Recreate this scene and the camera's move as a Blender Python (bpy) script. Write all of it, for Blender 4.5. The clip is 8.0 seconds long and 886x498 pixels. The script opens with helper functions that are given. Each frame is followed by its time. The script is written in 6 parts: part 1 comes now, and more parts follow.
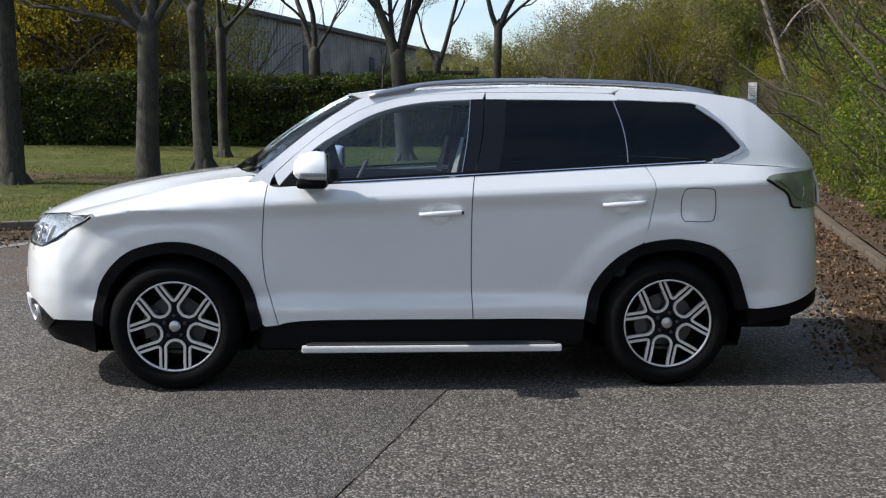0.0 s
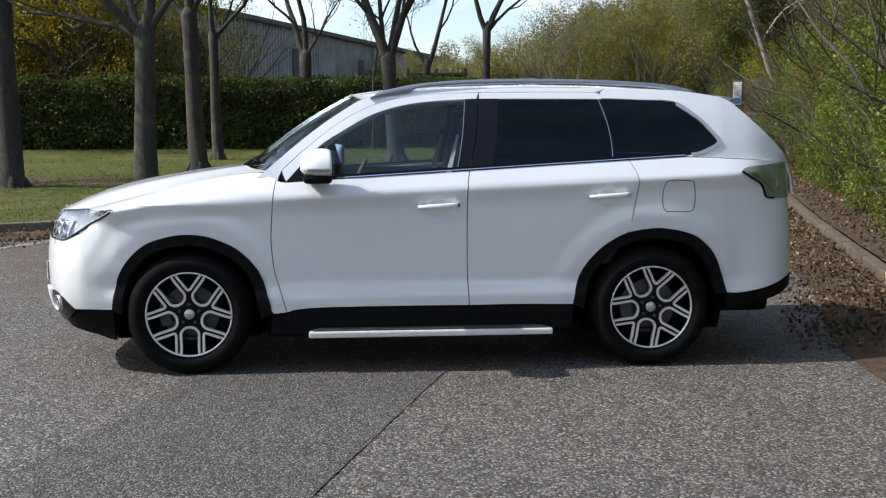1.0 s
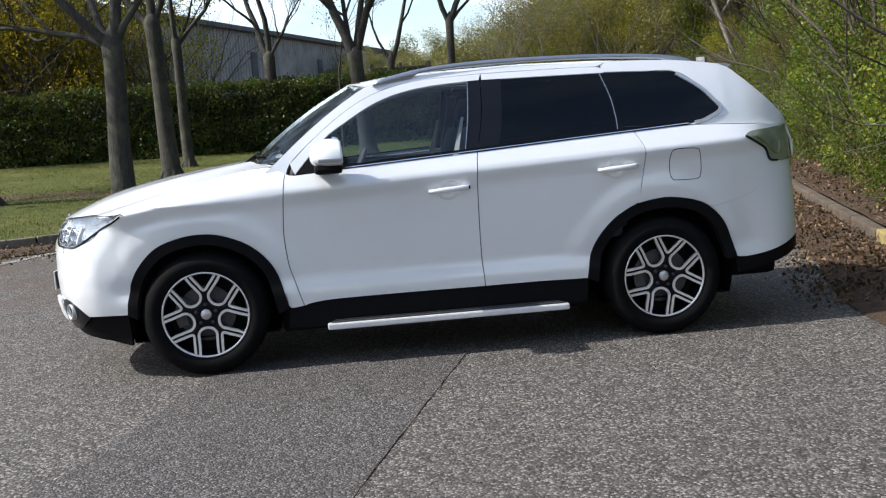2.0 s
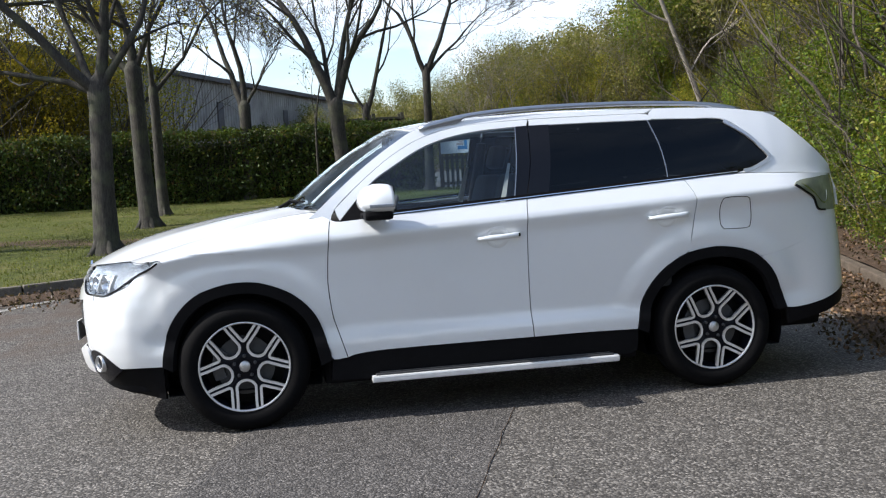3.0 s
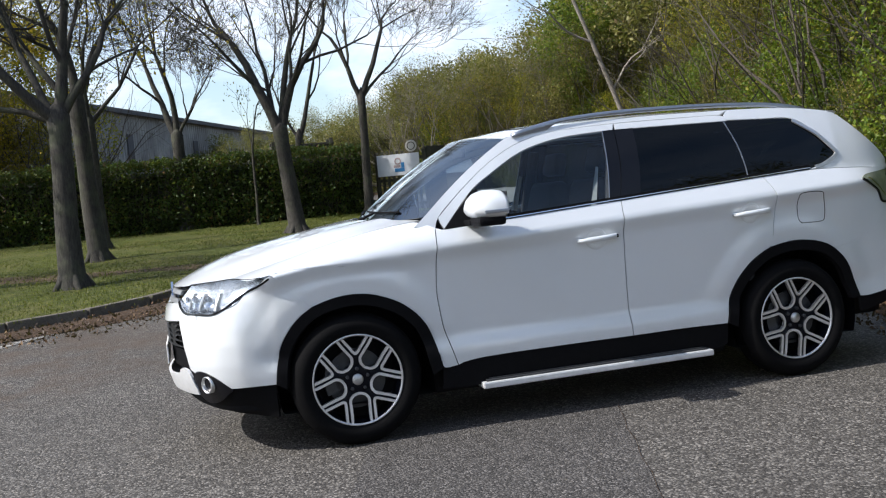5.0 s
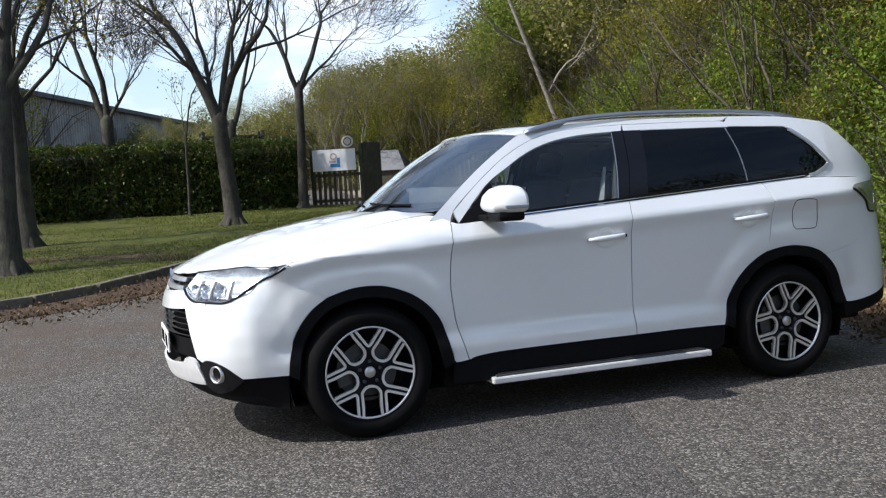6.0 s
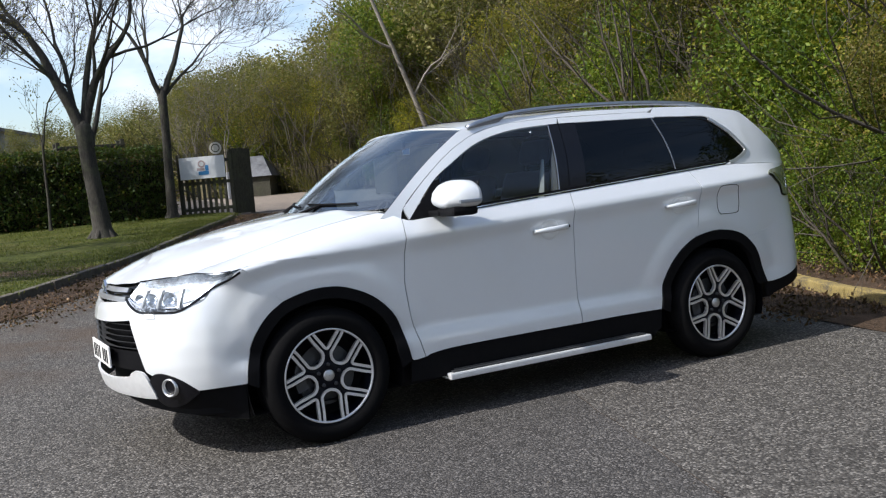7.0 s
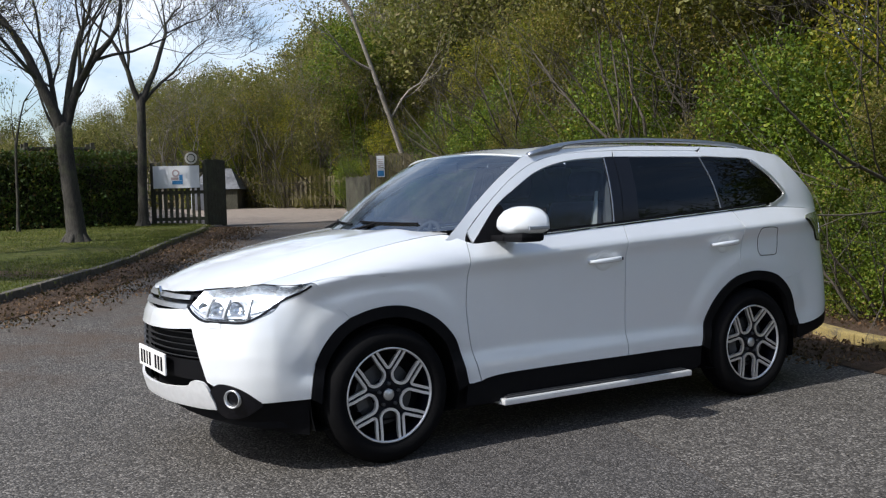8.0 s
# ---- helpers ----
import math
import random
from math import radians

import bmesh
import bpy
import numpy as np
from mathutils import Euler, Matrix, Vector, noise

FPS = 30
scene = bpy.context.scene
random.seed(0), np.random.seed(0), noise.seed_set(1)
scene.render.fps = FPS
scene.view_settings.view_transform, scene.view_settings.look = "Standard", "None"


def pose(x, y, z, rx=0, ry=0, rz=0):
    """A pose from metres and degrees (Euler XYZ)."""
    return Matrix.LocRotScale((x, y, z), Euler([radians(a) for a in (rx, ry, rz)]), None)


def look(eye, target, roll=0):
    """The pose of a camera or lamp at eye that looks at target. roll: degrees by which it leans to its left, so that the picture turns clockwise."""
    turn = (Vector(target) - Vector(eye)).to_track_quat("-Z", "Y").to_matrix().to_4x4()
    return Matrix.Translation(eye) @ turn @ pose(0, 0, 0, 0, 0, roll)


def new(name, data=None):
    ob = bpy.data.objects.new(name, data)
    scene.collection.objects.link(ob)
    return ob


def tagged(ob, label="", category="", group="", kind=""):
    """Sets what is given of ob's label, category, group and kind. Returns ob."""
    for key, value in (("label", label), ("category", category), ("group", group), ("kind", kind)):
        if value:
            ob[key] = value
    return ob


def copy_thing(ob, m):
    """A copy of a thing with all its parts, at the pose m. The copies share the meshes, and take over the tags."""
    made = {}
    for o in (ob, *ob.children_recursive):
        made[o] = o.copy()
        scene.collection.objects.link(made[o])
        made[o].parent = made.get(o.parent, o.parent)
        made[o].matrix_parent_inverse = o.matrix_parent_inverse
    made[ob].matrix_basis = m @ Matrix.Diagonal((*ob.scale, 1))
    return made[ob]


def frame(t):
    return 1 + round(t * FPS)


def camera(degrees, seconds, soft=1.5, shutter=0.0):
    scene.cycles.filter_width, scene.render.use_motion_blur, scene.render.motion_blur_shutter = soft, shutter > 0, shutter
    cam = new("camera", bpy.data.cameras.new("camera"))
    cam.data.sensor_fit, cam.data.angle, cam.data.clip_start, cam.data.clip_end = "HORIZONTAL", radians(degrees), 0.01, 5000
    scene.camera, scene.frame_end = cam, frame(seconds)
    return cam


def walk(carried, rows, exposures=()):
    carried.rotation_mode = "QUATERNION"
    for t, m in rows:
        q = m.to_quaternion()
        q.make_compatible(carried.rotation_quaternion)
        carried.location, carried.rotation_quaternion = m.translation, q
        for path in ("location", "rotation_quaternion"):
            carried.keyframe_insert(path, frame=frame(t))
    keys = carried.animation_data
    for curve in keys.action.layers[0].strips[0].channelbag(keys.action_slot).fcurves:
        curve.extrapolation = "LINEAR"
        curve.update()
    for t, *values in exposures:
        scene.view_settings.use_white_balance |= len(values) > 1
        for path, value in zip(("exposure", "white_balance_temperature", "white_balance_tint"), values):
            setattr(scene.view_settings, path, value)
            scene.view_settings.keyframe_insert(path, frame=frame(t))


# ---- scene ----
cam = camera(49.2, 8.0, soft=1.2)
EXPOSURES = [(0.0, 0.50, 6500, 11), (1.0, 0.64, 6500, 11), (2.5, 0.80, 6450, 11), (3.5, 0.74, 6430, 11), (4.5, 0.60, 6400, 11), (6.5, 0.54, 6400, 11), (8.0, 0.32, 6350, 11)]
PATH = [
    (0, (1.121, -6.003, 1.402), (1.241, -4.022, 1.157), 0.3),
    (0.5, (1.07, -6.248, 1.321), (1.185, -4.271, 1.045), -1.4),
    (1, (1.055, -6.356, 1.379), (1.196, -4.376, 1.138), -0.2),
    (1.2, (1.048, -6.379, 1.366), (1.132, -4.398, 1.108), 0.4),
    (2.3, (0.662, -6.29, 1.323), (0.889, -4.317, 1.082), -5.0),
    (2.5, (0.579, -6.214, 1.325), (0.785, -4.235, 1.118), -5.4),
    (3, (0.31, -6.099, 1.32), (0.611, -4.128, 1.166), -3.3),
    (3.5, (0.042, -6.109, 1.302), (0.51, -4.179, 1.065), -3.5),
    (4, (-0.219, -6.023, 1.311), (0.222, -4.079, 1.156), -4.3),
    (4.5, (-0.5, -5.913, 1.314), (-0.158, -3.946, 1.192), -3.9),
    (4.7, (-0.62, -5.93, 1.295), (-0.212, -3.975, 1.182), -5.1),
    (5.8, (-1.185, -5.754, 1.311), (-0.537, -3.866, 1.185), -3.2),
    (6, (-1.296, -5.727, 1.307), (-0.625, -3.847, 1.176), -3.3),
    (6.5, (-1.551, -5.673, 1.3), (-0.714, -3.87, 1.081), -2.5),
    (7, (-1.741, -5.486, 1.303), (-0.804, -3.725, 1.158), -5.2),
    (7.5, (-2.042, -5.343, 1.313), (-1.06, -3.602, 1.257), -3.1),
    (8, (-2.267, -5.192, 1.329), (-1.237, -3.481, 1.23), -1.7),
]
walk(cam, [(t, look(eye, target, roll)) for t, eye, target, roll in PATH], EXPOSURES)

# ---- world, sun ----
SUN_DIR = Vector((1.04, 0.035, -1.0)).normalized()
world = bpy.data.worlds.new("world")
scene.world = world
world.use_nodes = True
wn = world.node_tree
sky = wn.nodes.new("ShaderNodeTexSky")
sky.sky_type = "NISHITA"
sky.sun_disc = False
sky.sun_elevation = math.asin(-SUN_DIR.z)
sky.sun_rotation = math.atan2(-SUN_DIR.x, -SUN_DIR.y)
sky.air_density, sky.dust_density, sky.ozone_density = 1.0, 1.5, 1.0
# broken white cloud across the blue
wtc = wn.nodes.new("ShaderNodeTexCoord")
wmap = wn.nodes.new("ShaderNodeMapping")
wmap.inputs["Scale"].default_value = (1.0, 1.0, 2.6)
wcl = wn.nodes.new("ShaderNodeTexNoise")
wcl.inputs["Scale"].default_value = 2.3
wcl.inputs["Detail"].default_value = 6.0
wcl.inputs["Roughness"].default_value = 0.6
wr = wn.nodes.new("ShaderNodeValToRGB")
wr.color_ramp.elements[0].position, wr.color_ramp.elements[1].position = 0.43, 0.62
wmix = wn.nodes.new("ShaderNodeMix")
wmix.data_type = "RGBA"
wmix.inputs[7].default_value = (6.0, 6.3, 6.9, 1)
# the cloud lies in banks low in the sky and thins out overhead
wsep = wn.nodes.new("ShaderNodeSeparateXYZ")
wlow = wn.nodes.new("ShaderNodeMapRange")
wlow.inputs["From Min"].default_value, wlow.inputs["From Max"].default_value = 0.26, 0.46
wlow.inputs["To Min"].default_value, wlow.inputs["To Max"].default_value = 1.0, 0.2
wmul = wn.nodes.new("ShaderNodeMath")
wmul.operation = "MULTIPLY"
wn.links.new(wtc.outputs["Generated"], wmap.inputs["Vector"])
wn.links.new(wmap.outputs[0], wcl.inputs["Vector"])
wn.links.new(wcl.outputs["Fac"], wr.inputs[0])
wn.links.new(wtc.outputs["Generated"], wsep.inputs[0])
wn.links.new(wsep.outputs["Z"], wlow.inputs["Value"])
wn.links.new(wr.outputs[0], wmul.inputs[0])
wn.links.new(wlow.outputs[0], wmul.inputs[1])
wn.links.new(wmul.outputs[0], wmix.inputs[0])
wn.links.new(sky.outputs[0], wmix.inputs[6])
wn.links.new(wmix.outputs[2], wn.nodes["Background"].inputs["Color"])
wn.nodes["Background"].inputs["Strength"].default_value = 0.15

sun_data = bpy.data.lights.new("sun", "SUN")
sun_data.energy, sun_data.angle, sun_data.color = 4.2, radians(0.53), (1.0, 0.965, 0.90)
sun = new("sun", sun_data)
sun.matrix_world = Matrix.Translation((-30, 0, 40)) @ SUN_DIR.to_track_quat("-Z", "Y").to_matrix().to_4x4()


# ---- materials ----
def mat(name):
    m = bpy.data.materials.new(name)
    m.use_nodes = True
    nt = m.node_tree
    return m, nt, nt.nodes["Principled BSDF"]


def node(nt, kind, **sockets):
    n = nt.nodes.new(kind)
    for k, v in sockets.items():
        n.inputs[k.replace("_", " ")].default_value = v
    return n


def ramp(nt, src, stops):
    r = nt.nodes.new("ShaderNodeValToRGB")
    el = r.color_ramp.elements
    while len(el) < len(stops):
        el.new(0.5)
    for e, (p, c) in zip(el, stops):
        e.position, e.color = p, (*c, 1)
    nt.links.new(src, r.inputs[0])
    return r.outputs[0]


def mixc(nt, fac, a, b, blend="MIX"):
    m = nt.nodes.new("ShaderNodeMix")
    m.data_type, m.blend_type = "RGBA", blend
    for sock, v in ((0, fac), (6, a), (7, b)):
        if isinstance(v, (int, float)):
            m.inputs[sock].default_value = v
        elif isinstance(v, tuple):
            m.inputs[sock].default_value = (*v, 1)
        else:
            nt.links.new(v, m.inputs[sock])
    return m.outputs[2]


def coords(nt, which="Object"):
    return nt.nodes.new("ShaderNodeTexCoord").outputs[which]


def world_pos(nt):
    return nt.nodes.new("ShaderNodeNewGeometry").outputs["Position"]


def bump(nt, bsdf, height, strength=0.3, distance=0.01):
    b = nt.nodes.new("ShaderNodeBump")
    b.inputs["Strength"].default_value, b.inputs["Distance"].default_value = strength, distance
    nt.links.new(height, b.inputs["Height"])
    nt.links.new(b.outputs[0], bsdf.inputs["Normal"])


def noise_of(nt, vec, scale, detail=4.0, rough=0.55):
    n = node(nt, "ShaderNodeTexNoise", Scale=scale, Detail=detail, Roughness=rough)
    nt.links.new(vec, n.inputs["Vector"])
    return n.outputs["Fac"]


def plain(name, colour, rough=0.5, metal=0.0, coat=0.0, var=0.12, scale=30.0, spec=0.5):
    """A surface of one paint or material with slight unevenness in tone and gloss."""
    m, nt, b = mat(name)
    p = world_pos(nt)
    n = noise_of(nt, p, scale)
    lo, hi = tuple(c * (1 - var) for c in colour), tuple(min(1, c * (1 + var)) for c in colour)
    nt.links.new(ramp(nt, n, [(0.3, lo), (0.7, hi)]), b.inputs["Base Color"])
    r = nt.nodes.new("ShaderNodeMapRange")
    r.inputs["To Min"].default_value, r.inputs["To Max"].default_value = max(0.02, rough - 0.06), min(1, rough + 0.06)
    nt.links.new(n, r.inputs["Value"])
    nt.links.new(r.outputs[0], b.inputs["Roughness"])
    b.inputs["Metallic"].default_value = metal
    b.inputs["Coat Weight"].default_value = coat
    b.inputs["Coat Roughness"].default_value = 0.04
    b.inputs["Specular IOR Level"].default_value = spec
    return m


def car_paint():
    m, nt, b = mat("pearl_paint")
    p = world_pos(nt)
    fine = noise_of(nt, p, 900.0, 2.0)
    dirt = noise_of(nt, p, 3.0, 6.0)
    c = ramp(nt, fine, [(0.3, (0.68, 0.71, 0.74)), (0.7, (0.77, 0.80, 0.82))])
    c = mixc(nt, ramp(nt, dirt, [(0.5, (0, 0, 0)), (0.8, (0.10, 0.10, 0.10))]), c, (0.5, 0.47, 0.42))
    nt.links.new(c, b.inputs["Base Color"])
    b.inputs["Metallic"].default_value = 0.15
    b.inputs["Roughness"].default_value = 0.34
    b.inputs["Coat Weight"].default_value = 1.0
    b.inputs["Coat IOR"].default_value = 1.6
    b.inputs["Coat Roughness"].default_value = 0.03
    return m


def glass(name, tint, gloss=1.45):
    """Thin tinted pane: light goes through by its tint, and its face mirrors by the Fresnel law."""
    m = bpy.data.materials.new(name)
    m.use_nodes = True
    nt = m.node_tree
    nt.nodes.clear()
    out = nt.nodes.new("ShaderNodeOutputMaterial")
    tr = node(nt, "ShaderNodeBsdfTransparent", Color=(*tint, 1))
    gl = node(nt, "ShaderNodeBsdfGlossy", Color=(0.95, 0.98, 1.0, 1), Roughness=0.015)
    fr = node(nt, "ShaderNodeFresnel", IOR=gloss)
    mx = nt.nodes.new("ShaderNodeMixShader")
    nt.links.new(fr.outputs[0], mx.inputs[0])
    nt.links.new(tr.outputs[0], mx.inputs[1])
    nt.links.new(gl.outputs[0], mx.inputs[2])
    nt.links.new(mx.outputs[0], out.inputs[0])
    return m


def leaf_mat(name, dark, light, translucent=0.35, third=None):
    """Leaves that let light through, each leaf of its own tone."""
    m = bpy.data.materials.new(name)
    m.use_nodes = True
    nt = m.node_tree
    nt.nodes.clear()
    out = nt.nodes.new("ShaderNodeOutputMaterial")
    geo = nt.nodes.new("ShaderNodeNewGeometry")
    stops = [(0.0, dark), (0.75, light)] + ([(0.97, third)] if third else [])
    col = ramp(nt, geo.outputs["Random Per Island"], stops)
    # clump-sized noise paints shaded gaps between leaf clumps into the colour
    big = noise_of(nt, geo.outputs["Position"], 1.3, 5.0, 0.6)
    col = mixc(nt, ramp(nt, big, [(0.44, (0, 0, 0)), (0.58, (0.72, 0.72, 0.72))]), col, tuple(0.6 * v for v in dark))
    df = nt.nodes.new("ShaderNodeBsdfPrincipled")
    df.inputs["Roughness"].default_value = 0.5
    df.inputs["Specular IOR Level"].default_value = 0.25
    tl = nt.nodes.new("ShaderNodeBsdfTranslucent")
    mx = nt.nodes.new("ShaderNodeMixShader")
    mx.inputs[0].default_value = translucent
    nt.links.new(col, df.inputs["Base Color"])
    nt.links.new(mixc(nt, 0.35, col, (0.30, 0.34, 0.03)), tl.inputs["Color"])
    nt.links.new(df.outputs[0], mx.inputs[1])
    nt.links.new(tl.outputs[0], mx.inputs[2])
    nt.links.new(mx.outputs[0], out.inputs[0])
    return m


def asphalt(name, base, stone, scale=150.0):
    m, nt, b = mat(name)
    p = world_pos(nt)
    v = node(nt, "ShaderNodeTexVoronoi", Scale=scale)
    nt.links.new(p, v.inputs["Vector"])
    sep = nt.nodes.new("ShaderNodeSeparateColor")
    nt.links.new(v.outputs["Color"], sep.inputs[0])
    c = ramp(nt, sep.outputs[0], [(0.0, tuple(0.40 * t for t in base)), (0.45, tuple(0.9 * t for t in base)), (0.8, stone), (1.0, tuple(1.9 * t for t in stone))])
    gap = ramp(nt, v.outputs["Distance"], [(0.35, (0, 0, 0)), (0.75, (0.6, 0.6, 0.6))])
    c = mixc(nt, gap, c, tuple(0.40 * t for t in base))
    big = noise_of(nt, p, 0.9, 5.0)
    c = mixc(nt, ramp(nt, big, [(0.4, (0, 0, 0)), (0.75, (0.35, 0.35, 0.35))]), c, tuple(0.6 * t for t in base))
    mid = noise_of(nt, p, 9.0, 4.0)
    c = mixc(nt, ramp(nt, mid, [(0.45, (0, 0, 0)), (0.8, (0.3, 0.3, 0.3))]), c, stone)
    # leaf-stained stretch towards the lawn corner
    xyz = nt.nodes.new("ShaderNodeSeparateXYZ")
    nt.links.new(p, xyz.inputs[0])
    fx = nt.nodes.new("ShaderNodeMath")
    fx.operation = "MULTIPLY_ADD"
    fx.inputs[1].default_value, fx.inputs[2].default_value = -0.7, -2.6
    nt.links.new(xyz.outputs["X"], fx.inputs[0])
    fy = nt.nodes.new("ShaderNodeMath")
    fy.operation = "ADD"
    nt.links.new(fx.outputs[0], fy.inputs[0])
    nt.links.new(xyz.outputs["Y"], fy.inputs[1])
    st = nt.nodes.new("ShaderNodeMath")
    st.operation = "MULTIPLY"
    nt.links.new(ramp(nt, fy.outputs[0], [(0.0, (0, 0, 0)), (1.0, (1, 1, 1))]), st.inputs[0])
    nt.links.new(ramp(nt, noise_of(nt, p, 1.6, 6.0, 0.65), [(0.42, (0, 0, 0)), (0.62, (0.7, 0.7, 0.7))]), st.inputs[1])
    c = mixc(nt, st.outputs[0], c, (0.075, 0.052, 0.036))
    nt.links.new(c, b.inputs["Base Color"])
    b.inputs["Roughness"].default_value = 0.8
    b.inputs["Specular IOR Level"].default_value = 0.35
    inv = nt.nodes.new("ShaderNodeMath")
    inv.operation = "SUBTRACT"
    inv.inputs[0].default_value = 1.0
    nt.links.new(v.outputs["Distance"], inv.inputs[1])
    bump(nt, b, inv.outputs[0], 0.9, 0.006)
    return m


def mottled(name, stops, scale=6.0, rough=0.9, relief=0.6, fine=90.0, dist=0.02):
    """Soil, grass thatch, bark, stone: tones at two scales with relief."""
    m, nt, b = mat(name)
    p = world_pos(nt)
    a, f = noise_of(nt, p, scale, 6.0, 0.65), noise_of(nt, p, fine, 3.0, 0.6)
    mx = nt.nodes.new("ShaderNodeMath")
    mx.operation = "MULTIPLY_ADD"
    mx.inputs[1].default_value, mx.inputs[2].default_value = 0.5, 0.0
    nt.links.new(a, mx.inputs[0])
    ad = nt.nodes.new("ShaderNodeMath")
    ad.operation = "MULTIPLY_ADD"
    ad.inputs[1].default_value = 0.5
    nt.links.new(f, ad.inputs[0])
    nt.links.new(mx.outputs[0], ad.inputs[2])
    nt.links.new(ramp(nt, ad.outputs[0], stops), b.inputs["Base Color"])
    b.inputs["Roughness"].default_value = rough
    b.inputs["Specular IOR Level"].default_value = 0.25
    bump(nt, b, ad.outputs[0], relief, dist)
    return m


def bark_mat(name, lo, hi):
    m, nt, b = mat(name)
    mp = nt.nodes.new("ShaderNodeMapping")
    mp.inputs["Scale"].default_value = (1, 1, 0.22)
    nt.links.new(world_pos(nt), mp.inputs["Vector"])
    f = noise_of(nt, mp.outputs[0], 42.0, 6.0, 0.7)
    g = noise_of(nt, world_pos(nt), 3.0, 4.0)
    c = ramp(nt, f, [(0.3, lo), (0.7, hi)])
    c = mixc(nt, ramp(nt, g, [(0.5, (0, 0, 0)), (0.75, (0.5, 0.5, 0.5))]), c, (0.10, 0.115, 0.06))
    nt.links.new(c, b.inputs["Base Color"])
    b.inputs["Roughness"].default_value = 0.9
    bump(nt, b, f, 0.8, 0.02)
    return m


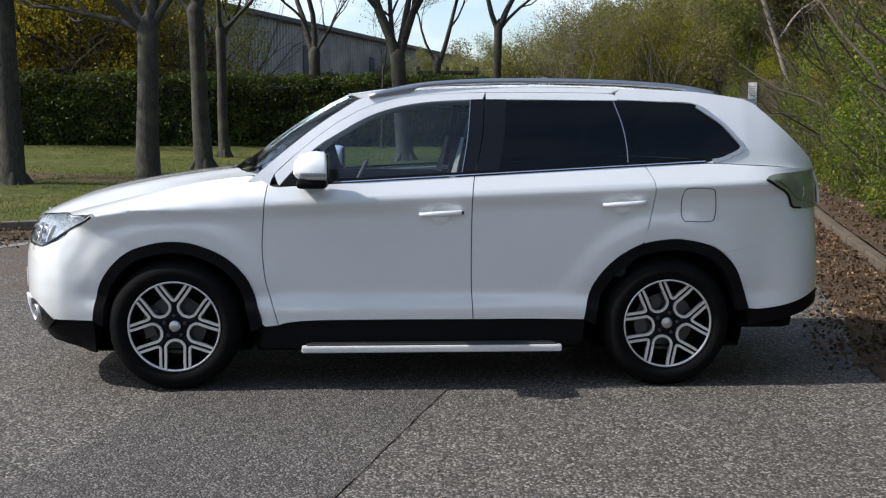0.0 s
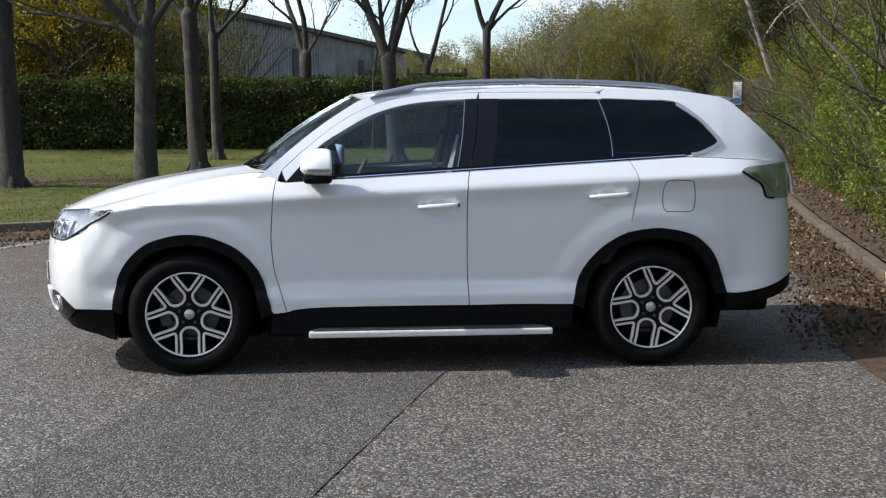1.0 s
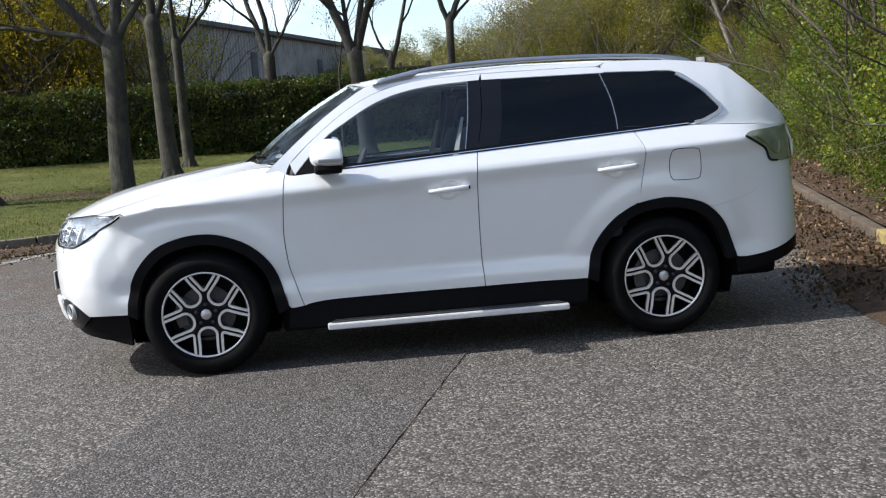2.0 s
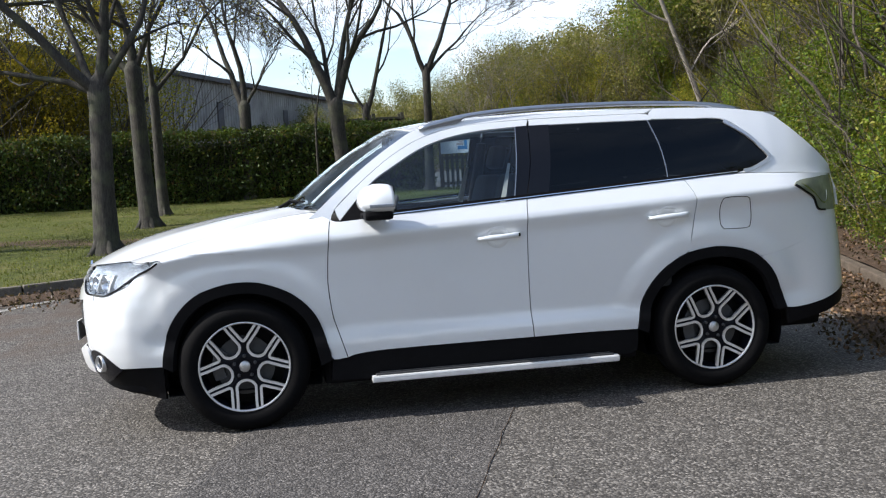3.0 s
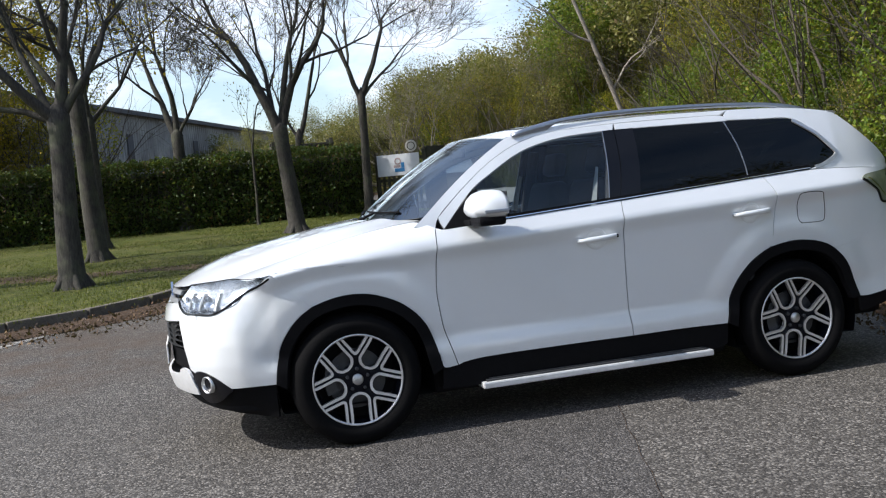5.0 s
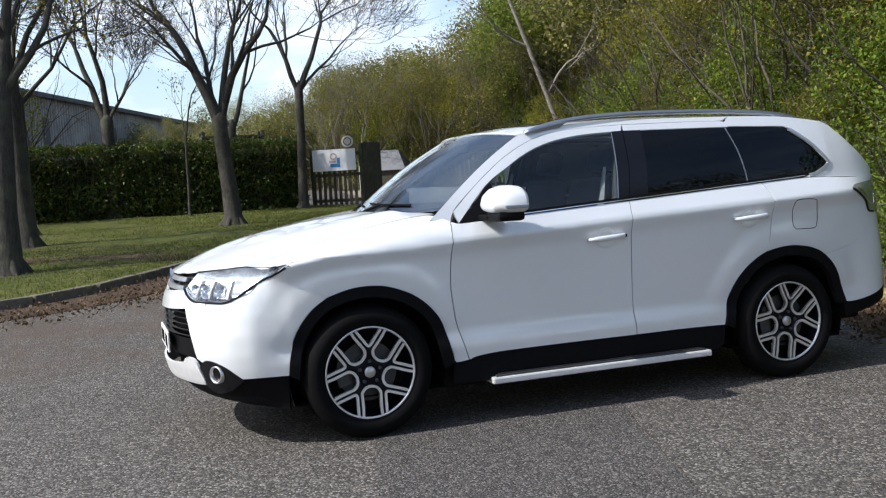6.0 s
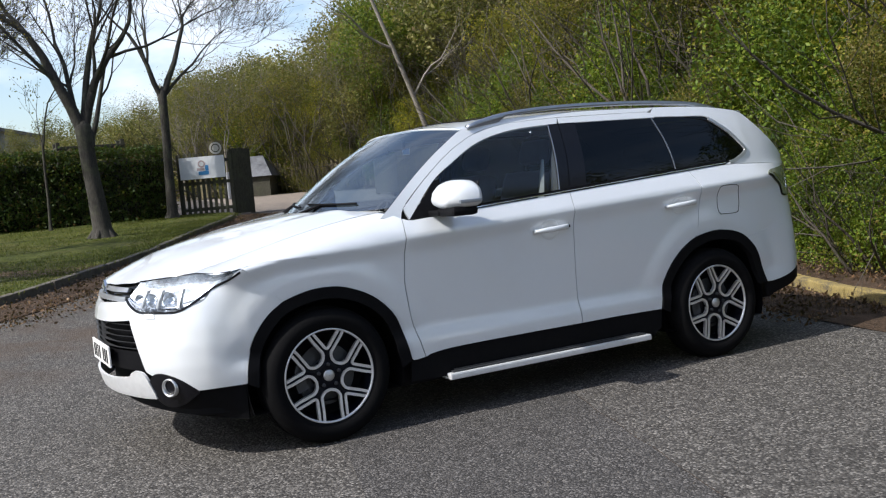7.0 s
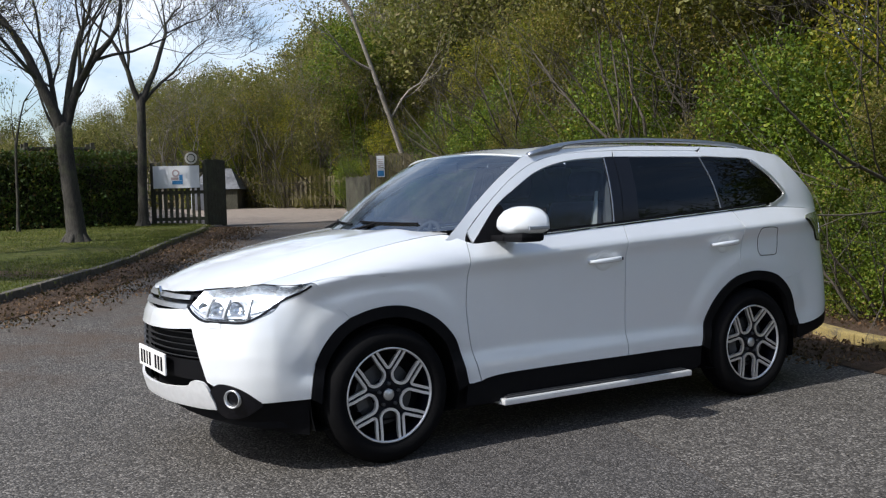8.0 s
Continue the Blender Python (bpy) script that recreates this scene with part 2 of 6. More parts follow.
M = {
    "paint": car_paint(),
    "black": plain("black_plastic", (0.0045, 0.0045, 0.0055), 0.6, var=0.2, spec=0.1),
    "gloss_black": plain("gloss_black", (0.005, 0.005, 0.007), 0.14, spec=0.3),
    "rubber": plain("tyre_rubber", (0.005, 0.005, 0.0055), 0.8, var=0.25, scale=60, spec=0.08),
    "alloy": plain("machined_alloy", (0.78, 0.78, 0.79), 0.42, metal=0.8, var=0.06, scale=200),
    "dark_alloy": plain("dark_alloy", (0.004, 0.0045, 0.008), 0.3, spec=0.15),
    "chrome": plain("chrome", (0.75, 0.76, 0.78), 0.12, metal=1.0, var=0.03),
    "silver": plain("satin_silver", (0.58, 0.59, 0.60), 0.34, metal=0.85, var=0.05),
    "rail": plain("rail_silver", (0.34, 0.37, 0.42), 0.3, metal=0.85, var=0.05),
    "steel": plain("brake_steel", (0.060, 0.062, 0.066), 0.45, metal=0.5),
    "reflector": plain("lamp_reflector", (0.70, 0.73, 0.77), 0.22, metal=0.85, var=0.25, scale=40),
    "glass": glass("clear_glass", (0.70, 0.82, 0.90), 1.55),
    "screen": glass("windscreen_glass", (0.50, 0.60, 0.66), 2.8),
    "privacy": glass("privacy_glass", (0.03, 0.036, 0.042), 1.36),
    "lens": glass("lamp_lens", (0.93, 0.95, 0.97), 1.4),
    "smoke": plain("smoked_lens", (0.17, 0.19, 0.14), 0.14, coat=0.6, var=0.25, scale=14),
    "alu": plain("brushed_aluminium", (0.70, 0.71, 0.72), 0.4, metal=0.35, var=0.05),
    "cabin": plain("cabin_trim", (0.022, 0.022, 0.024), 0.7),
    "seat": plain("seat_cloth", (0.05, 0.05, 0.055), 0.85, var=0.25),
    "beige": plain("pale_trim", (0.55, 0.53, 0.48), 0.6),
    "plate": plain("plate_white", (0.78, 0.78, 0.76), 0.4, var=0.04),
    "amber": plain("amber_lens", (0.55, 0.50, 0.42), 0.2),
    "road": asphalt("worn_asphalt", (0.069, 0.063, 0.057), (0.158, 0.147, 0.134), 84.0),
    "patch": asphalt("dark_asphalt", (0.058, 0.054, 0.051), (0.120, 0.112, 0.106), 105.0),
    "yard": mottled("pale_yard", [(0.35, (0.17, 0.14, 0.115)), (0.65, (0.29, 0.245, 0.205))], 3.0, relief=0.3),
    "soil": mottled("leafy_soil", [(0.3, (0.022, 0.014, 0.009)), (0.5, (0.07, 0.045, 0.028)), (0.7, (0.15, 0.10, 0.07))], 7.0, relief=1.0, fine=70.0, dist=0.05),
    "kerb": mottled("kerb_concrete", [(0.35, (0.065, 0.057, 0.047)), (0.65, (0.19, 0.172, 0.145))], 9.0, relief=0.5, fine=120.0, dist=0.01),
    "dirty_kerb": mottled("soiled_kerb", [(0.35, (0.045, 0.034, 0.024)), (0.65, (0.135, 0.108, 0.082))], 6.0, relief=0.6, fine=90.0, dist=0.015),
    "yellow": mottled("worn_yellow_paint", [(0.40, (0.11, 0.095, 0.07)), (0.52, (0.29, 0.22, 0.08)), (0.68, (0.36, 0.29, 0.13))], 8.0, relief=0.4, dist=0.008),
    "white_line": mottled("worn_white_paint", [(0.46, (0.10, 0.097, 0.093)), (0.60, (0.42, 0.41, 0.38))], 22.0, relief=0.4, dist=0.006),
    "bark": bark_mat("grey_bark", (0.013, 0.012, 0.010), (0.066, 0.060, 0.050)),
    "grey_twig": bark_mat("grey_twig", (0.10, 0.088, 0.072), (0.27, 0.24, 0.20)),
    "birch": bark_mat("pale_bark", (0.13, 0.11, 0.09), (0.38, 0.34, 0.29)),
    "twig": bark_mat("brown_twig", (0.034, 0.028, 0.021), (0.115, 0.095, 0.075)),
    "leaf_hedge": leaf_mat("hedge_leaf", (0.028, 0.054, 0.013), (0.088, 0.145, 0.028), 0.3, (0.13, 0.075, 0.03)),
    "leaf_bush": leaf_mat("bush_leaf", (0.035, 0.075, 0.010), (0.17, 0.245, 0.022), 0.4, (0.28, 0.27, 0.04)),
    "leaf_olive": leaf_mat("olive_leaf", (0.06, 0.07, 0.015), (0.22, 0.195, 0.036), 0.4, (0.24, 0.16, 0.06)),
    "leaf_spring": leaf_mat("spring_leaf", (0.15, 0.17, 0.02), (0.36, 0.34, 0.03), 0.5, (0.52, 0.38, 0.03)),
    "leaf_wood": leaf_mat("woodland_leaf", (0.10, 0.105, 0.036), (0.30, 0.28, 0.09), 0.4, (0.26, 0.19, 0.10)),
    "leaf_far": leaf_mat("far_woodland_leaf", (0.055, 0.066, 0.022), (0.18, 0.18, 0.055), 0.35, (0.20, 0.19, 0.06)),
    "leaf_yellow": leaf_mat("yellow_spring_leaf", (0.22, 0.18, 0.02), (0.52, 0.40, 0.03), 0.5, (0.55, 0.36, 0.03)),
    "dead_leaf": leaf_mat("dead_leaf", (0.035, 0.02, 0.012), (0.15, 0.085, 0.045), 0.1, (0.30, 0.20, 0.12)),
    "grass_blade": leaf_mat("grass_blade", (0.07, 0.095, 0.018), (0.15, 0.175, 0.033), 0.3, (0.24, 0.22, 0.08)),
    # near-black fill, painted as the shade deep inside the hedge
    "core": plain("hedge_core_shade", (0.012, 0.014, 0.006), 0.95, var=0.4, scale=12),
    "fence": bark_mat("fence_timber", (0.075, 0.062, 0.032), (0.21, 0.175, 0.095)),
    "dark_wood": bark_mat("dark_timber", (0.03, 0.028, 0.02), (0.085, 0.08, 0.055)),
    "sign": plain("sign_white", (0.72, 0.74, 0.77), 0.4, var=0.05, scale=4),
    "sign_blue": plain("sign_blue", (0.04, 0.22, 0.48), 0.4),
    "sign_grey": plain("sign_grey", (0.45, 0.36, 0.36), 0.4),
    "cladding": plain("cladding_grey", (0.265, 0.265, 0.255), 0.6, var=0.3, scale=0.8),
    "roofing": plain("dark_roofing", (0.07, 0.07, 0.075), 0.7, var=0.25, scale=2),
    "slate": plain("grey_slate", (0.13, 0.135, 0.145), 0.5, var=0.3, scale=6),
    "grey_box": plain("painted_grey", (0.35, 0.36, 0.38), 0.5),
}


def lawn_mat():
    m, nt, b = mat("mown_lawn")
    p = world_pos(nt)
    fine, big = noise_of(nt, p, 55.0, 4.0, 0.7), noise_of(nt, p, 1.1, 5.0)
    c = ramp(nt, fine, [(0.3, (0.036, 0.052, 0.011)), (0.7, (0.138, 0.15, 0.031))])
    c = mixc(nt, ramp(nt, big, [(0.45, (0, 0, 0)), (0.7, (0.6, 0.6, 0.6))]), c, (0.165, 0.140, 0.055))
    tuft = noise_of(nt, p, 6.5, 6.0, 0.7)
    c = mixc(nt, ramp(nt, tuft, [(0.46, (0, 0, 0)), (0.62, (0.75, 0.75, 0.75))]), c, (0.034, 0.048, 0.012))
    # the trodden earth track that crosses it
    sep = nt.nodes.new("ShaderNodeSeparateXYZ")
    nt.links.new(p, sep.inputs[0])
    lin = nt.nodes.new("ShaderNodeMath")
    lin.operation = "MULTIPLY_ADD"
    lin.inputs[1].default_value, lin.inputs[2].default_value = 0.42, -9.75
    nt.links.new(sep.outputs["X"], lin.inputs[0])
    dist = nt.nodes.new("ShaderNodeMath")
    dist.operation = "ADD"
    nt.links.new(sep.outputs["Y"], dist.inputs[0])
    nt.links.new(lin.outputs[0], dist.inputs[1])
    wob = nt.nodes.new("ShaderNodeMath")
    wob.operation = "MULTIPLY_ADD"
    wob.inputs[1].default_value = 1.2
    nt.links.new(big, wob.inputs[0])
    nt.links.new(dist.outputs[0], wob.inputs[2])
    off = nt.nodes.new("ShaderNodeMath")
    off.operation = "SUBTRACT"
    off.inputs[1].default_value = 0.6
    nt.links.new(wob.outputs[0], off.inputs[0])
    ab = nt.nodes.new("ShaderNodeMath")
    ab.operation = "ABSOLUTE"
    nt.links.new(off.outputs[0], ab.inputs[0])
    k = ramp(nt, ab.outputs[0], [(0.3, (0.95, 0.95, 0.95)), (0.65, (0, 0, 0))])
    c = mixc(nt, k, c, ramp(nt, fine, [(0.3, (0.07, 0.048, 0.030)), (0.7, (0.19, 0.135, 0.085))]))
    nt.links.new(c, b.inputs["Base Color"])
    b.inputs["Roughness"].default_value = 0.9
    b.inputs["Specular IOR Level"].default_value = 0.2
    bump(nt, b, fine, 1.0, 0.03)
    return m


M["lawn"] = lawn_mat()


# ---- mesh helpers ----
def empty(name, label, category, group="", kind="", at=(0, 0, 0)):
    ob = new(name)
    ob.location = at
    return tagged(ob, label, category, group, kind)


def mesh_ob(name, verts, faces, material, parent=None, label="", smooth=False):
    me = bpy.data.meshes.new(name)
    me.from_pydata(verts, [], faces)
    me.materials.append(M[material])
    if smooth:
        me.shade_smooth()
    me.update()
    ob = new(name, me)
    if parent:
        ob.parent = parent
    if label:
        ob["label"] = label
    return ob


def part(name, bm, material, parent=None, label="", smooth=False):
    me = bpy.data.meshes.new(name)
    bm.to_mesh(me)
    bm.free()
    me.materials.append(M[material])
    if smooth:
        me.shade_smooth()
    ob = new(name, me)
    if parent:
        ob.parent = parent
    if label:
        ob["label"] = label
    return ob


def box(bm, lo, hi, bev=0.0, m=None):
    lo, hi = Vector(lo), Vector(hi)
    r = bmesh.ops.create_cube(bm, size=1.0, matrix=Matrix.Translation((lo + hi) / 2) @ Matrix.Diagonal((*(hi - lo), 1)))
    vs = r["verts"]
    if bev:
        es = list({e for v in vs for e in v.link_edges})
        rb = bmesh.ops.bevel(bm, geom=es, offset=bev, segments=2, affect="EDGES", profile=0.6)
        vs = list({v for f in rb["faces"] for v in f.verts} | {v for v in vs if v.is_valid})
    if m is not None:
        bmesh.ops.transform(bm, matrix=m, verts=vs)
    return bm


def cr(pts, n):
    """n points at even steps along a smooth curve through pts."""
    pts = [np.array(p, float) for p in pts]
    if len(pts) == 2:
        return [pts[0] + (pts[1] - pts[0]) * i / (n - 1) for i in range(n)]
    ext = [2 * pts[0] - pts[1]] + pts + [2 * pts[-1] - pts[-2]]
    fine = []
    for i in range(1, len(ext) - 2):
        a, b, c, d = ext[i - 1:i + 3]
        for k in range(12):
            t = k / 12
            fine.append(0.5 * (2 * b + (c - a) * t + (2 * a - 5 * b + 4 * c - d) * t * t + (3 * b - a - 3 * c + d) * t ** 3))
    fine.append(pts[-1])
    return resample(fine, n)


def resample(fine, n):
    fine = [np.array(p, float) for p in fine]
    acc = [0.0]
    for a, b in zip(fine, fine[1:]):
        acc.append(acc[-1] + float(np.linalg.norm(b - a)))
    out, j = [], 0
    for i in range(n):
        s = acc[-1] * i / (n - 1)
        while j < len(acc) - 2 and acc[j + 1] < s:
            j += 1
        d = acc[j + 1] - acc[j]
        out.append(fine[j] + (fine[j + 1] - fine[j]) * ((s - acc[j]) / d if d else 0))
    return out


def lathe(bm, profile, steps=48, m=None):
    """Turns (radius, axial) points round the Y axis."""
    rings = []
    for r, a in profile:
        ring = []
        for k in range(steps):
            t = 2 * math.pi * k / steps
            p = Vector((r * math.cos(t), a, r * math.sin(t)))
            ring.append(bm.verts.new(m @ p if m else p))
        rings.append(ring)
    for r0, r1 in zip(rings, rings[1:]):
        for k in range(steps):
            bm.faces.new((r0[k], r0[(k + 1) % steps], r1[(k + 1) % steps], r1[k]))
    return bm


def tube(bm, pts, radii, sides=8, cap=True):
    pts = [Vector(p) for p in pts]
    rings = []
    for i, p in enumerate(pts):
        d = (pts[min(i + 1, len(pts) - 1)] - pts[max(i - 1, 0)]).normalized()
        u = d.orthogonal().normalized() if abs(d.z) > 0.99 else d.cross(Vector((0, 0, 1))).normalized()
        w = d.cross(u)
        r = radii[i] if isinstance(radii, (list, tuple)) else radii
        rings.append([bm.verts.new(p + u * (r * math.cos(2 * math.pi * k / sides)) + w * (r * math.sin(2 * math.pi * k / sides))) for k in range(sides)])
    for a, b in zip(rings, rings[1:]):
        for k in range(sides):
            bm.faces.new((a[k], a[(k + 1) % sides], b[(k + 1) % sides], b[k]))
    if cap:
        bm.faces.new(rings[0][::-1])
        bm.faces.new(rings[-1])
    return bm


# ---- the car ----
def table(x, pts):
    return float(np.interp(x, [p[0] for p in pts], [p[1] for p in pts]))


def smooth_step(a, b, x):
    t = min(1.0, max(0.0, (x - a) / (b - a)))
    return t * t * (3 - 2 * t)


# half plan of the body: side, round the nose, round the tail
FRONT = cr([(-0.40, 0.874), (-0.52, 0.855), (-0.63, 0.820), (-0.73, 0.752), (-0.82, 0.625), (-0.897, 0.46), (-0.950, 0.28), (-0.970, 0.13), (-0.975, 0.0)], 60)
REAR = cr([(3.10, 0.888), (3.28, 0.870), (3.42, 0.832), (3.52, 0.765), (3.585, 0.67), (3.63, 0.53), (3.655, 0.30), (3.66, 0.0)], 60)


def arc(pts):
    acc = [0.0]
    for a, b in zip(pts, pts[1:]):
        acc.append(acc[-1] + float(np.linalg.norm(b - a)))
    return acc


FARC, RARC = arc(FRONT), arc(REAR)


def uf(y):
    """Place along the body for a half width y on the nose."""
    return -0.40 - float(np.interp(-y, [-p[1] for p in FRONT], FARC))


def ux(x):
    """Place along the body for a length x."""
    if x > 3.10:
        return 3.10 + float(np.interp(x, [p[0] for p in REAR], RARC))
    if x < -0.40:
        return -0.40 - float(np.interp(-x, [-p[0] for p in FRONT], FARC))
    return x


def plan(u):
    """Plan place and inward direction at u."""
    if u < -0.40:
        s = -0.40 - u
        f = lambda q: np.array([np.interp(q, FARC, [p[0] for p in FRONT]), np.interp(q, FARC, [p[1] for p in FRONT])])
        p, d = f(s), f(min(s + 0.02, FARC[-1])) - f(max(s - 0.02, 0))
        n = np.array([-d[1], d[0]])
    elif u > 3.10:
        s = u - 3.10
        f = lambda q: np.array([np.interp(q, RARC, [p[0] for p in REAR]), np.interp(q, RARC, [p[1] for p in REAR])])
        p, d = f(s), f(min(s + 0.02, RARC[-1])) - f(max(s - 0.02, 0))
        n = np.array([d[1], -d[0]])
    else:
        p = np.array([u, table(u, [(-0.40, 0.874), (-0.1, 0.89), (0.3, 0.896), (1.4, 0.900), (2.5, 0.898), (3.10, 0.888)])])
        n = np.array([0.0, -1.0])
    return p, n / max(1e-9, np.linalg.norm(n))


def crease(x):
    return 0.985 + 0.045 * x - 0.10 * max(0.0, -0.2 - x)


def belt(x):
    return 1.100 + 0.0585 * (x - 0.55)


def side_inset(x, z):
    zc = crease(x)
    if z >= zc:
        s = z - zc
        return 0.55 * s + 0.1 * s * s
    s = zc - z
    # hollow under the shoulder, swelling at the sill and round both wheel openings
    hollow = 0.022 * smooth_step(0, 0.09, s) + 0.048 * s - 0.026 * smooth_step(0.54, 0.43, z)
    swell = max(smooth_step(0.64, 0.52, math.hypot(x - cx, z - 0.352)) for cx in (0.0, 2.67))
    return hollow - 0.014 * swell * smooth_step(0, 0.12, s) * smooth_step(0.45, 0.62, z)


NOSE_SET = [(0.18, 0.13), (0.24, 0.085), (0.30, 0.05), (0.36, 0.025), (0.42, 0.010), (0.5, 0.0), (0.6, 0.0), (0.7, 0.010), (0.78, 0.028), (0.84, 0.045), (0.90, 0.075), (0.96, 0.12)]
TAIL_SET = [(0.30, 0.05), (0.42, 0.005), (0.55, 0.0), (0.75, 0.010), (0.95, 0.03), (1.12, 0.045), (1.25, 0.075)]


def top_z(x, y):
    """Bonnet height."""
    c = float(np.interp(x, [-0.94, -0.905, -0.86, -0.80, -0.70, -0.60, -0.51, -0.40, -0.285, -0.14, 0.0, 0.14, 0.30, 0.60],
                        [0.868, 0.902, 0.928, 0.957, 1.000, 1.037, 1.062, 1.088, 1.110, 1.135, 1.155, 1.172, 1.188, 1.205]))
    d = 0.115 + (0.035 - 0.115) * smooth_step(-0.7, 0.5, x)
    ribs = 0.010 * math.exp(-((abs(y) - 0.44) / 0.10) ** 2) * smooth_step(-0.85, -0.2, x)
    return c - d * (abs(y) / 0.70) ** 2.2 + ribs


def bonnet_edge(x):
    return table(x, [(-0.62, 0.64), (-0.40, 0.675), (0.0, 0.70), (0.40, 0.735), (0.54, 0.80)])


def side(u, z):
    """The lower body, as (x, half width, height)."""
    p, n = plan(u)
    x = p[0]
    a = smooth_step(-0.40, -0.62, u)
    b = smooth_step(3.15, 3.5, u)
    i = (1 - a) * side_inset(x, z) + a * table(z, NOSE_SET) if a > 0 else (1 - b) * side_inset(x, z) + b * table(z, TAIL_SET)
    if a > 0:
        i -= table(z, [(0.6, 0.0), (0.70, 0.012), (0.78, 0.012), (0.83, -0.008), (0.90, -0.016)]) * max(0.0, 1 - p[1] / 0.6)
    q = p + n * i
    out = np.array([q[0], q[1], z])
    k = smooth_step(0.56, 0.40, u)
    if k > 0 and u > -0.62 and z > crease(x):
        f = min(1.0, (z - crease(x)) / (belt(x) - crease(x)))
        w0 = p[1] - side_inset(x, crease(x))
        ye = bonnet_edge(x)
        g = f * math.pi / 2
        q2 = np.array([x, w0 - (w0 - ye) * (0.62 * f + 0.38 * (1 - math.cos(g))), crease(x) + (top_z(x, ye) - crease(x)) * (0.45 * f + 0.55 * math.sin(g))])
        out = out * (1 - k) + q2 * k
    return out


def cabin(x, z):
    """The side of the cabin above the belt."""
    w = plan(ux(x))[0][1] if x < 3.5 else table(x, [(3.5, plan(ux(3.5))[0][1]), (3.62, 0.60)])
    zb = belt(x)
    w -= side_inset(x, zb) + 0.035 * smooth_step(1.0, 0.45, x) + 0.02 * smooth_step(2.8, 3.4, x)
    h = z - zb
    return np.array([x, w - 0.27 * h - 0.24 * h * abs(h), z])


def push(surf, d):
    """The same surface moved outwards by d."""
    def f(a, b):
        e = 0.004
        p = surf(a, b)
        n = np.cross(surf(a + e, b) - surf(a - e, b), surf(a, b + e) - surf(a, b - e))
        n = n / max(1e-12, np.linalg.norm(n))
        c = np.array([min(2.4, max(0.3, p[0])), 0.0, 0.75])
        if np.dot(n, p - c) < 0:
            n = -n
        return p + n * d
    return f


def coons(bottom, top, left, right, nu, nv):
    B, T, L, R = resample(bottom, nu), resample(top, nu), resample(left, nv), resample(right, nv)
    grid = []
    for j in range(nv):
        v = j / (nv - 1)
        row = []
        for i in range(nu):
            u = i / (nu - 1)
            row.append((1 - v) * B[i] + v * T[i] + (1 - u) * L[j] + u * R[j]
                       - ((1 - u) * (1 - v) * B[0] + u * (1 - v) * B[-1] + (1 - u) * v * T[0] + u * v * T[-1]))
        grid.append(row)
    return grid


def outward(verts, faces, flat):
    """Turns all faces so that the skin looks away from the cabin."""
    total = 0.0
    for f in faces[:flat:3]:
        a, b, c = (Vector(verts[i]) for i in f[:3])
        total += (b - a).cross(c - a).dot(a - Vector((min(2.4, max(0.3, a.x)), 0, 0.75)))
    return faces if total > 0 else [f[::-1] for f in faces]


def panel(name, surf, bottom, top, left, right, nu, nv, material, parent, s=-1, label="", thick=0.014):
    """A pressed panel: a smooth patch of a surface with its edges turned in."""
    c = lambda pts: cr(pts, 40)
    grid = coons(c(bottom), c(top), c(left), c(right), nu, nv)
    verts, faces = [], []
    for row in grid:
        for a, b in row:
            p = surf(a, b)
            verts.append((p[0], s * p[1], p[2]))
    for j in range(nv - 1):
        for i in range(nu - 1):
            k = j * nu + i
            q = (k, k + 1, k + nu + 1, k + nu)
            faces.append(q if s > 0 else q[::-1])
    rim = [i for i in range(nu)] + [j * nu + nu - 1 for j in range(1, nv)] + [(nv - 1) * nu + i for i in range(nu - 2, -1, -1)] + [j * nu for j in range(nv - 2, 0, -1)]
    n0 = len(verts)
    flat = len(faces)
    for k in rim:
        p = Vector(verts[k])
        d = Vector((min(2.4, max(0.3, p.x)), 0, 0.75)) - p
        verts.append(p + d.normalized() * thick)
    for i in range(len(rim)):
        a, b = rim[i], rim[(i + 1) % len(rim)]
        c0, d0 = n0 + i, n0 + (i + 1) % len(rim)
        faces.append((a, c0, d0, b) if s > 0 else (b, d0, c0, a))
    faces = outward(verts, faces, flat)
    ob = mesh_ob(name, verts, faces, material, parent, label)
    me = ob.data
    me.polygons.foreach_set("use_smooth", [i < flat for i in range(len(faces))])
    bm = bmesh.new()
    bm.from_mesh(me)
    es = [e for e in bm.edges if len({f.smooth for f in e.link_faces}) > 1]
    bmesh.ops.split_edges(bm, edges=es)
    bm.to_mesh(me)
    bm.free()
    return ob


def skin(name, bottom, top, nu, nv, depth, material, s, parent, label=""):
    """A patch stretched between two lines in space, set back by depth."""
    L, R = [bottom[0], top[0]], [bottom[-1], top[-1]]
    grid = coons(bottom, top, L, R, nu, nv)
    verts, faces = [], []
    for j, row in enumerate(grid):
        for i, q in enumerate(row):
            d = np.array([0.3, 0.0, 0.75]) - q
            e = min(1.0, 4.0 * min(i, nu - 1 - i) / (nu - 1)) * min(1.0, 3.0 * min(j, nv - 1 - j) / (nv - 1) + 0.15)
            q = q + d / np.linalg.norm(d) * (0.003 + (depth - 0.003) * e if depth > 0.01 else depth)
            verts.append((q[0], s * q[1], q[2]))
    for j in range(nv - 1):
        for i in range(nu - 1):
            k = j * nu + i
            faces.append((k, k + 1, k + nu + 1, k + nu))
    return mesh_ob(name, verts, outward(verts, faces, len(faces)), material, parent, label, True)


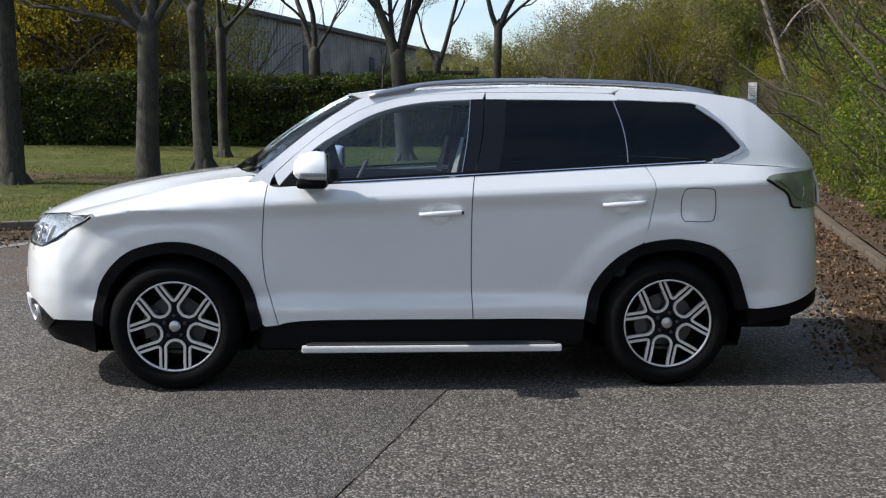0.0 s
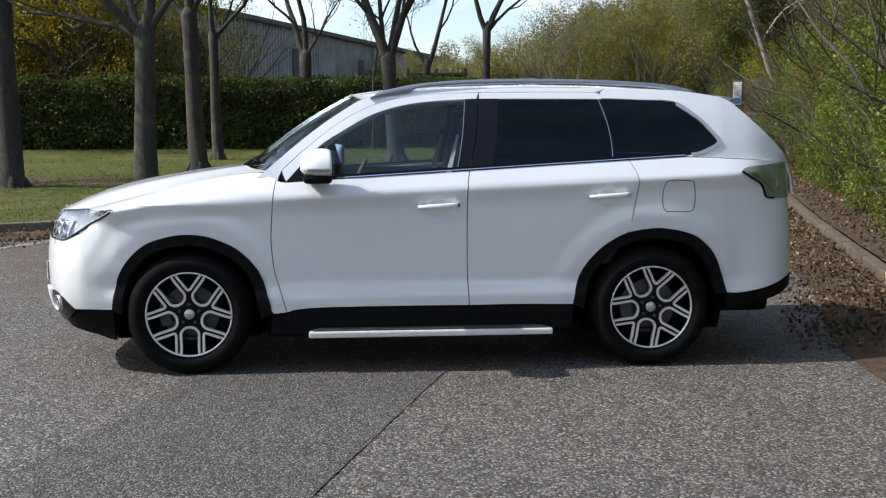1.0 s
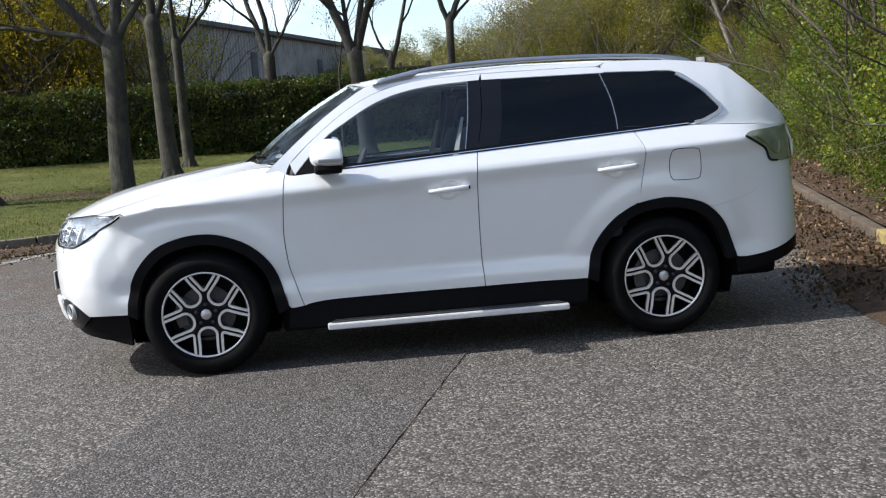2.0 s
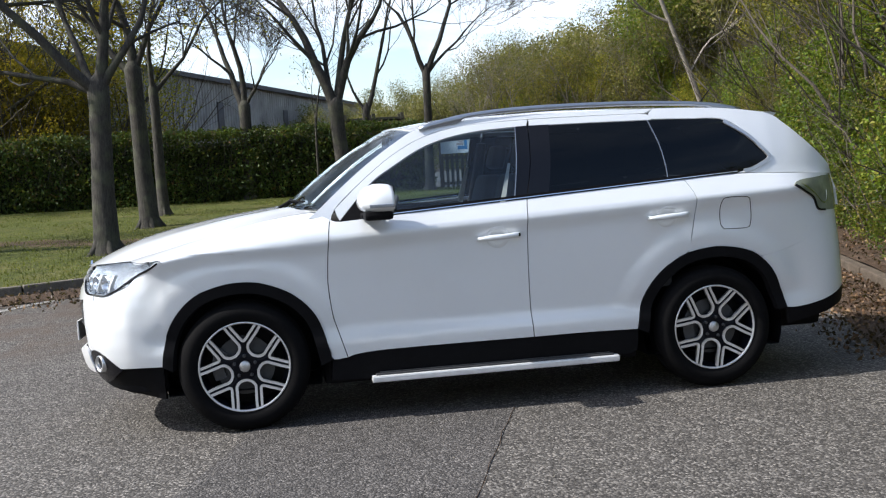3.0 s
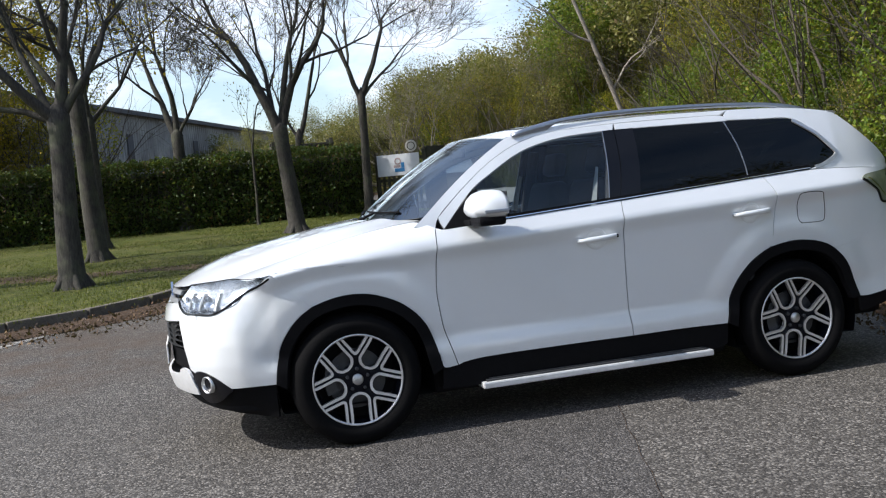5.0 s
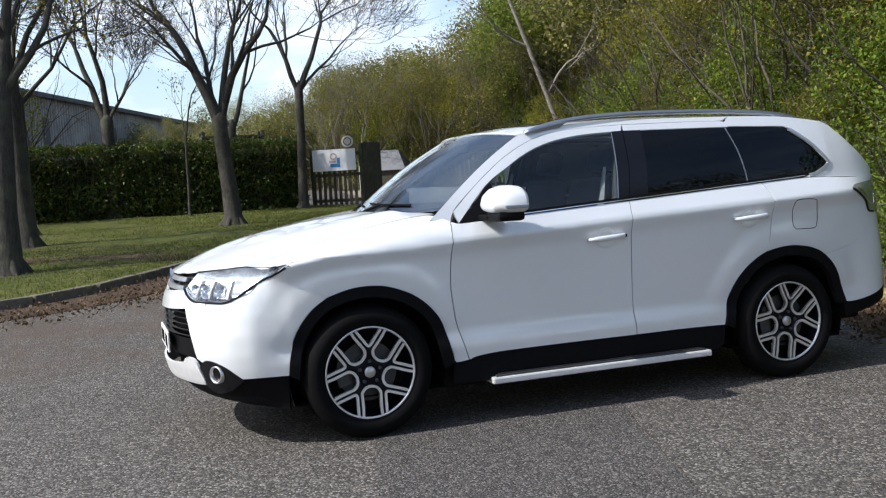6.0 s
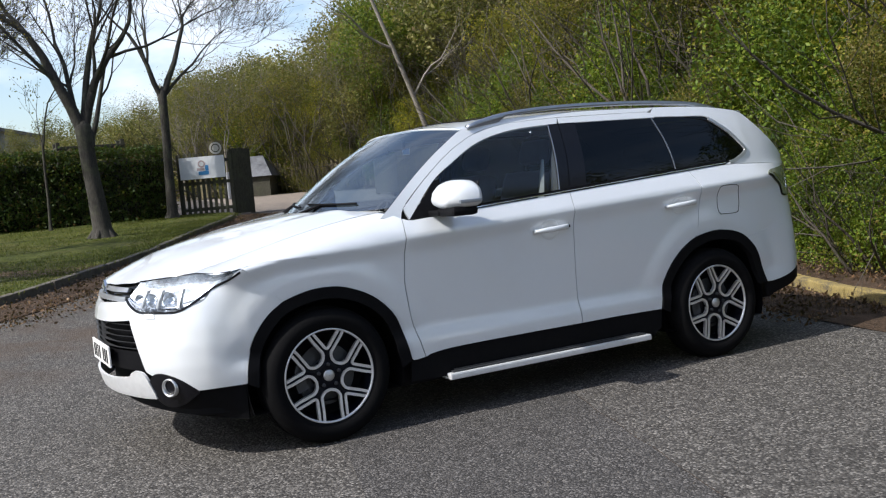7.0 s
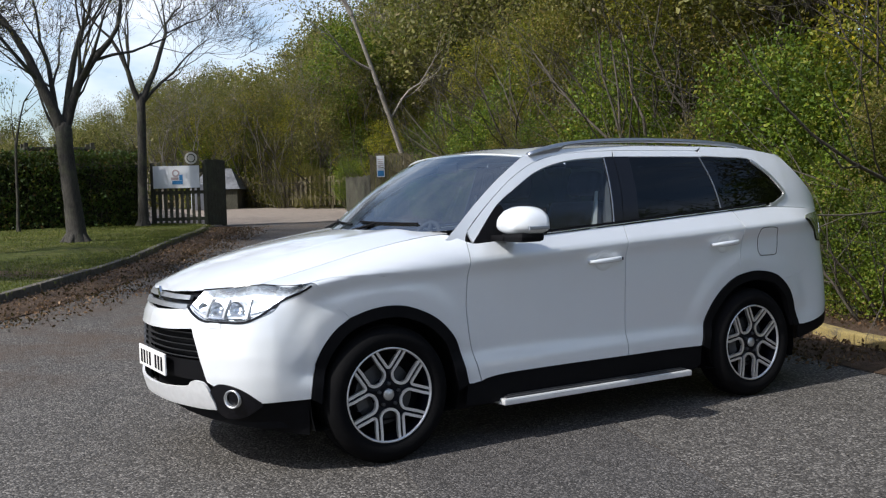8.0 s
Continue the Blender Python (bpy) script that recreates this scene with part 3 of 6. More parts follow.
def strip(name, surf, line, width, height, material, parent, s=-1, n=40, label=""):
    """A raised trim strip that follows a line on a surface."""
    bm = bmesh.new()
    rows = []
    pts = cr(line, n)
    for i, p in enumerate(pts):
        d = pts[min(i + 1, n - 1)] - pts[max(i - 1, 0)]
        d = d / max(1e-9, np.linalg.norm(d))
        w = np.array([-d[1], d[0]]) * width / 2
        row = []
        for q, h in ((p - w, -0.004), (p - w * 0.8, height), (p + w * 0.8, height), (p + w, -0.004)):
            v = push(surf, h)(q[0], q[1])
            row.append(bm.verts.new((v[0], s * v[1], v[2])))
        rows.append(row)
    for a, b in zip(rows, rows[1:]):
        for k in range(3):
            bm.faces.new((a[k], a[k + 1], b[k + 1], b[k]))
    bm.faces.new(rows[0])
    bm.faces.new(rows[-1][::-1])
    bmesh.ops.recalc_face_normals(bm, faces=bm.faces)
    return part(name, bm, material, parent, label)


car = empty("car", "white pearl seven-seat estate car with black lower trim, parked on asphalt", "car")

ARCH_F = [(-0.43, 0.385), (-0.417, 0.476), (-0.378, 0.596), (-0.301, 0.70), (-0.212, 0.765), (-0.094, 0.800), (0.023, 0.809), (0.139, 0.790), (0.285, 0.72), (0.40, 0.593), (0.456, 0.41), (0.468, 0.354)]
ARCH_R = [(2.206, 0.38), (2.234, 0.523), (2.293, 0.631), (2.399, 0.733), (2.521, 0.797), (2.706, 0.820), (2.895, 0.783), (3.024, 0.681), (3.087, 0.55), (3.123, 0.434)]
SEAM_F = [(0.553, 0.358), (0.512, 0.50), (0.487, 0.592), (0.472, 0.743), (0.474, 0.833), (0.487, 0.989), (0.503, 1.092)]
SEAM_M = [(1.597, 0.385), (1.588, 0.56), (1.585, 0.741), (1.586, 0.95), (1.589, 1.074), (1.601, 1.155)]
SEAM_R = [(2.521, 0.797), (2.545, 0.892), (2.570, 1.014), (2.572, 1.121), (2.528, 1.210)]
FRAME_SEAM = [(0.534, 1.165), (0.69, 1.305), (0.875, 1.443), (1.058, 1.535), (1.242, 1.580), (1.457, 1.598), (1.68, 1.606)]
DLO_TOP = [(0.737, 1.29), (0.875, 1.382), (1.028, 1.468), (1.181, 1.521), (1.364, 1.552), (1.595, 1.566), (1.672, 1.568)]
ROOF_LINE = [(0.463, 1.178), (0.60, 1.295), (0.75, 1.412), (0.90, 1.512), (1.03, 1.578), (1.30, 1.613), (1.8, 1.632), (2.42, 1.630)]
G = 0.0026


def body_side(s):
    near = s < 0
    fender = panel("fender", side, [(-0.211, 0.766)] + ARCH_F[5:] + [(0.549, 0.358)],
                   [(-0.585, belt(-0.585)), (-0.3, belt(-0.3)), (0.1, belt(0.1)), (0.499, belt(0.5) - 0.002)],
                   [(-0.211, 0.766), (-0.30, 0.855), (-0.40, 0.954), (-0.46, 0.952), (-0.53, 0.951), (-0.585, belt(-0.585))],
                   [(p[0] - G, p[1]) for p in SEAM_F], 44, 26, "paint", car, s)
    door = panel("door", side, [(0.553 + G, 0.358), (0.60, 0.372), (0.755, 0.384), (1.178, 0.387), (1.597 - G, 0.386)],
                 [(0.507, 1.094), (0.9, belt(0.9) - 0.003), (1.601 - G, belt(1.6) - 0.003)],
                 [(p[0] + G, p[1]) for p in SEAM_F], [(p[0] - G, p[1]) for p in SEAM_M], 40, 34, "paint", car, s)
    rear_door = panel("door", side, [(1.597 + G, 0.386), (1.9, 0.386), (2.206, 0.38)],
                      [(1.601 + G, belt(1.6) - 0.003), (2.1, belt(2.1) - 0.003), (2.528 - G, belt(2.526) - 0.003)],
                      [(p[0] + G, p[1]) for p in SEAM_M],
                      [(p[0] - G, p[1]) for p in ARCH_R[:4]] + [(p[0] - G, p[1]) for p in SEAM_R], 36, 34, "paint", car, s)
    quarter = panel("quarter_panel", side, [(2.521 + G, 0.797)] + ARCH_R[5:7] + [(2.965, 0.745)],
                    [(2.528 + G, belt(2.526)), (2.86, 1.229), (3.2, 1.215), (ux(3.60), 1.19)],
                    [(p[0] + G, p[1]) for p in SEAM_R],
                    [(2.965, 0.745), (3.13, 0.775), (3.25, 0.82), (ux(3.36), 0.93), (ux(3.44), 1.0), (ux(3.60), 1.19)], 36, 26, "paint", car, s)
    bumper_r = panel("rear_bumper", side, [(3.123, 0.434), (3.20, 0.43), (ux(3.36), 0.456), (ux(3.54), 0.52), (ux(3.62), 0.54), (ux(3.66) - 0.005, 0.54)],
                     [(2.966, 0.744), (3.13, 0.774), (3.25, 0.819), (ux(3.36), 0.929), (ux(3.44), 0.999), (ux(3.60), 1.02), (ux(3.66) - 0.005, 1.02)],
                     ARCH_R[:-4:-1] + [(2.966, 0.744)], [(ux(3.66) - 0.005, 0.54), (ux(3.66) - 0.005, 1.02)], 40, 16, "paint", car, s)
    panel("lower_valance", side, [(3.14, 0.335), (ux(3.40), 0.385), (ux(3.52), 0.43), (ux(3.60), 0.45), (ux(3.66) - 0.005, 0.45)],
          [(3.125, 0.430), (3.20, 0.426), (ux(3.36), 0.452), (ux(3.54), 0.516), (ux(3.62), 0.536), (ux(3.66) - 0.005, 0.536)],
          [(3.14, 0.335), (3.125, 0.430)], [(ux(3.66) - 0.005, 0.45), (ux(3.66) - 0.005, 0.536)], 30, 6, "black", car, s)
    # nose: white bumper skin, lamps, lower black
    inner = [(uf(0.565), 0.478), (uf(0.535), 0.56), (uf(0.50), 0.65), (uf(0.46), 0.735), (uf(0.40), 0.832)]
    lamp_low = [(-0.2125, 0.7645), (-0.30, 0.854), (-0.402, 0.950), (-0.47, 0.905), (-0.55, 0.870), (-0.60, 0.82), (uf(0.775), 0.781), (uf(0.66), 0.772), (uf(0.54), 0.774), (uf(0.46), 0.80), (uf(0.40), 0.832)]
    bump_low = [(-0.432, 0.385), (-0.56, 0.386), (uf(0.79), 0.384), (uf(0.765), 0.40), (uf(0.73), 0.432), (uf(0.68), 0.452), (uf(0.62), 0.456), (uf(0.565), 0.478)]
    bumper = panel("front_bumper", side, bump_low, lamp_low, ARCH_F[:5], inner, 52, 26, "paint", car, s)
    panel("front_bumper", side, [(uf(0.46), 0.735), (uf(0.25), 0.722), (uf(0.0), 0.718)], [(uf(0.40), 0.832), (uf(0.25), 0.818), (uf(0.0), 0.808)],
          inner[3:], [(uf(0.0), 0.718), (uf(0.0), 0.808)], 18, 8, "paint", car, s)
    panel("lower_valance", push(side, -0.02), [(-0.44, 0.20), (-0.60, 0.21), (uf(0.72), 0.24), (uf(0.62), 0.29), (uf(0.55), 0.33)],
          [(-0.43, 0.384), (-0.56, 0.386), (uf(0.78), 0.384), (uf(0.68), 0.388), (uf(0.55), 0.40)],
          [(-0.44, 0.20), (-0.43, 0.384)], [(uf(0.55), 0.33), (uf(0.55), 0.40)], 24, 10, "black", car, s)
    panel("skid_plate", push(side, 0.012), [(uf(0.60), 0.345), (uf(0.52), 0.342), (uf(0.35), 0.345), (uf(0.0), 0.348)],
          [(uf(0.60), 0.372), (uf(0.575), 0.44), (uf(0.545), 0.476), (uf(0.47), 0.478), (uf(0.42), 0.446), (uf(0.2), 0.428), (uf(0.0), 0.424)],
          [(uf(0.60), 0.345), (uf(0.60), 0.372)], [(uf(0.0), 0.348), (uf(0.0), 0.424)], 30, 8, "alu", car, s, "satin silver skid plate")
    edge = cr([(-0.40, 0.954), (-0.46, 0.952), (-0.53, 0.951), (-0.585, belt(-0.585))], 10)
    upper = [side(a, b) for a, b in edge] + [np.array([q[0], abs(q[1]), q[2]]) for q in [bonnet_pt(0, w) for w in np.linspace(0.99, 0.66, 16)]]
    for _ in range(6):
        upper = upper[:1] + [(a + 2 * b + c) / 4 for a, b, c in zip(upper, upper[1:], upper[2:])] + upper[-1:]
    lower_edge = [side(a, b) for a, b in cr(lamp_low[2:], 40)]
    lamp = skin("headlight", lower_edge, upper, 34, 10, 0.045, "reflector", s, car, "clear headlight with a bright reflector")
    skin("lens", lower_edge, upper, 34, 10, 0.003, "lens", s, lamp)
    skin("divider", [lower_edge[int(k)] * 0.93 + upper[min(len(upper) - 1, int(k * (len(upper) - 1) / 39))] * 0.07 for k in range(40)], [lower_edge[int(k)] * 0.80 + upper[min(len(upper) - 1, int(k * (len(upper) - 1) / 39))] * 0.20 for k in range(40)], 30, 3, 0.022, "chrome", s, lamp)
    for y, z, r in ((0.70, 0.842, 0.040), (0.585, 0.838, 0.036), (0.49, 0.842, 0.028)):
        c = push(side, -0.028)(uf(y), z)
        m = Matrix.Translation((c[0], s * c[1], c[2])) @ Vector((-0.8, s * 0.6, 0)).to_track_quat("-Y", "Z").to_matrix().to_4x4()
        part("reflector_bowl", lathe(bmesh.new(), [(r * 1.12, -0.004), (r * 1.04, -0.010), (r * 0.98, -0.004), (r * 0.82, 0.012), (r * 0.5, 0.024), (r * 0.22, 0.028)], 28, m), "reflector", lamp, smooth=True)
        part("bulb", lathe(bmesh.new(), [(r * 0.24, 0.03), (r * 0.24, 0.004), (r * 0.16, -0.003), (0.001, -0.004)], 16, m), "lens", lamp, smooth=True)
    for y in (0.76, 0.642, 0.535):
        q0, q1 = uf(y), uf(y - 0.012)
        panel("cell_wall", push(side, -0.014), [(q0, 0.795), (q1, 0.795)], [(q0 + 0.015, 0.885), (q1 + 0.015, 0.885)], [(q0, 0.795), (q0 + 0.015, 0.885)], [(q1, 0.795), (q1 + 0.015, 0.885)], 3, 8, "silver", lamp, s, thick=0.02)
    top_rim = [Vector((q[0] - 0.002, s * q[1], q[2] + 0.001)) for q in upper[2:]]
    part("lamp_edge", tube(bmesh.new(), top_rim, 0.0032, 6), "gloss_black", lamp)
    strip("lamp_edge", push(side, 0.001), [(-0.412, 0.938), (-0.47, 0.904), (-0.55, 0.871), (uf(0.775), 0.781), (uf(0.66), 0.772), (uf(0.54), 0.774), (uf(0.46), 0.800), (uf(0.40), 0.833)], 0.012, 0.003, "gloss_black", lamp, s)
    panel("washer_cover", push(side, 0.004), [(uf(0.645), 0.742), (uf(0.575), 0.742)], [(uf(0.635), 0.768), (uf(0.575), 0.768)], [(uf(0.645), 0.742), (uf(0.635), 0.768)], [(uf(0.575), 0.742), (uf(0.575), 0.768)], 5, 3, "paint", bumper, s)
    # fog lamp in its black pocket
    fc = push(side, 0.0)(uf(0.70), 0.405)
    axis = Vector((-0.82, s * 0.57, 0)).to_track_quat("-Y", "Z").to_matrix().to_4x4()
    fm = Matrix.Translation((fc[0], s * fc[1], fc[2])) @ axis
    fog = part("fog_lamp", lathe(bmesh.new(), [(0.034, 0.05), (0.034, 0.016), (0.028, 0.010), (0.015, 0.004), (0.001, 0.002)], 28, fm), "chrome", car, "round fog lamp in a black pocket", True)
    part("bezel", lathe(bmesh.new(), [(0.033, 0.05), (0.035, -0.010), (0.041, -0.022), (0.046, -0.018), (0.045, 0.05)], 32, fm), "silver", fog, "silver ring", True)
    panel("pocket", push(side, 0.005), [(uf(0.806), 0.372), (uf(0.74), 0.315), (uf(0.64), 0.300), (uf(0.575), 0.350)],
          [(uf(0.800), 0.388), (uf(0.755), 0.440), (uf(0.69), 0.470), (uf(0.62), 0.470), (uf(0.572), 0.425)],
          [(uf(0.806), 0.372), (uf(0.800), 0.388)], [(uf(0.575), 0.350), (uf(0.572), 0.425)], 18, 8, "gloss_black", fog, s)
    # tail lamp
    tail = panel("tail_light", push(side, 0.006), [(3.186, 1.138), (3.25, 1.105), (3.33, 1.06), (ux(3.36), 0.99), (ux(3.42), 0.982), (ux(3.63), 0.982)],
                 [(3.190, 1.146), (3.225, 1.166), (ux(3.36), 1.178), (ux(3.48), 1.186), (ux(3.63), 1.188)],
                 [(3.186, 1.138), (3.190, 1.146)], [(ux(3.63), 0.982), (ux(3.63), 1.188)], 28, 10, "smoke", car, s, "smoked grey tail light", 0.012)
    strip("lamp_edge", push(side, 0.006), [(3.186, 1.140), (3.25, 1.107), (3.33, 1.062), (ux(3.36), 0.995), (ux(3.42), 0.984)], 0.012, 0.003, "gloss_black", tail, s)
    strip("lamp_edge", push(side, 0.006), [(3.23, 1.145), (ux(3.33), 1.09), (ux(3.40), 1.03), (ux(3.44), 1.04), (ux(3.45), 1.10)], 0.008, 0.002, "chrome", tail, s)
    # fuel flap: a thin dark joint round a shallow lid
    if near:
        fl = [(2.745, 0.915), (2.885, 0.914), (2.91, 0.94), (2.914, 1.0), (2.905, 1.065), (2.88, 1.092), (2.755, 1.094), (2.728, 1.065), (2.722, 1.0), (2.726, 0.94), (2.745, 0.915)]
        strip("fuel_flap", side, fl, 0.005, 0.0012, "black", quarter, s, 70)
    # wheel arch trims
    for a, c in ((ARCH_F, 0.0), (ARCH_R, 2.67)):
        outer = [(p[0], p[1] - 0.001) for p in a]
        inn = [(c + (p[0] - c) * 0.87, 0.352 + (p[1] - 0.352) * 0.87 if p[1] > 0.42 else p[1] - 0.03) for p in a]
        panel("arch_trim", push(side, 0.010), inn, outer, [inn[0], outer[0]], [inn[-1], outer[-1]], 50, 5, "black", car, s, "black plastic wheel arch trim", 0.03)
    # sill and step
    panel("sill", push(side, -0.006), [(0.46, 0.235), (0.7, 0.23), (1.6, 0.23), (2.10, 0.235), (2.2, 0.26)], [(0.47, 0.352), (0.60, 0.366), (0.755, 0.378), (1.178, 0.381), (1.6, 0.380), (2.21, 0.374)],
          [(0.46, 0.235), (0.47, 0.352)], [(2.2, 0.26), (2.21, 0.374)], 40, 8, "black", car, s, "black plastic sill")
    bm = bmesh.new()
    y0, y1 = sorted((s * 0.72, s * 0.905))
    box(bm, (0.676, y0, 0.210), (2.08, y1, 0.246), 0.009)
    step = part("side_step", bm, "alu", car, "aluminium side step with black tread")
    bm = bmesh.new()
    y0, y1 = sorted((s * 0.74, s * 0.888))
    box(bm, (0.70, y0, 0.243), (2.05, y1, 0.256), 0.004)
    for k in range(5):
        yy = s * (0.76 + 0.026 * k)
        box(bm, (0.72, yy - 0.006, 0.256), (2.03, yy + 0.006, 0.262), 0.002)
    part("tread", bm, "steel", step, "dark ribbed tread")
    # cabin side: pillars and frames in body colour
    panel("cant_rail", cabin, [(0.508, 1.100)] + FRAME_SEAM + [(2.05, 1.608), (2.36, 1.606)], [(0.395, 1.125)] + ROOF_LINE, [(0.508, 1.100), (0.395, 1.125)], [(2.36, 1.606), ROOF_LINE[-1]], 60, 6, "paint", car, s, "white roof rail panel and front pillar")
    off = lambda pts, d: [(p[0] + d * 0.6 if p[1] < 1.55 else p[0], p[1] - d) for p in pts]
    panel("frame", cabin, [(0.56, 1.102)] + DLO_TOP[:-1] + [(1.655, 1.568)], off(FRAME_SEAM, G)[:-1] + [(1.668, 1.602)], [(0.56, 1.102), (0.545, 1.13), off(FRAME_SEAM, G)[0]], [(1.655, 1.568), (1.668, 1.602)], 50, 5, "paint", door, s)
    panel("frame", cabin, [(1.672, 1.568), (2.0, 1.568), (2.395, 1.566)], [(1.673, 1.602), (2.05, 1.604), (2.34, 1.602), (2.40, 1.585)], [(1.672, 1.568), (1.673, 1.602)], [(2.395, 1.566), (2.40, 1.585)], 24, 4, "paint", rear_door, s)
    panel("quarter_panel", cabin, [(2.86, 1.229), (3.2, 1.215), (3.42, 1.20), (3.56, 1.19)], [(2.40, 1.570), (2.385, 1.60), (2.42, 1.630)],
          [(2.86, 1.232), (3.0, 1.262), (3.09, 1.318), (3.035, 1.385), (2.961, 1.462), (2.83, 1.549), (2.62, 1.562), (2.40, 1.570)],
          [(3.56, 1.19), (3.395, 1.347), (3.205, 1.515), (3.12, 1.57), (2.9, 1.607), (2.66, 1.624), (2.42, 1.630)], 14, 60, "paint", car, s, "white rear pillar")
    # glass
    panel("window", push(cabin, -0.006), [(0.62, 1.098), (1.1, belt(1.1) - 0.004), (1.545, belt(1.54) - 0.004)], [(0.737, 1.290)] + DLO_TOP[1:-2] + [(1.59, 1.568)],
          [(0.62, 1.098), (0.737, 1.29)], [(1.545, belt(1.54) - 0.004), (1.59, 1.568)], 26, 12, "glass", door, s, thick=0.003).visible_shadow = False
    panel("mirror_sail", push(cabin, 0.002), [(0.562, 1.100), (0.70, 1.106), (0.83, belt(0.83))], [(0.700, 1.245), (0.737, 1.287), (0.775, 1.300)], [(0.562, 1.100), (0.60, 1.14), (0.700, 1.245)], [(0.83, belt(0.83)), (0.80, 1.2), (0.775, 1.300)], 12, 10, "black", door, s, thick=0.004)
    panel("pillar_cover", push(cabin, -0.001), [(1.53, belt(1.53)), (1.600, belt(1.6))], [(1.588, 1.567), (1.662, 1.568)], [(1.53, belt(1.53)), (1.565, 1.36), (1.588, 1.567)], [(1.600, belt(1.6)), (1.645, 1.36), (1.662, 1.568)], 6, 14, "gloss_black", door, s)
    panel("pillar_cover", push(cabin, -0.001), [(1.604, belt(1.6)), (1.728, belt(1.73))], [(1.666, 1.568), (1.783, 1.568)], [(1.604, belt(1.6)), (1.649, 1.36), (1.666, 1.568)], [(1.728, belt(1.73)), (1.765, 1.36), (1.783, 1.568)], 6, 14, "gloss_black", rear_door, s)
    strip("window_channel", push(cabin, 0.0), [(1.532, belt(1.53) + 0.005), (1.567, 1.36), (1.588, 1.562)], 0.005, 0.002, "rail", door, s, 20)
    panel("window", push(cabin, -0.005), [(1.72, belt(1.72) - 0.004), (2.1, belt(2.1) - 0.004), (2.45, belt(2.45) - 0.002)], [(1.778, 1.570), (2.1, 1.571), (2.38, 1.568)], [(1.72, belt(1.72) - 0.004), (1.778, 1.570)], [(2.45, belt(2.45) - 0.002), (2.43, 1.35), (2.38, 1.568)], 20, 12, "privacy", rear_door, s, "dark privacy glass", 0.003)
    panel("quarter_window", push(cabin, -0.005), [(2.43, belt(2.43) - 0.002), (2.65, belt(2.65)), (2.87, 1.234)], [(2.375, 1.566), (2.6, 1.563), (2.82, 1.550)], [(2.43, belt(2.43) - 0.002), (2.42, 1.35), (2.375, 1.566)],
          [(2.87, 1.234), (3.0, 1.263), (3.088, 1.318), (3.03, 1.39), (2.96, 1.46), (2.82, 1.550)], 18, 20, "privacy", car, s, "dark privacy glass", 0.003)
    strip("window_divider", push(cabin, -0.001), [(2.434, belt(2.43) + 0.004), (2.432, 1.30), (2.415, 1.42), (2.372, 1.562)], 0.005, 0.002, "rail", rear_door, s, 24)
    strip("belt_trim", push(cabin, 0.002), [(0.84, belt(0.84) + 0.003), (1.6, belt(1.6) + 0.003), (2.45, belt(2.45) + 0.003), (2.86, 1.238)], 0.006, 0.005, "chrome", car, s, 40, "thin chrome belt line")
    strip("belt_trim", push(cabin, 0.001), [(0.84, belt(0.84) + 0.014), (1.6, belt(1.6) + 0.014), (2.45, belt(2.45) + 0.014), (2.86, 1.250)], 0.014, 0.003, "black", car, s, 40)
    strip("window_trim", push(cabin, 0.003), [(2.90, 1.240), (2.95, 1.247), (3.0, 1.266), (3.055, 1.293), (3.072, 1.322), (3.03, 1.375), (2.96, 1.448), (2.83, 1.536)], 0.024, 0.004, "silver", car, s, 50, "satin silver window surround")
    # handles
    for x0, d, zz in ((1.30, door, 0.957), (2.285, rear_door, 1.008)):
        bm = bmesh.new()
        rows = []
        for k in range(17):
            t = k / 16
            x = x0 + 0.245 * t
            w = 0.015 * (0.55 + 0.45 * min(1, t * 4)) * (1 if t < 0.95 else 0.8)
            lift = 0.012 + 0.030 * math.sin(math.pi * min(1, max(0, t))) ** 0.5
            z = zz - 0.004 + 0.012 * t
            base = push(side, 0.0)(x, z)[1]
            ring = []
            for a in range(8):
                g = 2 * math.pi * a / 8
                ring.append(bm.verts.new((x, s * (base + lift + 0.009 * math.sin(g)), z + w * math.cos(g))))
            rows.append(ring)
        for a, b in zip(rows, rows[1:]):
            for k in range(8):
                bm.faces.new((a[k], a[(k + 1) % 8], b[(k + 1) % 8], b[k]))
        bm.faces.new(rows[0][::-1])
        bm.faces.new(rows[-1])
        for xx in (x0 + 0.012, x0 + 0.222):
            b0 = side(xx, zz)[1]
            ya, yb = sorted((s * (b0 - 0.005), s * (b0 + 0.025)))
            box(bm, (xx - 0.01, ya, zz - 0.008), (xx + 0.02, yb, zz + 0.008), 0.003)
        hd = part("door_handle", bm, "paint", d, "white pull handle", True)
        if x0 < 2:
            b0 = side(x0 + 0.235, zz + 0.007)[1]
            bm = bmesh.new()
            ya, yb = sorted((s * (b0 + 0.02), s * (b0 + 0.034)))
            box(bm, (x0 + 0.228, ya, zz - 0.001), (x0 + 0.240, yb, zz + 0.016), 0.002)
            part("keyhole", bm, "black", hd)
        # the scooped cup behind the handle: a shallow dish standing just off the skin
        bm = bmesh.new()
        cx, n = x0 + 0.115, 24
        rings = []
        for r, dd in ((1.0, -0.0010), (0.84, 0.0048), (0.6, 0.0020), (0.3, 0.0010)):
            rings.append([bm.verts.new((cx + 0.068 * r * math.cos(2 * math.pi * k / n), s * push(side, dd)(cx + 0.068 * r * math.cos(2 * math.pi * k / n), zz + 0.062 * r * math.sin(2 * math.pi * k / n))[1], zz + 0.062 * r * math.sin(2 * math.pi * k / n))) for k in range(n)])
        for a, b in zip(rings, rings[1:]):
            for k in range(n):
                bm.faces.new((a[k], a[(k + 1) % n], b[(k + 1) % n], b[k]))
        bm.faces.new(rings[-1])
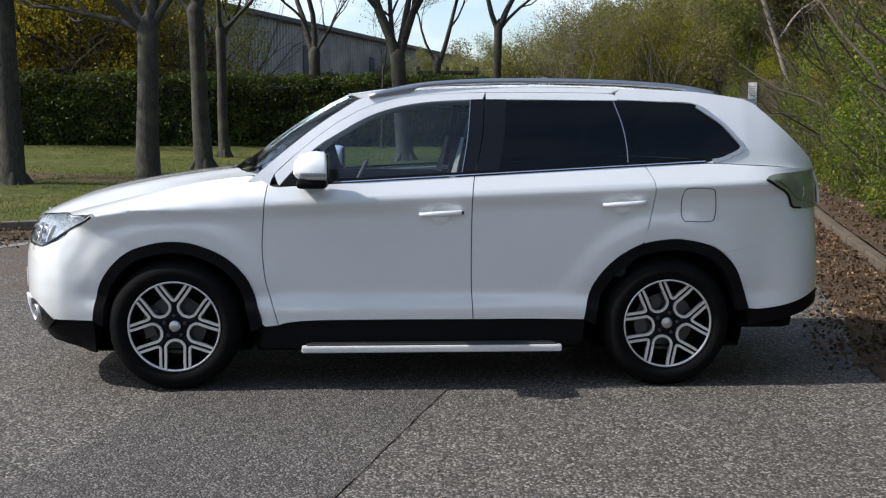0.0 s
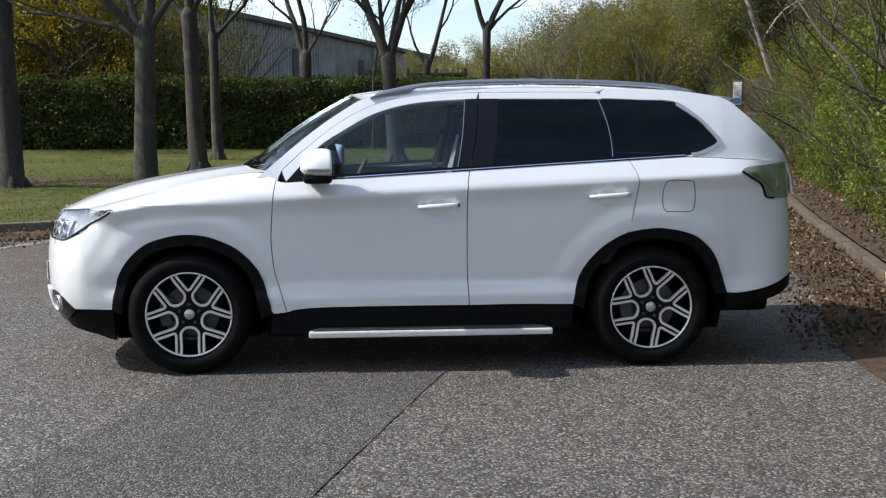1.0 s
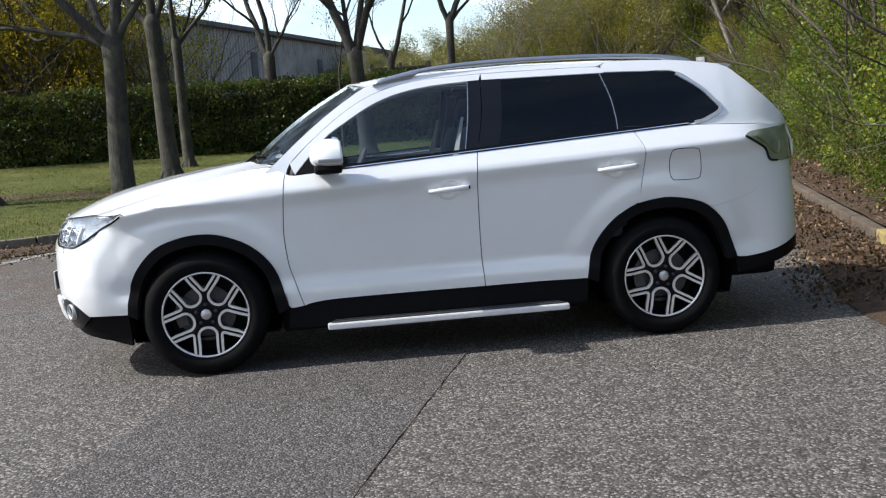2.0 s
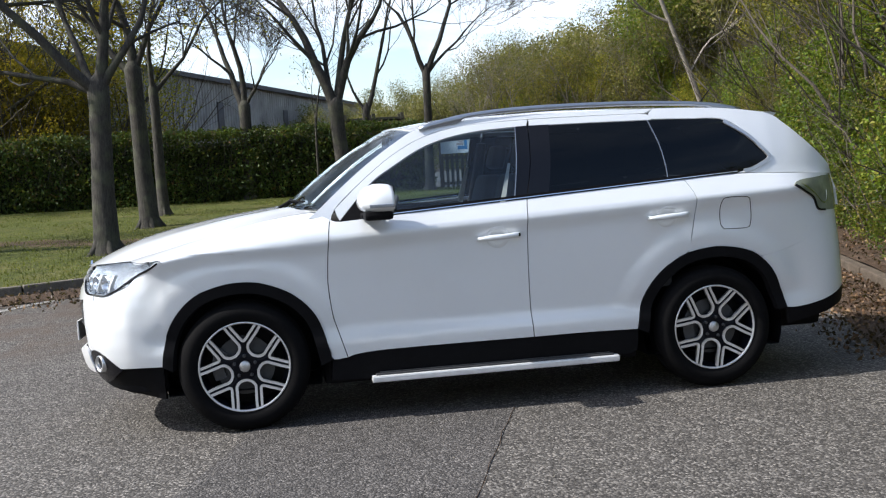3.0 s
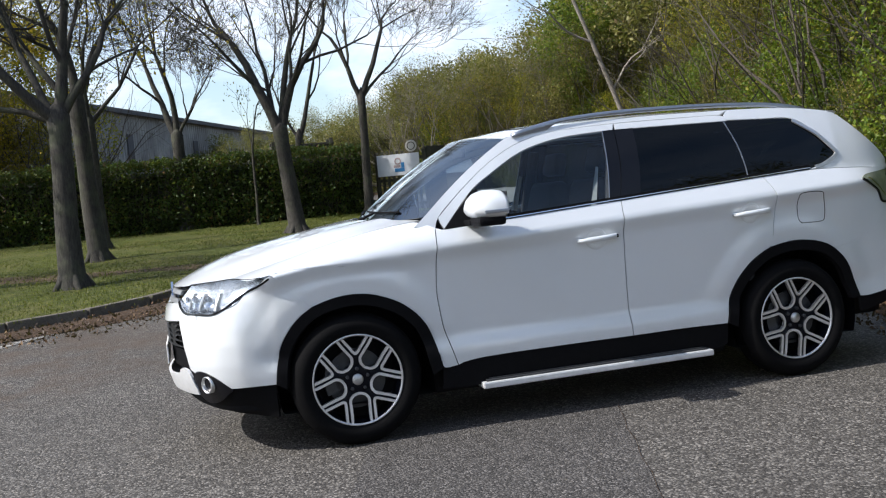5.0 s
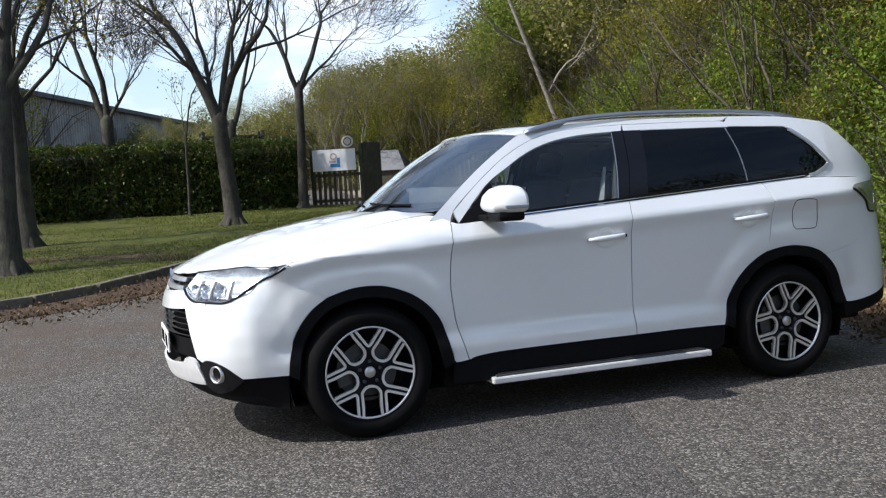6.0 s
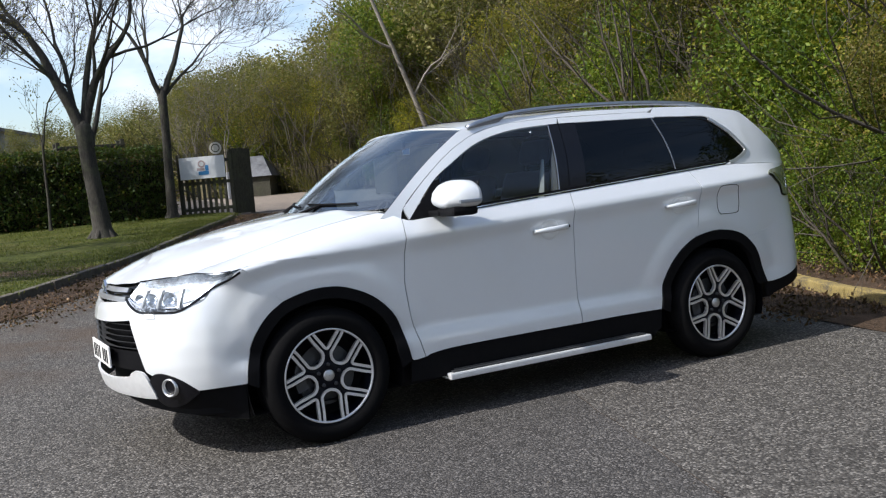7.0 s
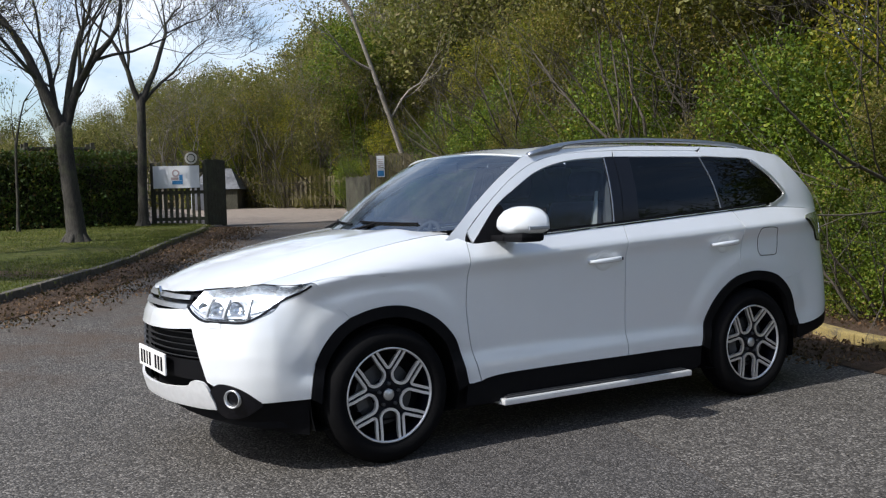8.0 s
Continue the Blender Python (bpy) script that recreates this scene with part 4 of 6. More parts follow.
        part("handle_cup", bm, "paint", d, smooth=True)
    # mirror
    bm = bmesh.new()
    rows = []
    prof = [(0.655, 0.030, 0.0), (0.665, 0.062, 0.0), (0.69, 0.086, 0.0), (0.73, 0.101, 0.0), (0.775, 0.102, 0.0), (0.808, 0.098, 0.0), (0.825, 0.088, 0.0)]
    for x, hh, _ in prof:
        ring = []
        f = (x - 0.655) / 0.17
        hw = 0.075 + 0.055 * min(1, f * 2.2) ** 0.6
        for k in range(24):
            g = 2 * math.pi * k / 24
            cg, sg = math.cos(g), math.sin(g)
            yy = 1.005 + hw * math.copysign(abs(cg) ** 0.78, cg) - 0.02 * (1 - f)
            zz = 1.200 + hh * math.copysign(abs(sg) ** 0.84, sg) * (1.0 if sg > 0 else 0.55) - 0.012
            ring.append(bm.verts.new((x + 0.03 * (yy - 1.0) * 2, s * yy, zz)))
        rows.append(ring)
    for a, b in zip(rows, rows[1:]):
        for k in range(24):
            bm.faces.new((a[k], a[(k + 1) % 24], b[(k + 1) % 24], b[k]))
    bm.faces.new(rows[0][::-1])
    bm.faces.new(rows[-1])
    bmesh.ops.recalc_face_normals(bm, faces=bm.faces)
    mirror = part("door_mirror", bm, "paint", door, "white door mirror with a black base", True)
    bm = bmesh.new()
    ya, yb = sorted((s * 0.905, s * 1.10))
    box(bm, (0.675, ya, 1.100), (0.828, yb, 1.150), 0.022)
    ya, yb = sorted((s * 0.80, s * 0.94))
    box(bm, (0.67, ya, 1.105), (0.76, yb, 1.135), 0.010)
    part("mirror_base", bm, "black", mirror)
    bm = bmesh.new()
    ya, yb = sorted((s * 1.122, s * 1.141))
    box(bm, (0.70, ya, 1.166), (0.83, yb, 1.184), 0.004)
    part("indicator", bm, "rail", mirror, "clear indicator strip")
    bm = bmesh.new()
    ya, yb = sorted((s * 0.90, s * 1.11))
    box(bm, (0.829, ya, 1.14), (0.836, yb, 1.275), 0.003)
    part("mirror_glass", bm, "gloss_black", mirror)
    # roof rail
    line = [(1.04, 0.675, 1.592), (1.16, 0.662, 1.625), (1.32, 0.654, 1.655), (1.55, 0.648, 1.675), (1.85, 0.645, 1.684), (2.25, 0.642, 1.682), (2.6, 0.636, 1.668), (2.82, 0.630, 1.648), (2.98, 0.624, 1.615)]
    pts = cr(line, 44)
    bm = bmesh.new()
    rows = []
    for i, p in enumerate(pts):
        rz = table(p[0], [(1.0, 1.57), (1.3, 1.611), (1.8, 1.634), (2.4, 1.630), (2.9, 1.604), (3.0, 1.59)]) - 0.006
        ends = p[0] < 1.30 or p[0] > 2.78
        low = rz if ends else p[2] - 0.026
        rows.append([bm.verts.new((p[0], s * (p[1] + dy), zz)) for dy, zz in ((0.019, low), (0.021, p[2] - 0.012), (0.012, p[2]), (-0.012, p[2]), (-0.021, p[2] - 0.012), (-0.019, low))])
    for a, b in zip(rows, rows[1:]):
        for k in range(6):
            bm.faces.new((a[k], a[(k + 1) % 6], b[(k + 1) % 6], b[k]))
    bm.faces.new(rows[0])
    bm.faces.new(rows[-1][::-1])
    bmesh.ops.recalc_face_normals(bm, faces=bm.faces)
    part("roof_rail", bm, "rail", car, "satin silver roof rail", True)




# bonnet, windscreen, roof, tail: built across both halves
def across(name, surf, rows, cols, material, label="", flip=False, parent=None, thick=0.012):
    verts, faces = [], []
    for j in range(rows):
        for i in range(cols):
            verts.append(surf(j / (rows - 1), -1 + 2 * i / (cols - 1)))
    for j in range(rows - 1):
        for i in range(cols - 1):
            k = j * cols + i
            faces.append((k, k + 1, k + cols + 1, k + cols))
    n0, flat = len(verts), len(faces)
    rim = [i for i in range(cols)] + [j * cols + cols - 1 for j in range(1, rows)] + [(rows - 1) * cols + i for i in range(cols - 2, -1, -1)] + [j * cols for j in range(rows - 2, 0, -1)]
    for k in rim:
        p = Vector(verts[k])
        d = Vector((min(2.4, max(0.3, p.x)), 0, 0.75)) - p
        verts.append(p + d.normalized() * thick)
    for i in range(len(rim)):
        j = (i + 1) % len(rim)
        faces.append((rim[i], n0 + i, n0 + j, rim[j]))
    faces = outward(verts, faces, flat)
    ob = mesh_ob(name, verts, faces, material, parent or car, label)
    me = ob.data
    me.polygons.foreach_set("use_smooth", [i < flat for i in range(len(faces))])
    bm = bmesh.new()
    bm.from_mesh(me)
    bmesh.ops.split_edges(bm, edges=[e for e in bm.edges if len({f.smooth for f in e.link_faces}) > 1])
    bm.to_mesh(me)
    bm.free()
    return ob


def bonnet_pt(v, w):
    f, r = [(0.0, -0.905), (0.2, -0.888), (0.36, -0.838), (0.48, -0.760), (0.58, -0.675), (0.64, -0.600)], [(0.0, 0.20), (0.3, 0.235), (0.55, 0.33), (0.70, 0.44)]
    y0, y1 = 0.636 * abs(w), 0.732 * abs(w)
    a, b = table(y0, f), table(y1, r)
    x = a + (b - a) * v
    y = math.copysign((bonnet_edge(x) - 0.004) * abs(w), w)
    return (x, y, top_z(x, y) - 0.002 + 0.001)


for s in (-1, 1):
    body_side(s)
across("bonnet", bonnet_pt, 40, 41, "paint", "white bonnet")


SCREEN_EDGE = cr([(0.40, 1.130)] + ROOF_LINE[:6], 60)


def screen_pt(v, w, lift=0.0):
    ax = 0.455 + 0.575 * v
    az = float(np.interp(ax, [q[0] for q in SCREEN_EDGE], [q[1] for q in SCREEN_EDGE]))
    ay = cabin(ax, az)[1] - 0.003
    cx, cz = 0.235 + 0.665 * v, 1.155 + 0.455 * v + 0.035 * math.sin(math.pi * v)
    k = 1 - abs(w) ** 2.2
    return (ax + (cx - ax) * k, ay * w, az + (cz - az) * k + lift)


across("windscreen", lambda v, w: screen_pt(v, w), 20, 25, "screen", "clear windscreen", thick=0.003).visible_shadow = False
across("cowl", lambda v, w: (0.10 + (screen_pt(0.04, w)[0] - 0.10) * (0.35 + 0.65 * v), screen_pt(0, w)[1] * 0.90, 1.118 + 0.022 * v + (screen_pt(0, w)[2] - 1.155)), 4, 21, "black", "black plastic scuttle")


def roof_pt(v, w):
    x0 = 0.90 + (1.0 - 0.90) * abs(w) ** 2.2
    x = x0 + (3.12 - x0) * v
    zc = table(x, [(0.90, 1.610), (1.1, 1.640), (1.4, 1.664), (1.9, 1.676), (2.4, 1.668), (2.8, 1.645), (3.12, 1.613)])
    ze = table(x, [(1.0, 1.572), (1.03, 1.578), (1.3, 1.613), (1.8, 1.632), (2.42, 1.630), (2.66, 1.624), (2.9, 1.607), (3.12, 1.576)])
    ye = cabin(x, ze)[1]
    return (x, ye * w, ze + (zc - ze) * (1 - abs(w) ** 2.4))


across("roof", roof_pt, 44, 27, "paint", "white roof")
across("sunroof", lambda v, w: (lambda p: (p[0], p[1], p[2] + 0.004))(roof_pt(0.10 + 0.36 * v, 0.66 * w)), 10, 9, "gloss_black", "dark glass sunroof")


def tail_pt(v, w):
    """Tailgate: from the spoiler down to the bumper."""
    z = 1.56 - 0.56 * v
    xs = table(z, [(1.0, 3.60), (1.1, 3.59), (1.19, 3.56), (1.347, 3.395), (1.515, 3.205), (1.57, 3.12)])
    xc = table(z, [(1.0, 3.66), (1.1, 3.66), (1.19, 3.62), (1.347, 3.46), (1.515, 3.28), (1.57, 3.22)])
    ye = cabin(xs, z)[1] if z > 1.19 else side(ux(3.60), z)[1]
    k = 1 - abs(w) ** 2.6
    return (xs + (xc - xs) * k, ye * w, z)


tailgate = across("tailgate", tail_pt, 24, 21, "paint", "white tailgate")
across("rear_window", lambda v, w: (lambda p: (p[0] + 0.006, p[1], p[2] + 0.004))(tail_pt(0.08 + 0.54 * v, 0.86 * w)), 10, 13, "privacy", "dark rear window", parent=tailgate)
across("spoiler", lambda v, w: (lambda a: (a[0] + (3.12 - a[0]) * 0 + 0.0, a[1], a[2]))((3.10 + (0.15 - 0.05 * abs(w) ** 3) * v, cabin(3.10, 1.577)[1] * (1 - 0.06 * v) * w, table(v, [(0, 1.606), (0.5, 1.606), (1, 1.596)]) - 0.026 * abs(w) ** 2.4)), 10, 17, "paint", "white tail spoiler", thick=0.035)

# upper grille: two silver bars with a plain emblem, lower grille with slats, plate
grille = across("grille", lambda v, w: (lambda p: (p[0] + 0.03, p[1] * math.copysign(1, w) if w else 0.0, p[2]))(side(uf(0.40 * abs(w)), 0.815 + 0.085 * v)), 5, 21, "gloss_black", "dark grille with silver bars")
for z0, z1 in ((0.824, 0.846), (0.868, 0.890)):
    across("bar", lambda v, w, z0=z0, z1=z1: (lambda p: (p[0], math.copysign(p[1], w), p[2]))(push(side, 0.004)(uf(0.385 * abs(w) + 0.004), z0 + (z1 - z0) * v)), 4, 25, "silver", "silver grille bar", parent=grille, thick=0.02)
bm = bmesh.new()
for k in range(3):
    a = radians(90 + 120 * k)
    c = Vector((side(uf(0.0), 0.858)[0] - 0.006, 0.033 * math.cos(a), 0.858 + 0.033 * math.sin(a)))
    u, w2 = Vector((0.02, math.cos(a), math.sin(a))), Vector((0, -math.sin(a), math.cos(a)))
    vs = [bm.verts.new(c + u * p + w2 * q + Vector((d, 0, 0))) for d in (0, 0.012) for p, q in ((0.032, 0), (0, 0.018), (-0.032, 0), (0, -0.018))]
    bm.faces.new(vs[:4])
    for i in range(4):
        bm.faces.new((vs[i], vs[(i + 1) % 4], vs[4 + (i + 1) % 4], vs[4 + i]))
part("emblem", bm, "chrome", grille, "plain silver emblem")

lower = across("lower_grille", lambda v, w: (lambda p: (p[0] + 0.07, math.copysign(p[1], w), p[2]))(side(uf((0.575 - 0.105 * v) * abs(w)), 0.385 + 0.36 * v)), 6, 21, "black", "black lower grille with slats")
for k in range(5):
    z = 0.705 - 0.030 * k
    across("slat", lambda v, w, z=z: (lambda p: (p[0] + 0.012 + 0.025 * v, math.copysign(p[1], w), p[2] - 0.010 * v + 0.006))(side(uf((0.455 + 0.30 * (0.735 - z)) * abs(w)), z)), 3, 21, "steel", parent=lower, thick=0.012)
across("lower_panel", lambda v, w: (lambda p: (p[0] + 0.03, math.copysign(p[1], w), p[2]))(side(uf((0.557 - 0.035 * v) * abs(w)), 0.475 + 0.10 * v)), 4, 21, "black", parent=lower)
plate = part("number_plate", box(bmesh.new(), (-0.972, -0.26, 0.480), (-0.962, 0.26, 0.592), 0.003), "plate", car, "white number plate")
for k, w in enumerate((0.05, 0.05, 0.035, 0.05, 0, 0.05, 0.05, 0.05)):
    if w:
        y = 0.20 - 0.057 * k
        part("character_bar", box(bmesh.new(), (-0.9735, y - w * 0.36, 0.498), (-0.970, y + w * 0.36, 0.570)), "black", plate)

def core(u, z):
    q, n = plan(u)
    q = q + n * 0.085
    return np.array([q[0], q[1], z])


for s in (-1, 1):
    panel("bumper_core", core, [(-0.43, 0.24), (-0.9, 0.26), (uf(0.0), 0.32)], [(-0.43, 0.80), (-0.9, 0.80), (uf(0.0), 0.80)], [(-0.43, 0.24), (-0.43, 0.80)], [(uf(0.0), 0.32), (uf(0.0), 0.80)], 24, 4, "black", car, s)

# dark inner shell, so that joints and wheel wells are closed
bm = bmesh.new()
for y0, y1 in ((-0.83, -0.80), (0.80, 0.83)):
    box(bm, (0.50, y0, 0.26), (2.18, y1, 1.06))
box(bm, (-0.62, -0.60, 0.24), (0.42, 0.60, 0.86), 0.05)
box(bm, (-0.80, -0.48, 0.30), (-0.30, 0.48, 0.36), 0.02)
box(bm, (-0.58, -0.72, 0.27), (-0.42, 0.72, 0.36), 0.02)
box(bm, (0.42, -0.80, 0.20), (2.22, 0.80, 0.36), 0.03)
box(bm, (2.2, -0.58, 0.26), (3.50, 0.58, 0.70), 0.05)
box(bm, (2.45, -0.80, 0.84), (3.28, -0.77, 1.12))
box(bm, (2.45, 0.77, 0.84), (3.28, 0.80, 1.12))
box(bm, (3.12, -0.74, 0.40), (3.40, 0.74, 0.72))
part("underbody", bm, "black", car, "dark underbody")
for cx in (0.0, 2.67):
    for s in (-1, 1):
        bm = bmesh.new()
        m = Matrix.Translation((cx, 0, 0.352))
        prof = [(0.425, s * 0.84), (0.425, s * 0.56), (0.05, s * 0.56)]
        lathe(bm, prof, 40, m)
        for v in bm.verts:
            if v.co.z < 0.22:
                v.co.z = 0.22
        part("wheel_well", bm, "black", car)


# wheels
def spoke_shapes():
    """Outlines, on a rim of radius 1, of a petal opening and of the wedge between two petals."""
    u = [(radians(-12.5), 0.97), (radians(-15), 0.78), (radians(-20), 0.60), (radians(-25), 0.47), (radians(-19), 0.355), (0.0, 0.305), (radians(19), 0.355), (radians(25), 0.47), (radians(20), 0.60), (radians(15), 0.78), (radians(12.5), 0.97)]
    w = [(radians(-17), 0.955), (radians(-13), 0.80), (radians(-7), 0.645), (radians(-3), 0.585), (0, 0.57), (radians(3), 0.585), (radians(7), 0.645), (radians(13), 0.80), (radians(17), 0.955)]
    return u, w


def wheel(turn, name="wheel"):
    """A wheel about the origin, its outer face towards -y."""
    wh = empty(name, "", "")
    R = 0.245
    prof = [(0.238, 0.085), (0.252, 0.095), (0.29, 0.105), (0.325, 0.098), (0.343, 0.075), (0.3505, 0.05), (0.352, 0.0), (0.3505, -0.05), (0.343, -0.075), (0.325, -0.099), (0.300, -0.108), (0.285, -0.109), (0.262, -0.103), (0.250, -0.094), (0.242, -0.088)]
    tyre = bmesh.new()
    lathe(tyre, prof, 72)
    part("tyre", tyre, "rubber", wh, "black tyre", True)
    groove = bmesh.new()
    for a in (-0.045, -0.015, 0.015, 0.045):
        lathe(groove, [(0.3522, a - 0.004), (0.3465, a - 0.004), (0.3465, a + 0.004), (0.3522, a + 0.004)], 72)
    part("tread_groove", groove, "black", wh)
    rim = part("rim", lathe(bmesh.new(), [(0.247, -0.086), (0.243, -0.093), (0.236, -0.092), (0.2335, -0.082)], 72), "alloy", wh, "machined alloy rim with dark spokes", True)
    part("barrel", lathe(bmesh.new(), [(0.2335, -0.082), (0.222, -0.05), (0.215, 0.0), (0.222, 0.08)], 60), "dark_alloy", rim, smooth=True)
    part("brake_disc", lathe(bmesh.new(), [(0.16, -0.012), (0.16, -0.022), (0.085, -0.022), (0.085, -0.04), (0.001, -0.04)], 48), "steel", wh, smooth=False)
    back = bmesh.new()
    lathe(back, [(0.225, 0.01), (0.001, 0.01)], 40)
    part("backing", back, "black", wh)
    u, w = spoke_shapes()

    def at(a, r, y):
        return Vector((R * r * math.cos(a), y, R * r * math.sin(a)))

    def face(r):
        return -0.070 - 0.018 * r

    for k in range(5):
        a0 = radians(270 + 72 * k) + turn
        a1 = a0 + radians(36)
        # dark arms between petal and wedge
        arm = bmesh.new()
        for sg in (-1, 1):
            inner = cr([(a1 - sg * radians(36) + sg * t, r) for t, r in [(x[0], x[1]) for x in u if x[0] >= 0][::-1]][:6], 14)
            outer = cr([(a1 - sg * x[0], x[1]) for x in w if x[0] >= 0][::-1] + [(a1, 0.45), (a1, 0.30)], 14)
            rows = []
            for p, q in zip(inner, outer):
                rows.append([arm.verts.new(at(p[0], p[1], face(p[1]) + 0.004)), arm.verts.new(at((p[0] + q[0]) / 2, (p[1] + q[1]) / 2, face(p[1]) + 0.009)), arm.verts.new(at(q[0], q[1], face(q[1]) + 0.004)),
                             arm.verts.new(at(q[0], q[1], -0.035)), arm.verts.new(at(p[0], p[1], -0.035))])
            for x, y in zip(rows, rows[1:]):
                for i in range(5):
                    arm.faces.new((x[i], x[(i + 1) % 5], y[(i + 1) % 5], y[i]))
        bmesh.ops.recalc_face_normals(arm, faces=arm.faces)
        part("spoke", arm, "dark_alloy", rim)
        for shape, base in ((u, a0), (w, a1)):
            pts = cr([(base + t, r) for t, r in shape], 40)
            P = [at(p[0], p[1], face(p[1])) for p in pts]
            rb = bmesh.new()
            rows = []
            for i, p in enumerate(P):
                d = (P[min(i + 1, len(P) - 1)] - P[max(i - 1, 0)]).normalized()
                n = d.cross(Vector((0, 1, 0))).normalized() * 0.0070
                rows.append([rb.verts.new(p + n), rb.verts.new(p - n), rb.verts.new(p - n + Vector((0, 0.02, 0))), rb.verts.new(p + n + Vector((0, 0.02, 0)))])
            for x, y in zip(rows, rows[1:]):
                for i in range(4):
                    rb.faces.new((x[i], x[(i + 1) % 4], y[(i + 1) % 4], y[i]))
            bmesh.ops.recalc_face_normals(rb, faces=rb.faces)
            part("spoke_edge", rb, "alloy", rim)
        nut = at(a1, 0.235, -0.074)
        nb = bmesh.new()
        lathe(nb, [(0.0095, 0.01), (0.0095, -0.008), (0.006, -0.011), (0.001, -0.011)], 8, Matrix.Translation(nut))
        part("wheel_nut", nb, "steel", rim)
    part("hub", lathe(bmesh.new(), [(0.085, -0.04), (0.082, -0.066), (0.05, -0.070), (0.03, -0.068)], 36), "dark_alloy", rim, smooth=True)
    part("centre_cap", lathe(bmesh.new(), [(0.030, -0.06), (0.030, -0.076), (0.025, -0.080), (0.001, -0.081)], 32), "silver", rim, "silver centre cap", True)
    cal = bmesh.new()
    for i in range(7):
        a = radians(150 + 8 * i)
        box(cal, (-0.022, -0.045, 0.11), (0.022, 0.0, 0.175), 0.006, Matrix.Rotation(-a + math.pi / 2, 4, "Y"))
    part("brake_caliper", cal, "steel", wh)
    return wh


front = wheel(0.0)
rearw = wheel(radians(-11))
for base, x in ((front, 0.0), (rearw, 2.67)):
    other = copy_thing(base, Matrix.Translation((x, 0.775, 0.352)) @ Matrix.Rotation(math.pi, 4, "Z"))
    base.matrix_basis = Matrix.Translation((x, -0.775, 0.352))
    for w_ in (base, other):
        w_.parent = car
        w_["label"] = "black tyre on a two-tone alloy wheel"
for base in (front, rearw):
    base.name = "wheel"


# cabin
def seat(x, y, back=0.62, head=True):
    st = empty("seat", "", "")
    st.parent = car
    bm = bmesh.new()
    box(bm, (x - 0.28, y - 0.25, 0.62), (x + 0.24, y + 0.25, 0.78), 0.06)
    part("cushion", bm, "seat", st, smooth=True)
    bm = bmesh.new()
    box(bm, (-0.07, y - 0.25, 0.0), (0.07, y + 0.25, back), 0.06, Matrix.Translation((x + 0.22, 0, 0.72)) @ Matrix.Rotation(radians(16), 4, "Y"))
    part("backrest", bm, "seat", st, smooth=True)
    bm = bmesh.new()
    box(bm, (-0.045, y - 0.13, back + 0.04), (0.045, y + 0.13, back + 0.20), 0.04, Matrix.Translation((x + 0.22, 0, 0.72)) @ Matrix.Rotation(radians(16), 4, "Y"))
    part("headrest", bm, "seat", st, smooth=True)


for x, y in ((1.28, -0.37), (1.28, 0.37), (2.12, -0.38), (2.12, 0.38)):
    seat(x, y, 0.60 if x < 2 else 0.55)
bm = bmesh.new()
box(bm, (0.30, -0.76, 0.66), (0.78, 0.76, 1.04), 0.07)
box(bm, (0.48, 0.16, 1.0), (0.74, 0.60, 1.10), 0.04)
part("dashboard", bm, "cabin", car, "dark moulded dashboard", True)
bm = bmesh.new()
wm = Matrix.Translation((0.92, 0.37, 1.02)) @ Matrix.Rotation(radians(-64), 4, "Y")
ring = [(wm @ Vector((0.185 * math.cos(2 * math.pi * k / 36), 0.185 * math.sin(2 * math.pi * k / 36), 0))) for k in range(37)]
tube(bm, ring, 0.015, 8, False)
for k in range(3):
    a = radians(90 + 90 * k)
    tube(bm, [wm @ Vector((0, 0, -0.02)), wm @ Vector((0.18 * math.cos(a + 1.57), 0.18 * math.sin(a + 1.57), 0))], 0.016, 6)
part("steering_wheel", bm, "seat", car, "dark steering wheel", True)
bm = bmesh.new()
lathe(bm, [(0.001, 0.03), (0.06, 0.03), (0.065, -0.02), (0.001, -0.03)], 20, Matrix.Translation((0.90, 0.37, 1.01)) @ Matrix.Rotation(radians(64), 4, "Y") @ Matrix.Rotation(radians(90), 4, "X"))
part("steering_boss", bm, "silver", car, smooth=True)
for s in (-1, 1):
    bm = bmesh.new()
    box(bm, (0.55, min(s * 0.76, s * 0.80), 0.60), (2.45, max(s * 0.76, s * 0.80), 1.13), 0.01)
    part("door_lining", bm, "cabin", car)
    bm = bmesh.new()
    tube(bm, [(1.60, s * 0.735, 1.10), (1.63, s * 0.69, 1.32), (1.66, s * 0.655, 1.52)], [0.05, 0.04, 0.035], 8)
    part("pillar_lining", bm, "cabin", car)
    bm = bmesh.new()
    for a, b in (((1.49, s * 0.70, 1.12), (1.55, s * 0.665, 1.36)),):
        tube(bm, [a, b], [0.022, 0.010], 4)
    part("seat_belt", bm, "beige", car, "pale seat belt")
bm = bmesh.new()
box(bm, (0.45, -0.76, 0.60), (2.5, 0.76, 0.62))
box(bm, (2.46, -0.72, 0.62), (2.50, 0.72, 1.16))
part("cabin_floor", bm, "cabin", car)
bm = bmesh.new()
box(bm, (0.90, -0.11, 1.50), (0.925, 0.11, 1.56), 0.01)
part("interior_mirror", bm, "cabin", car)
across("headlining", lambda v, w: (lambda p: (p[0], p[1] * 0.96, p[2] - 0.03))(roof_pt(0.03 + 0.94 * v, w)), 12, 9, "beige", thick=0.004)
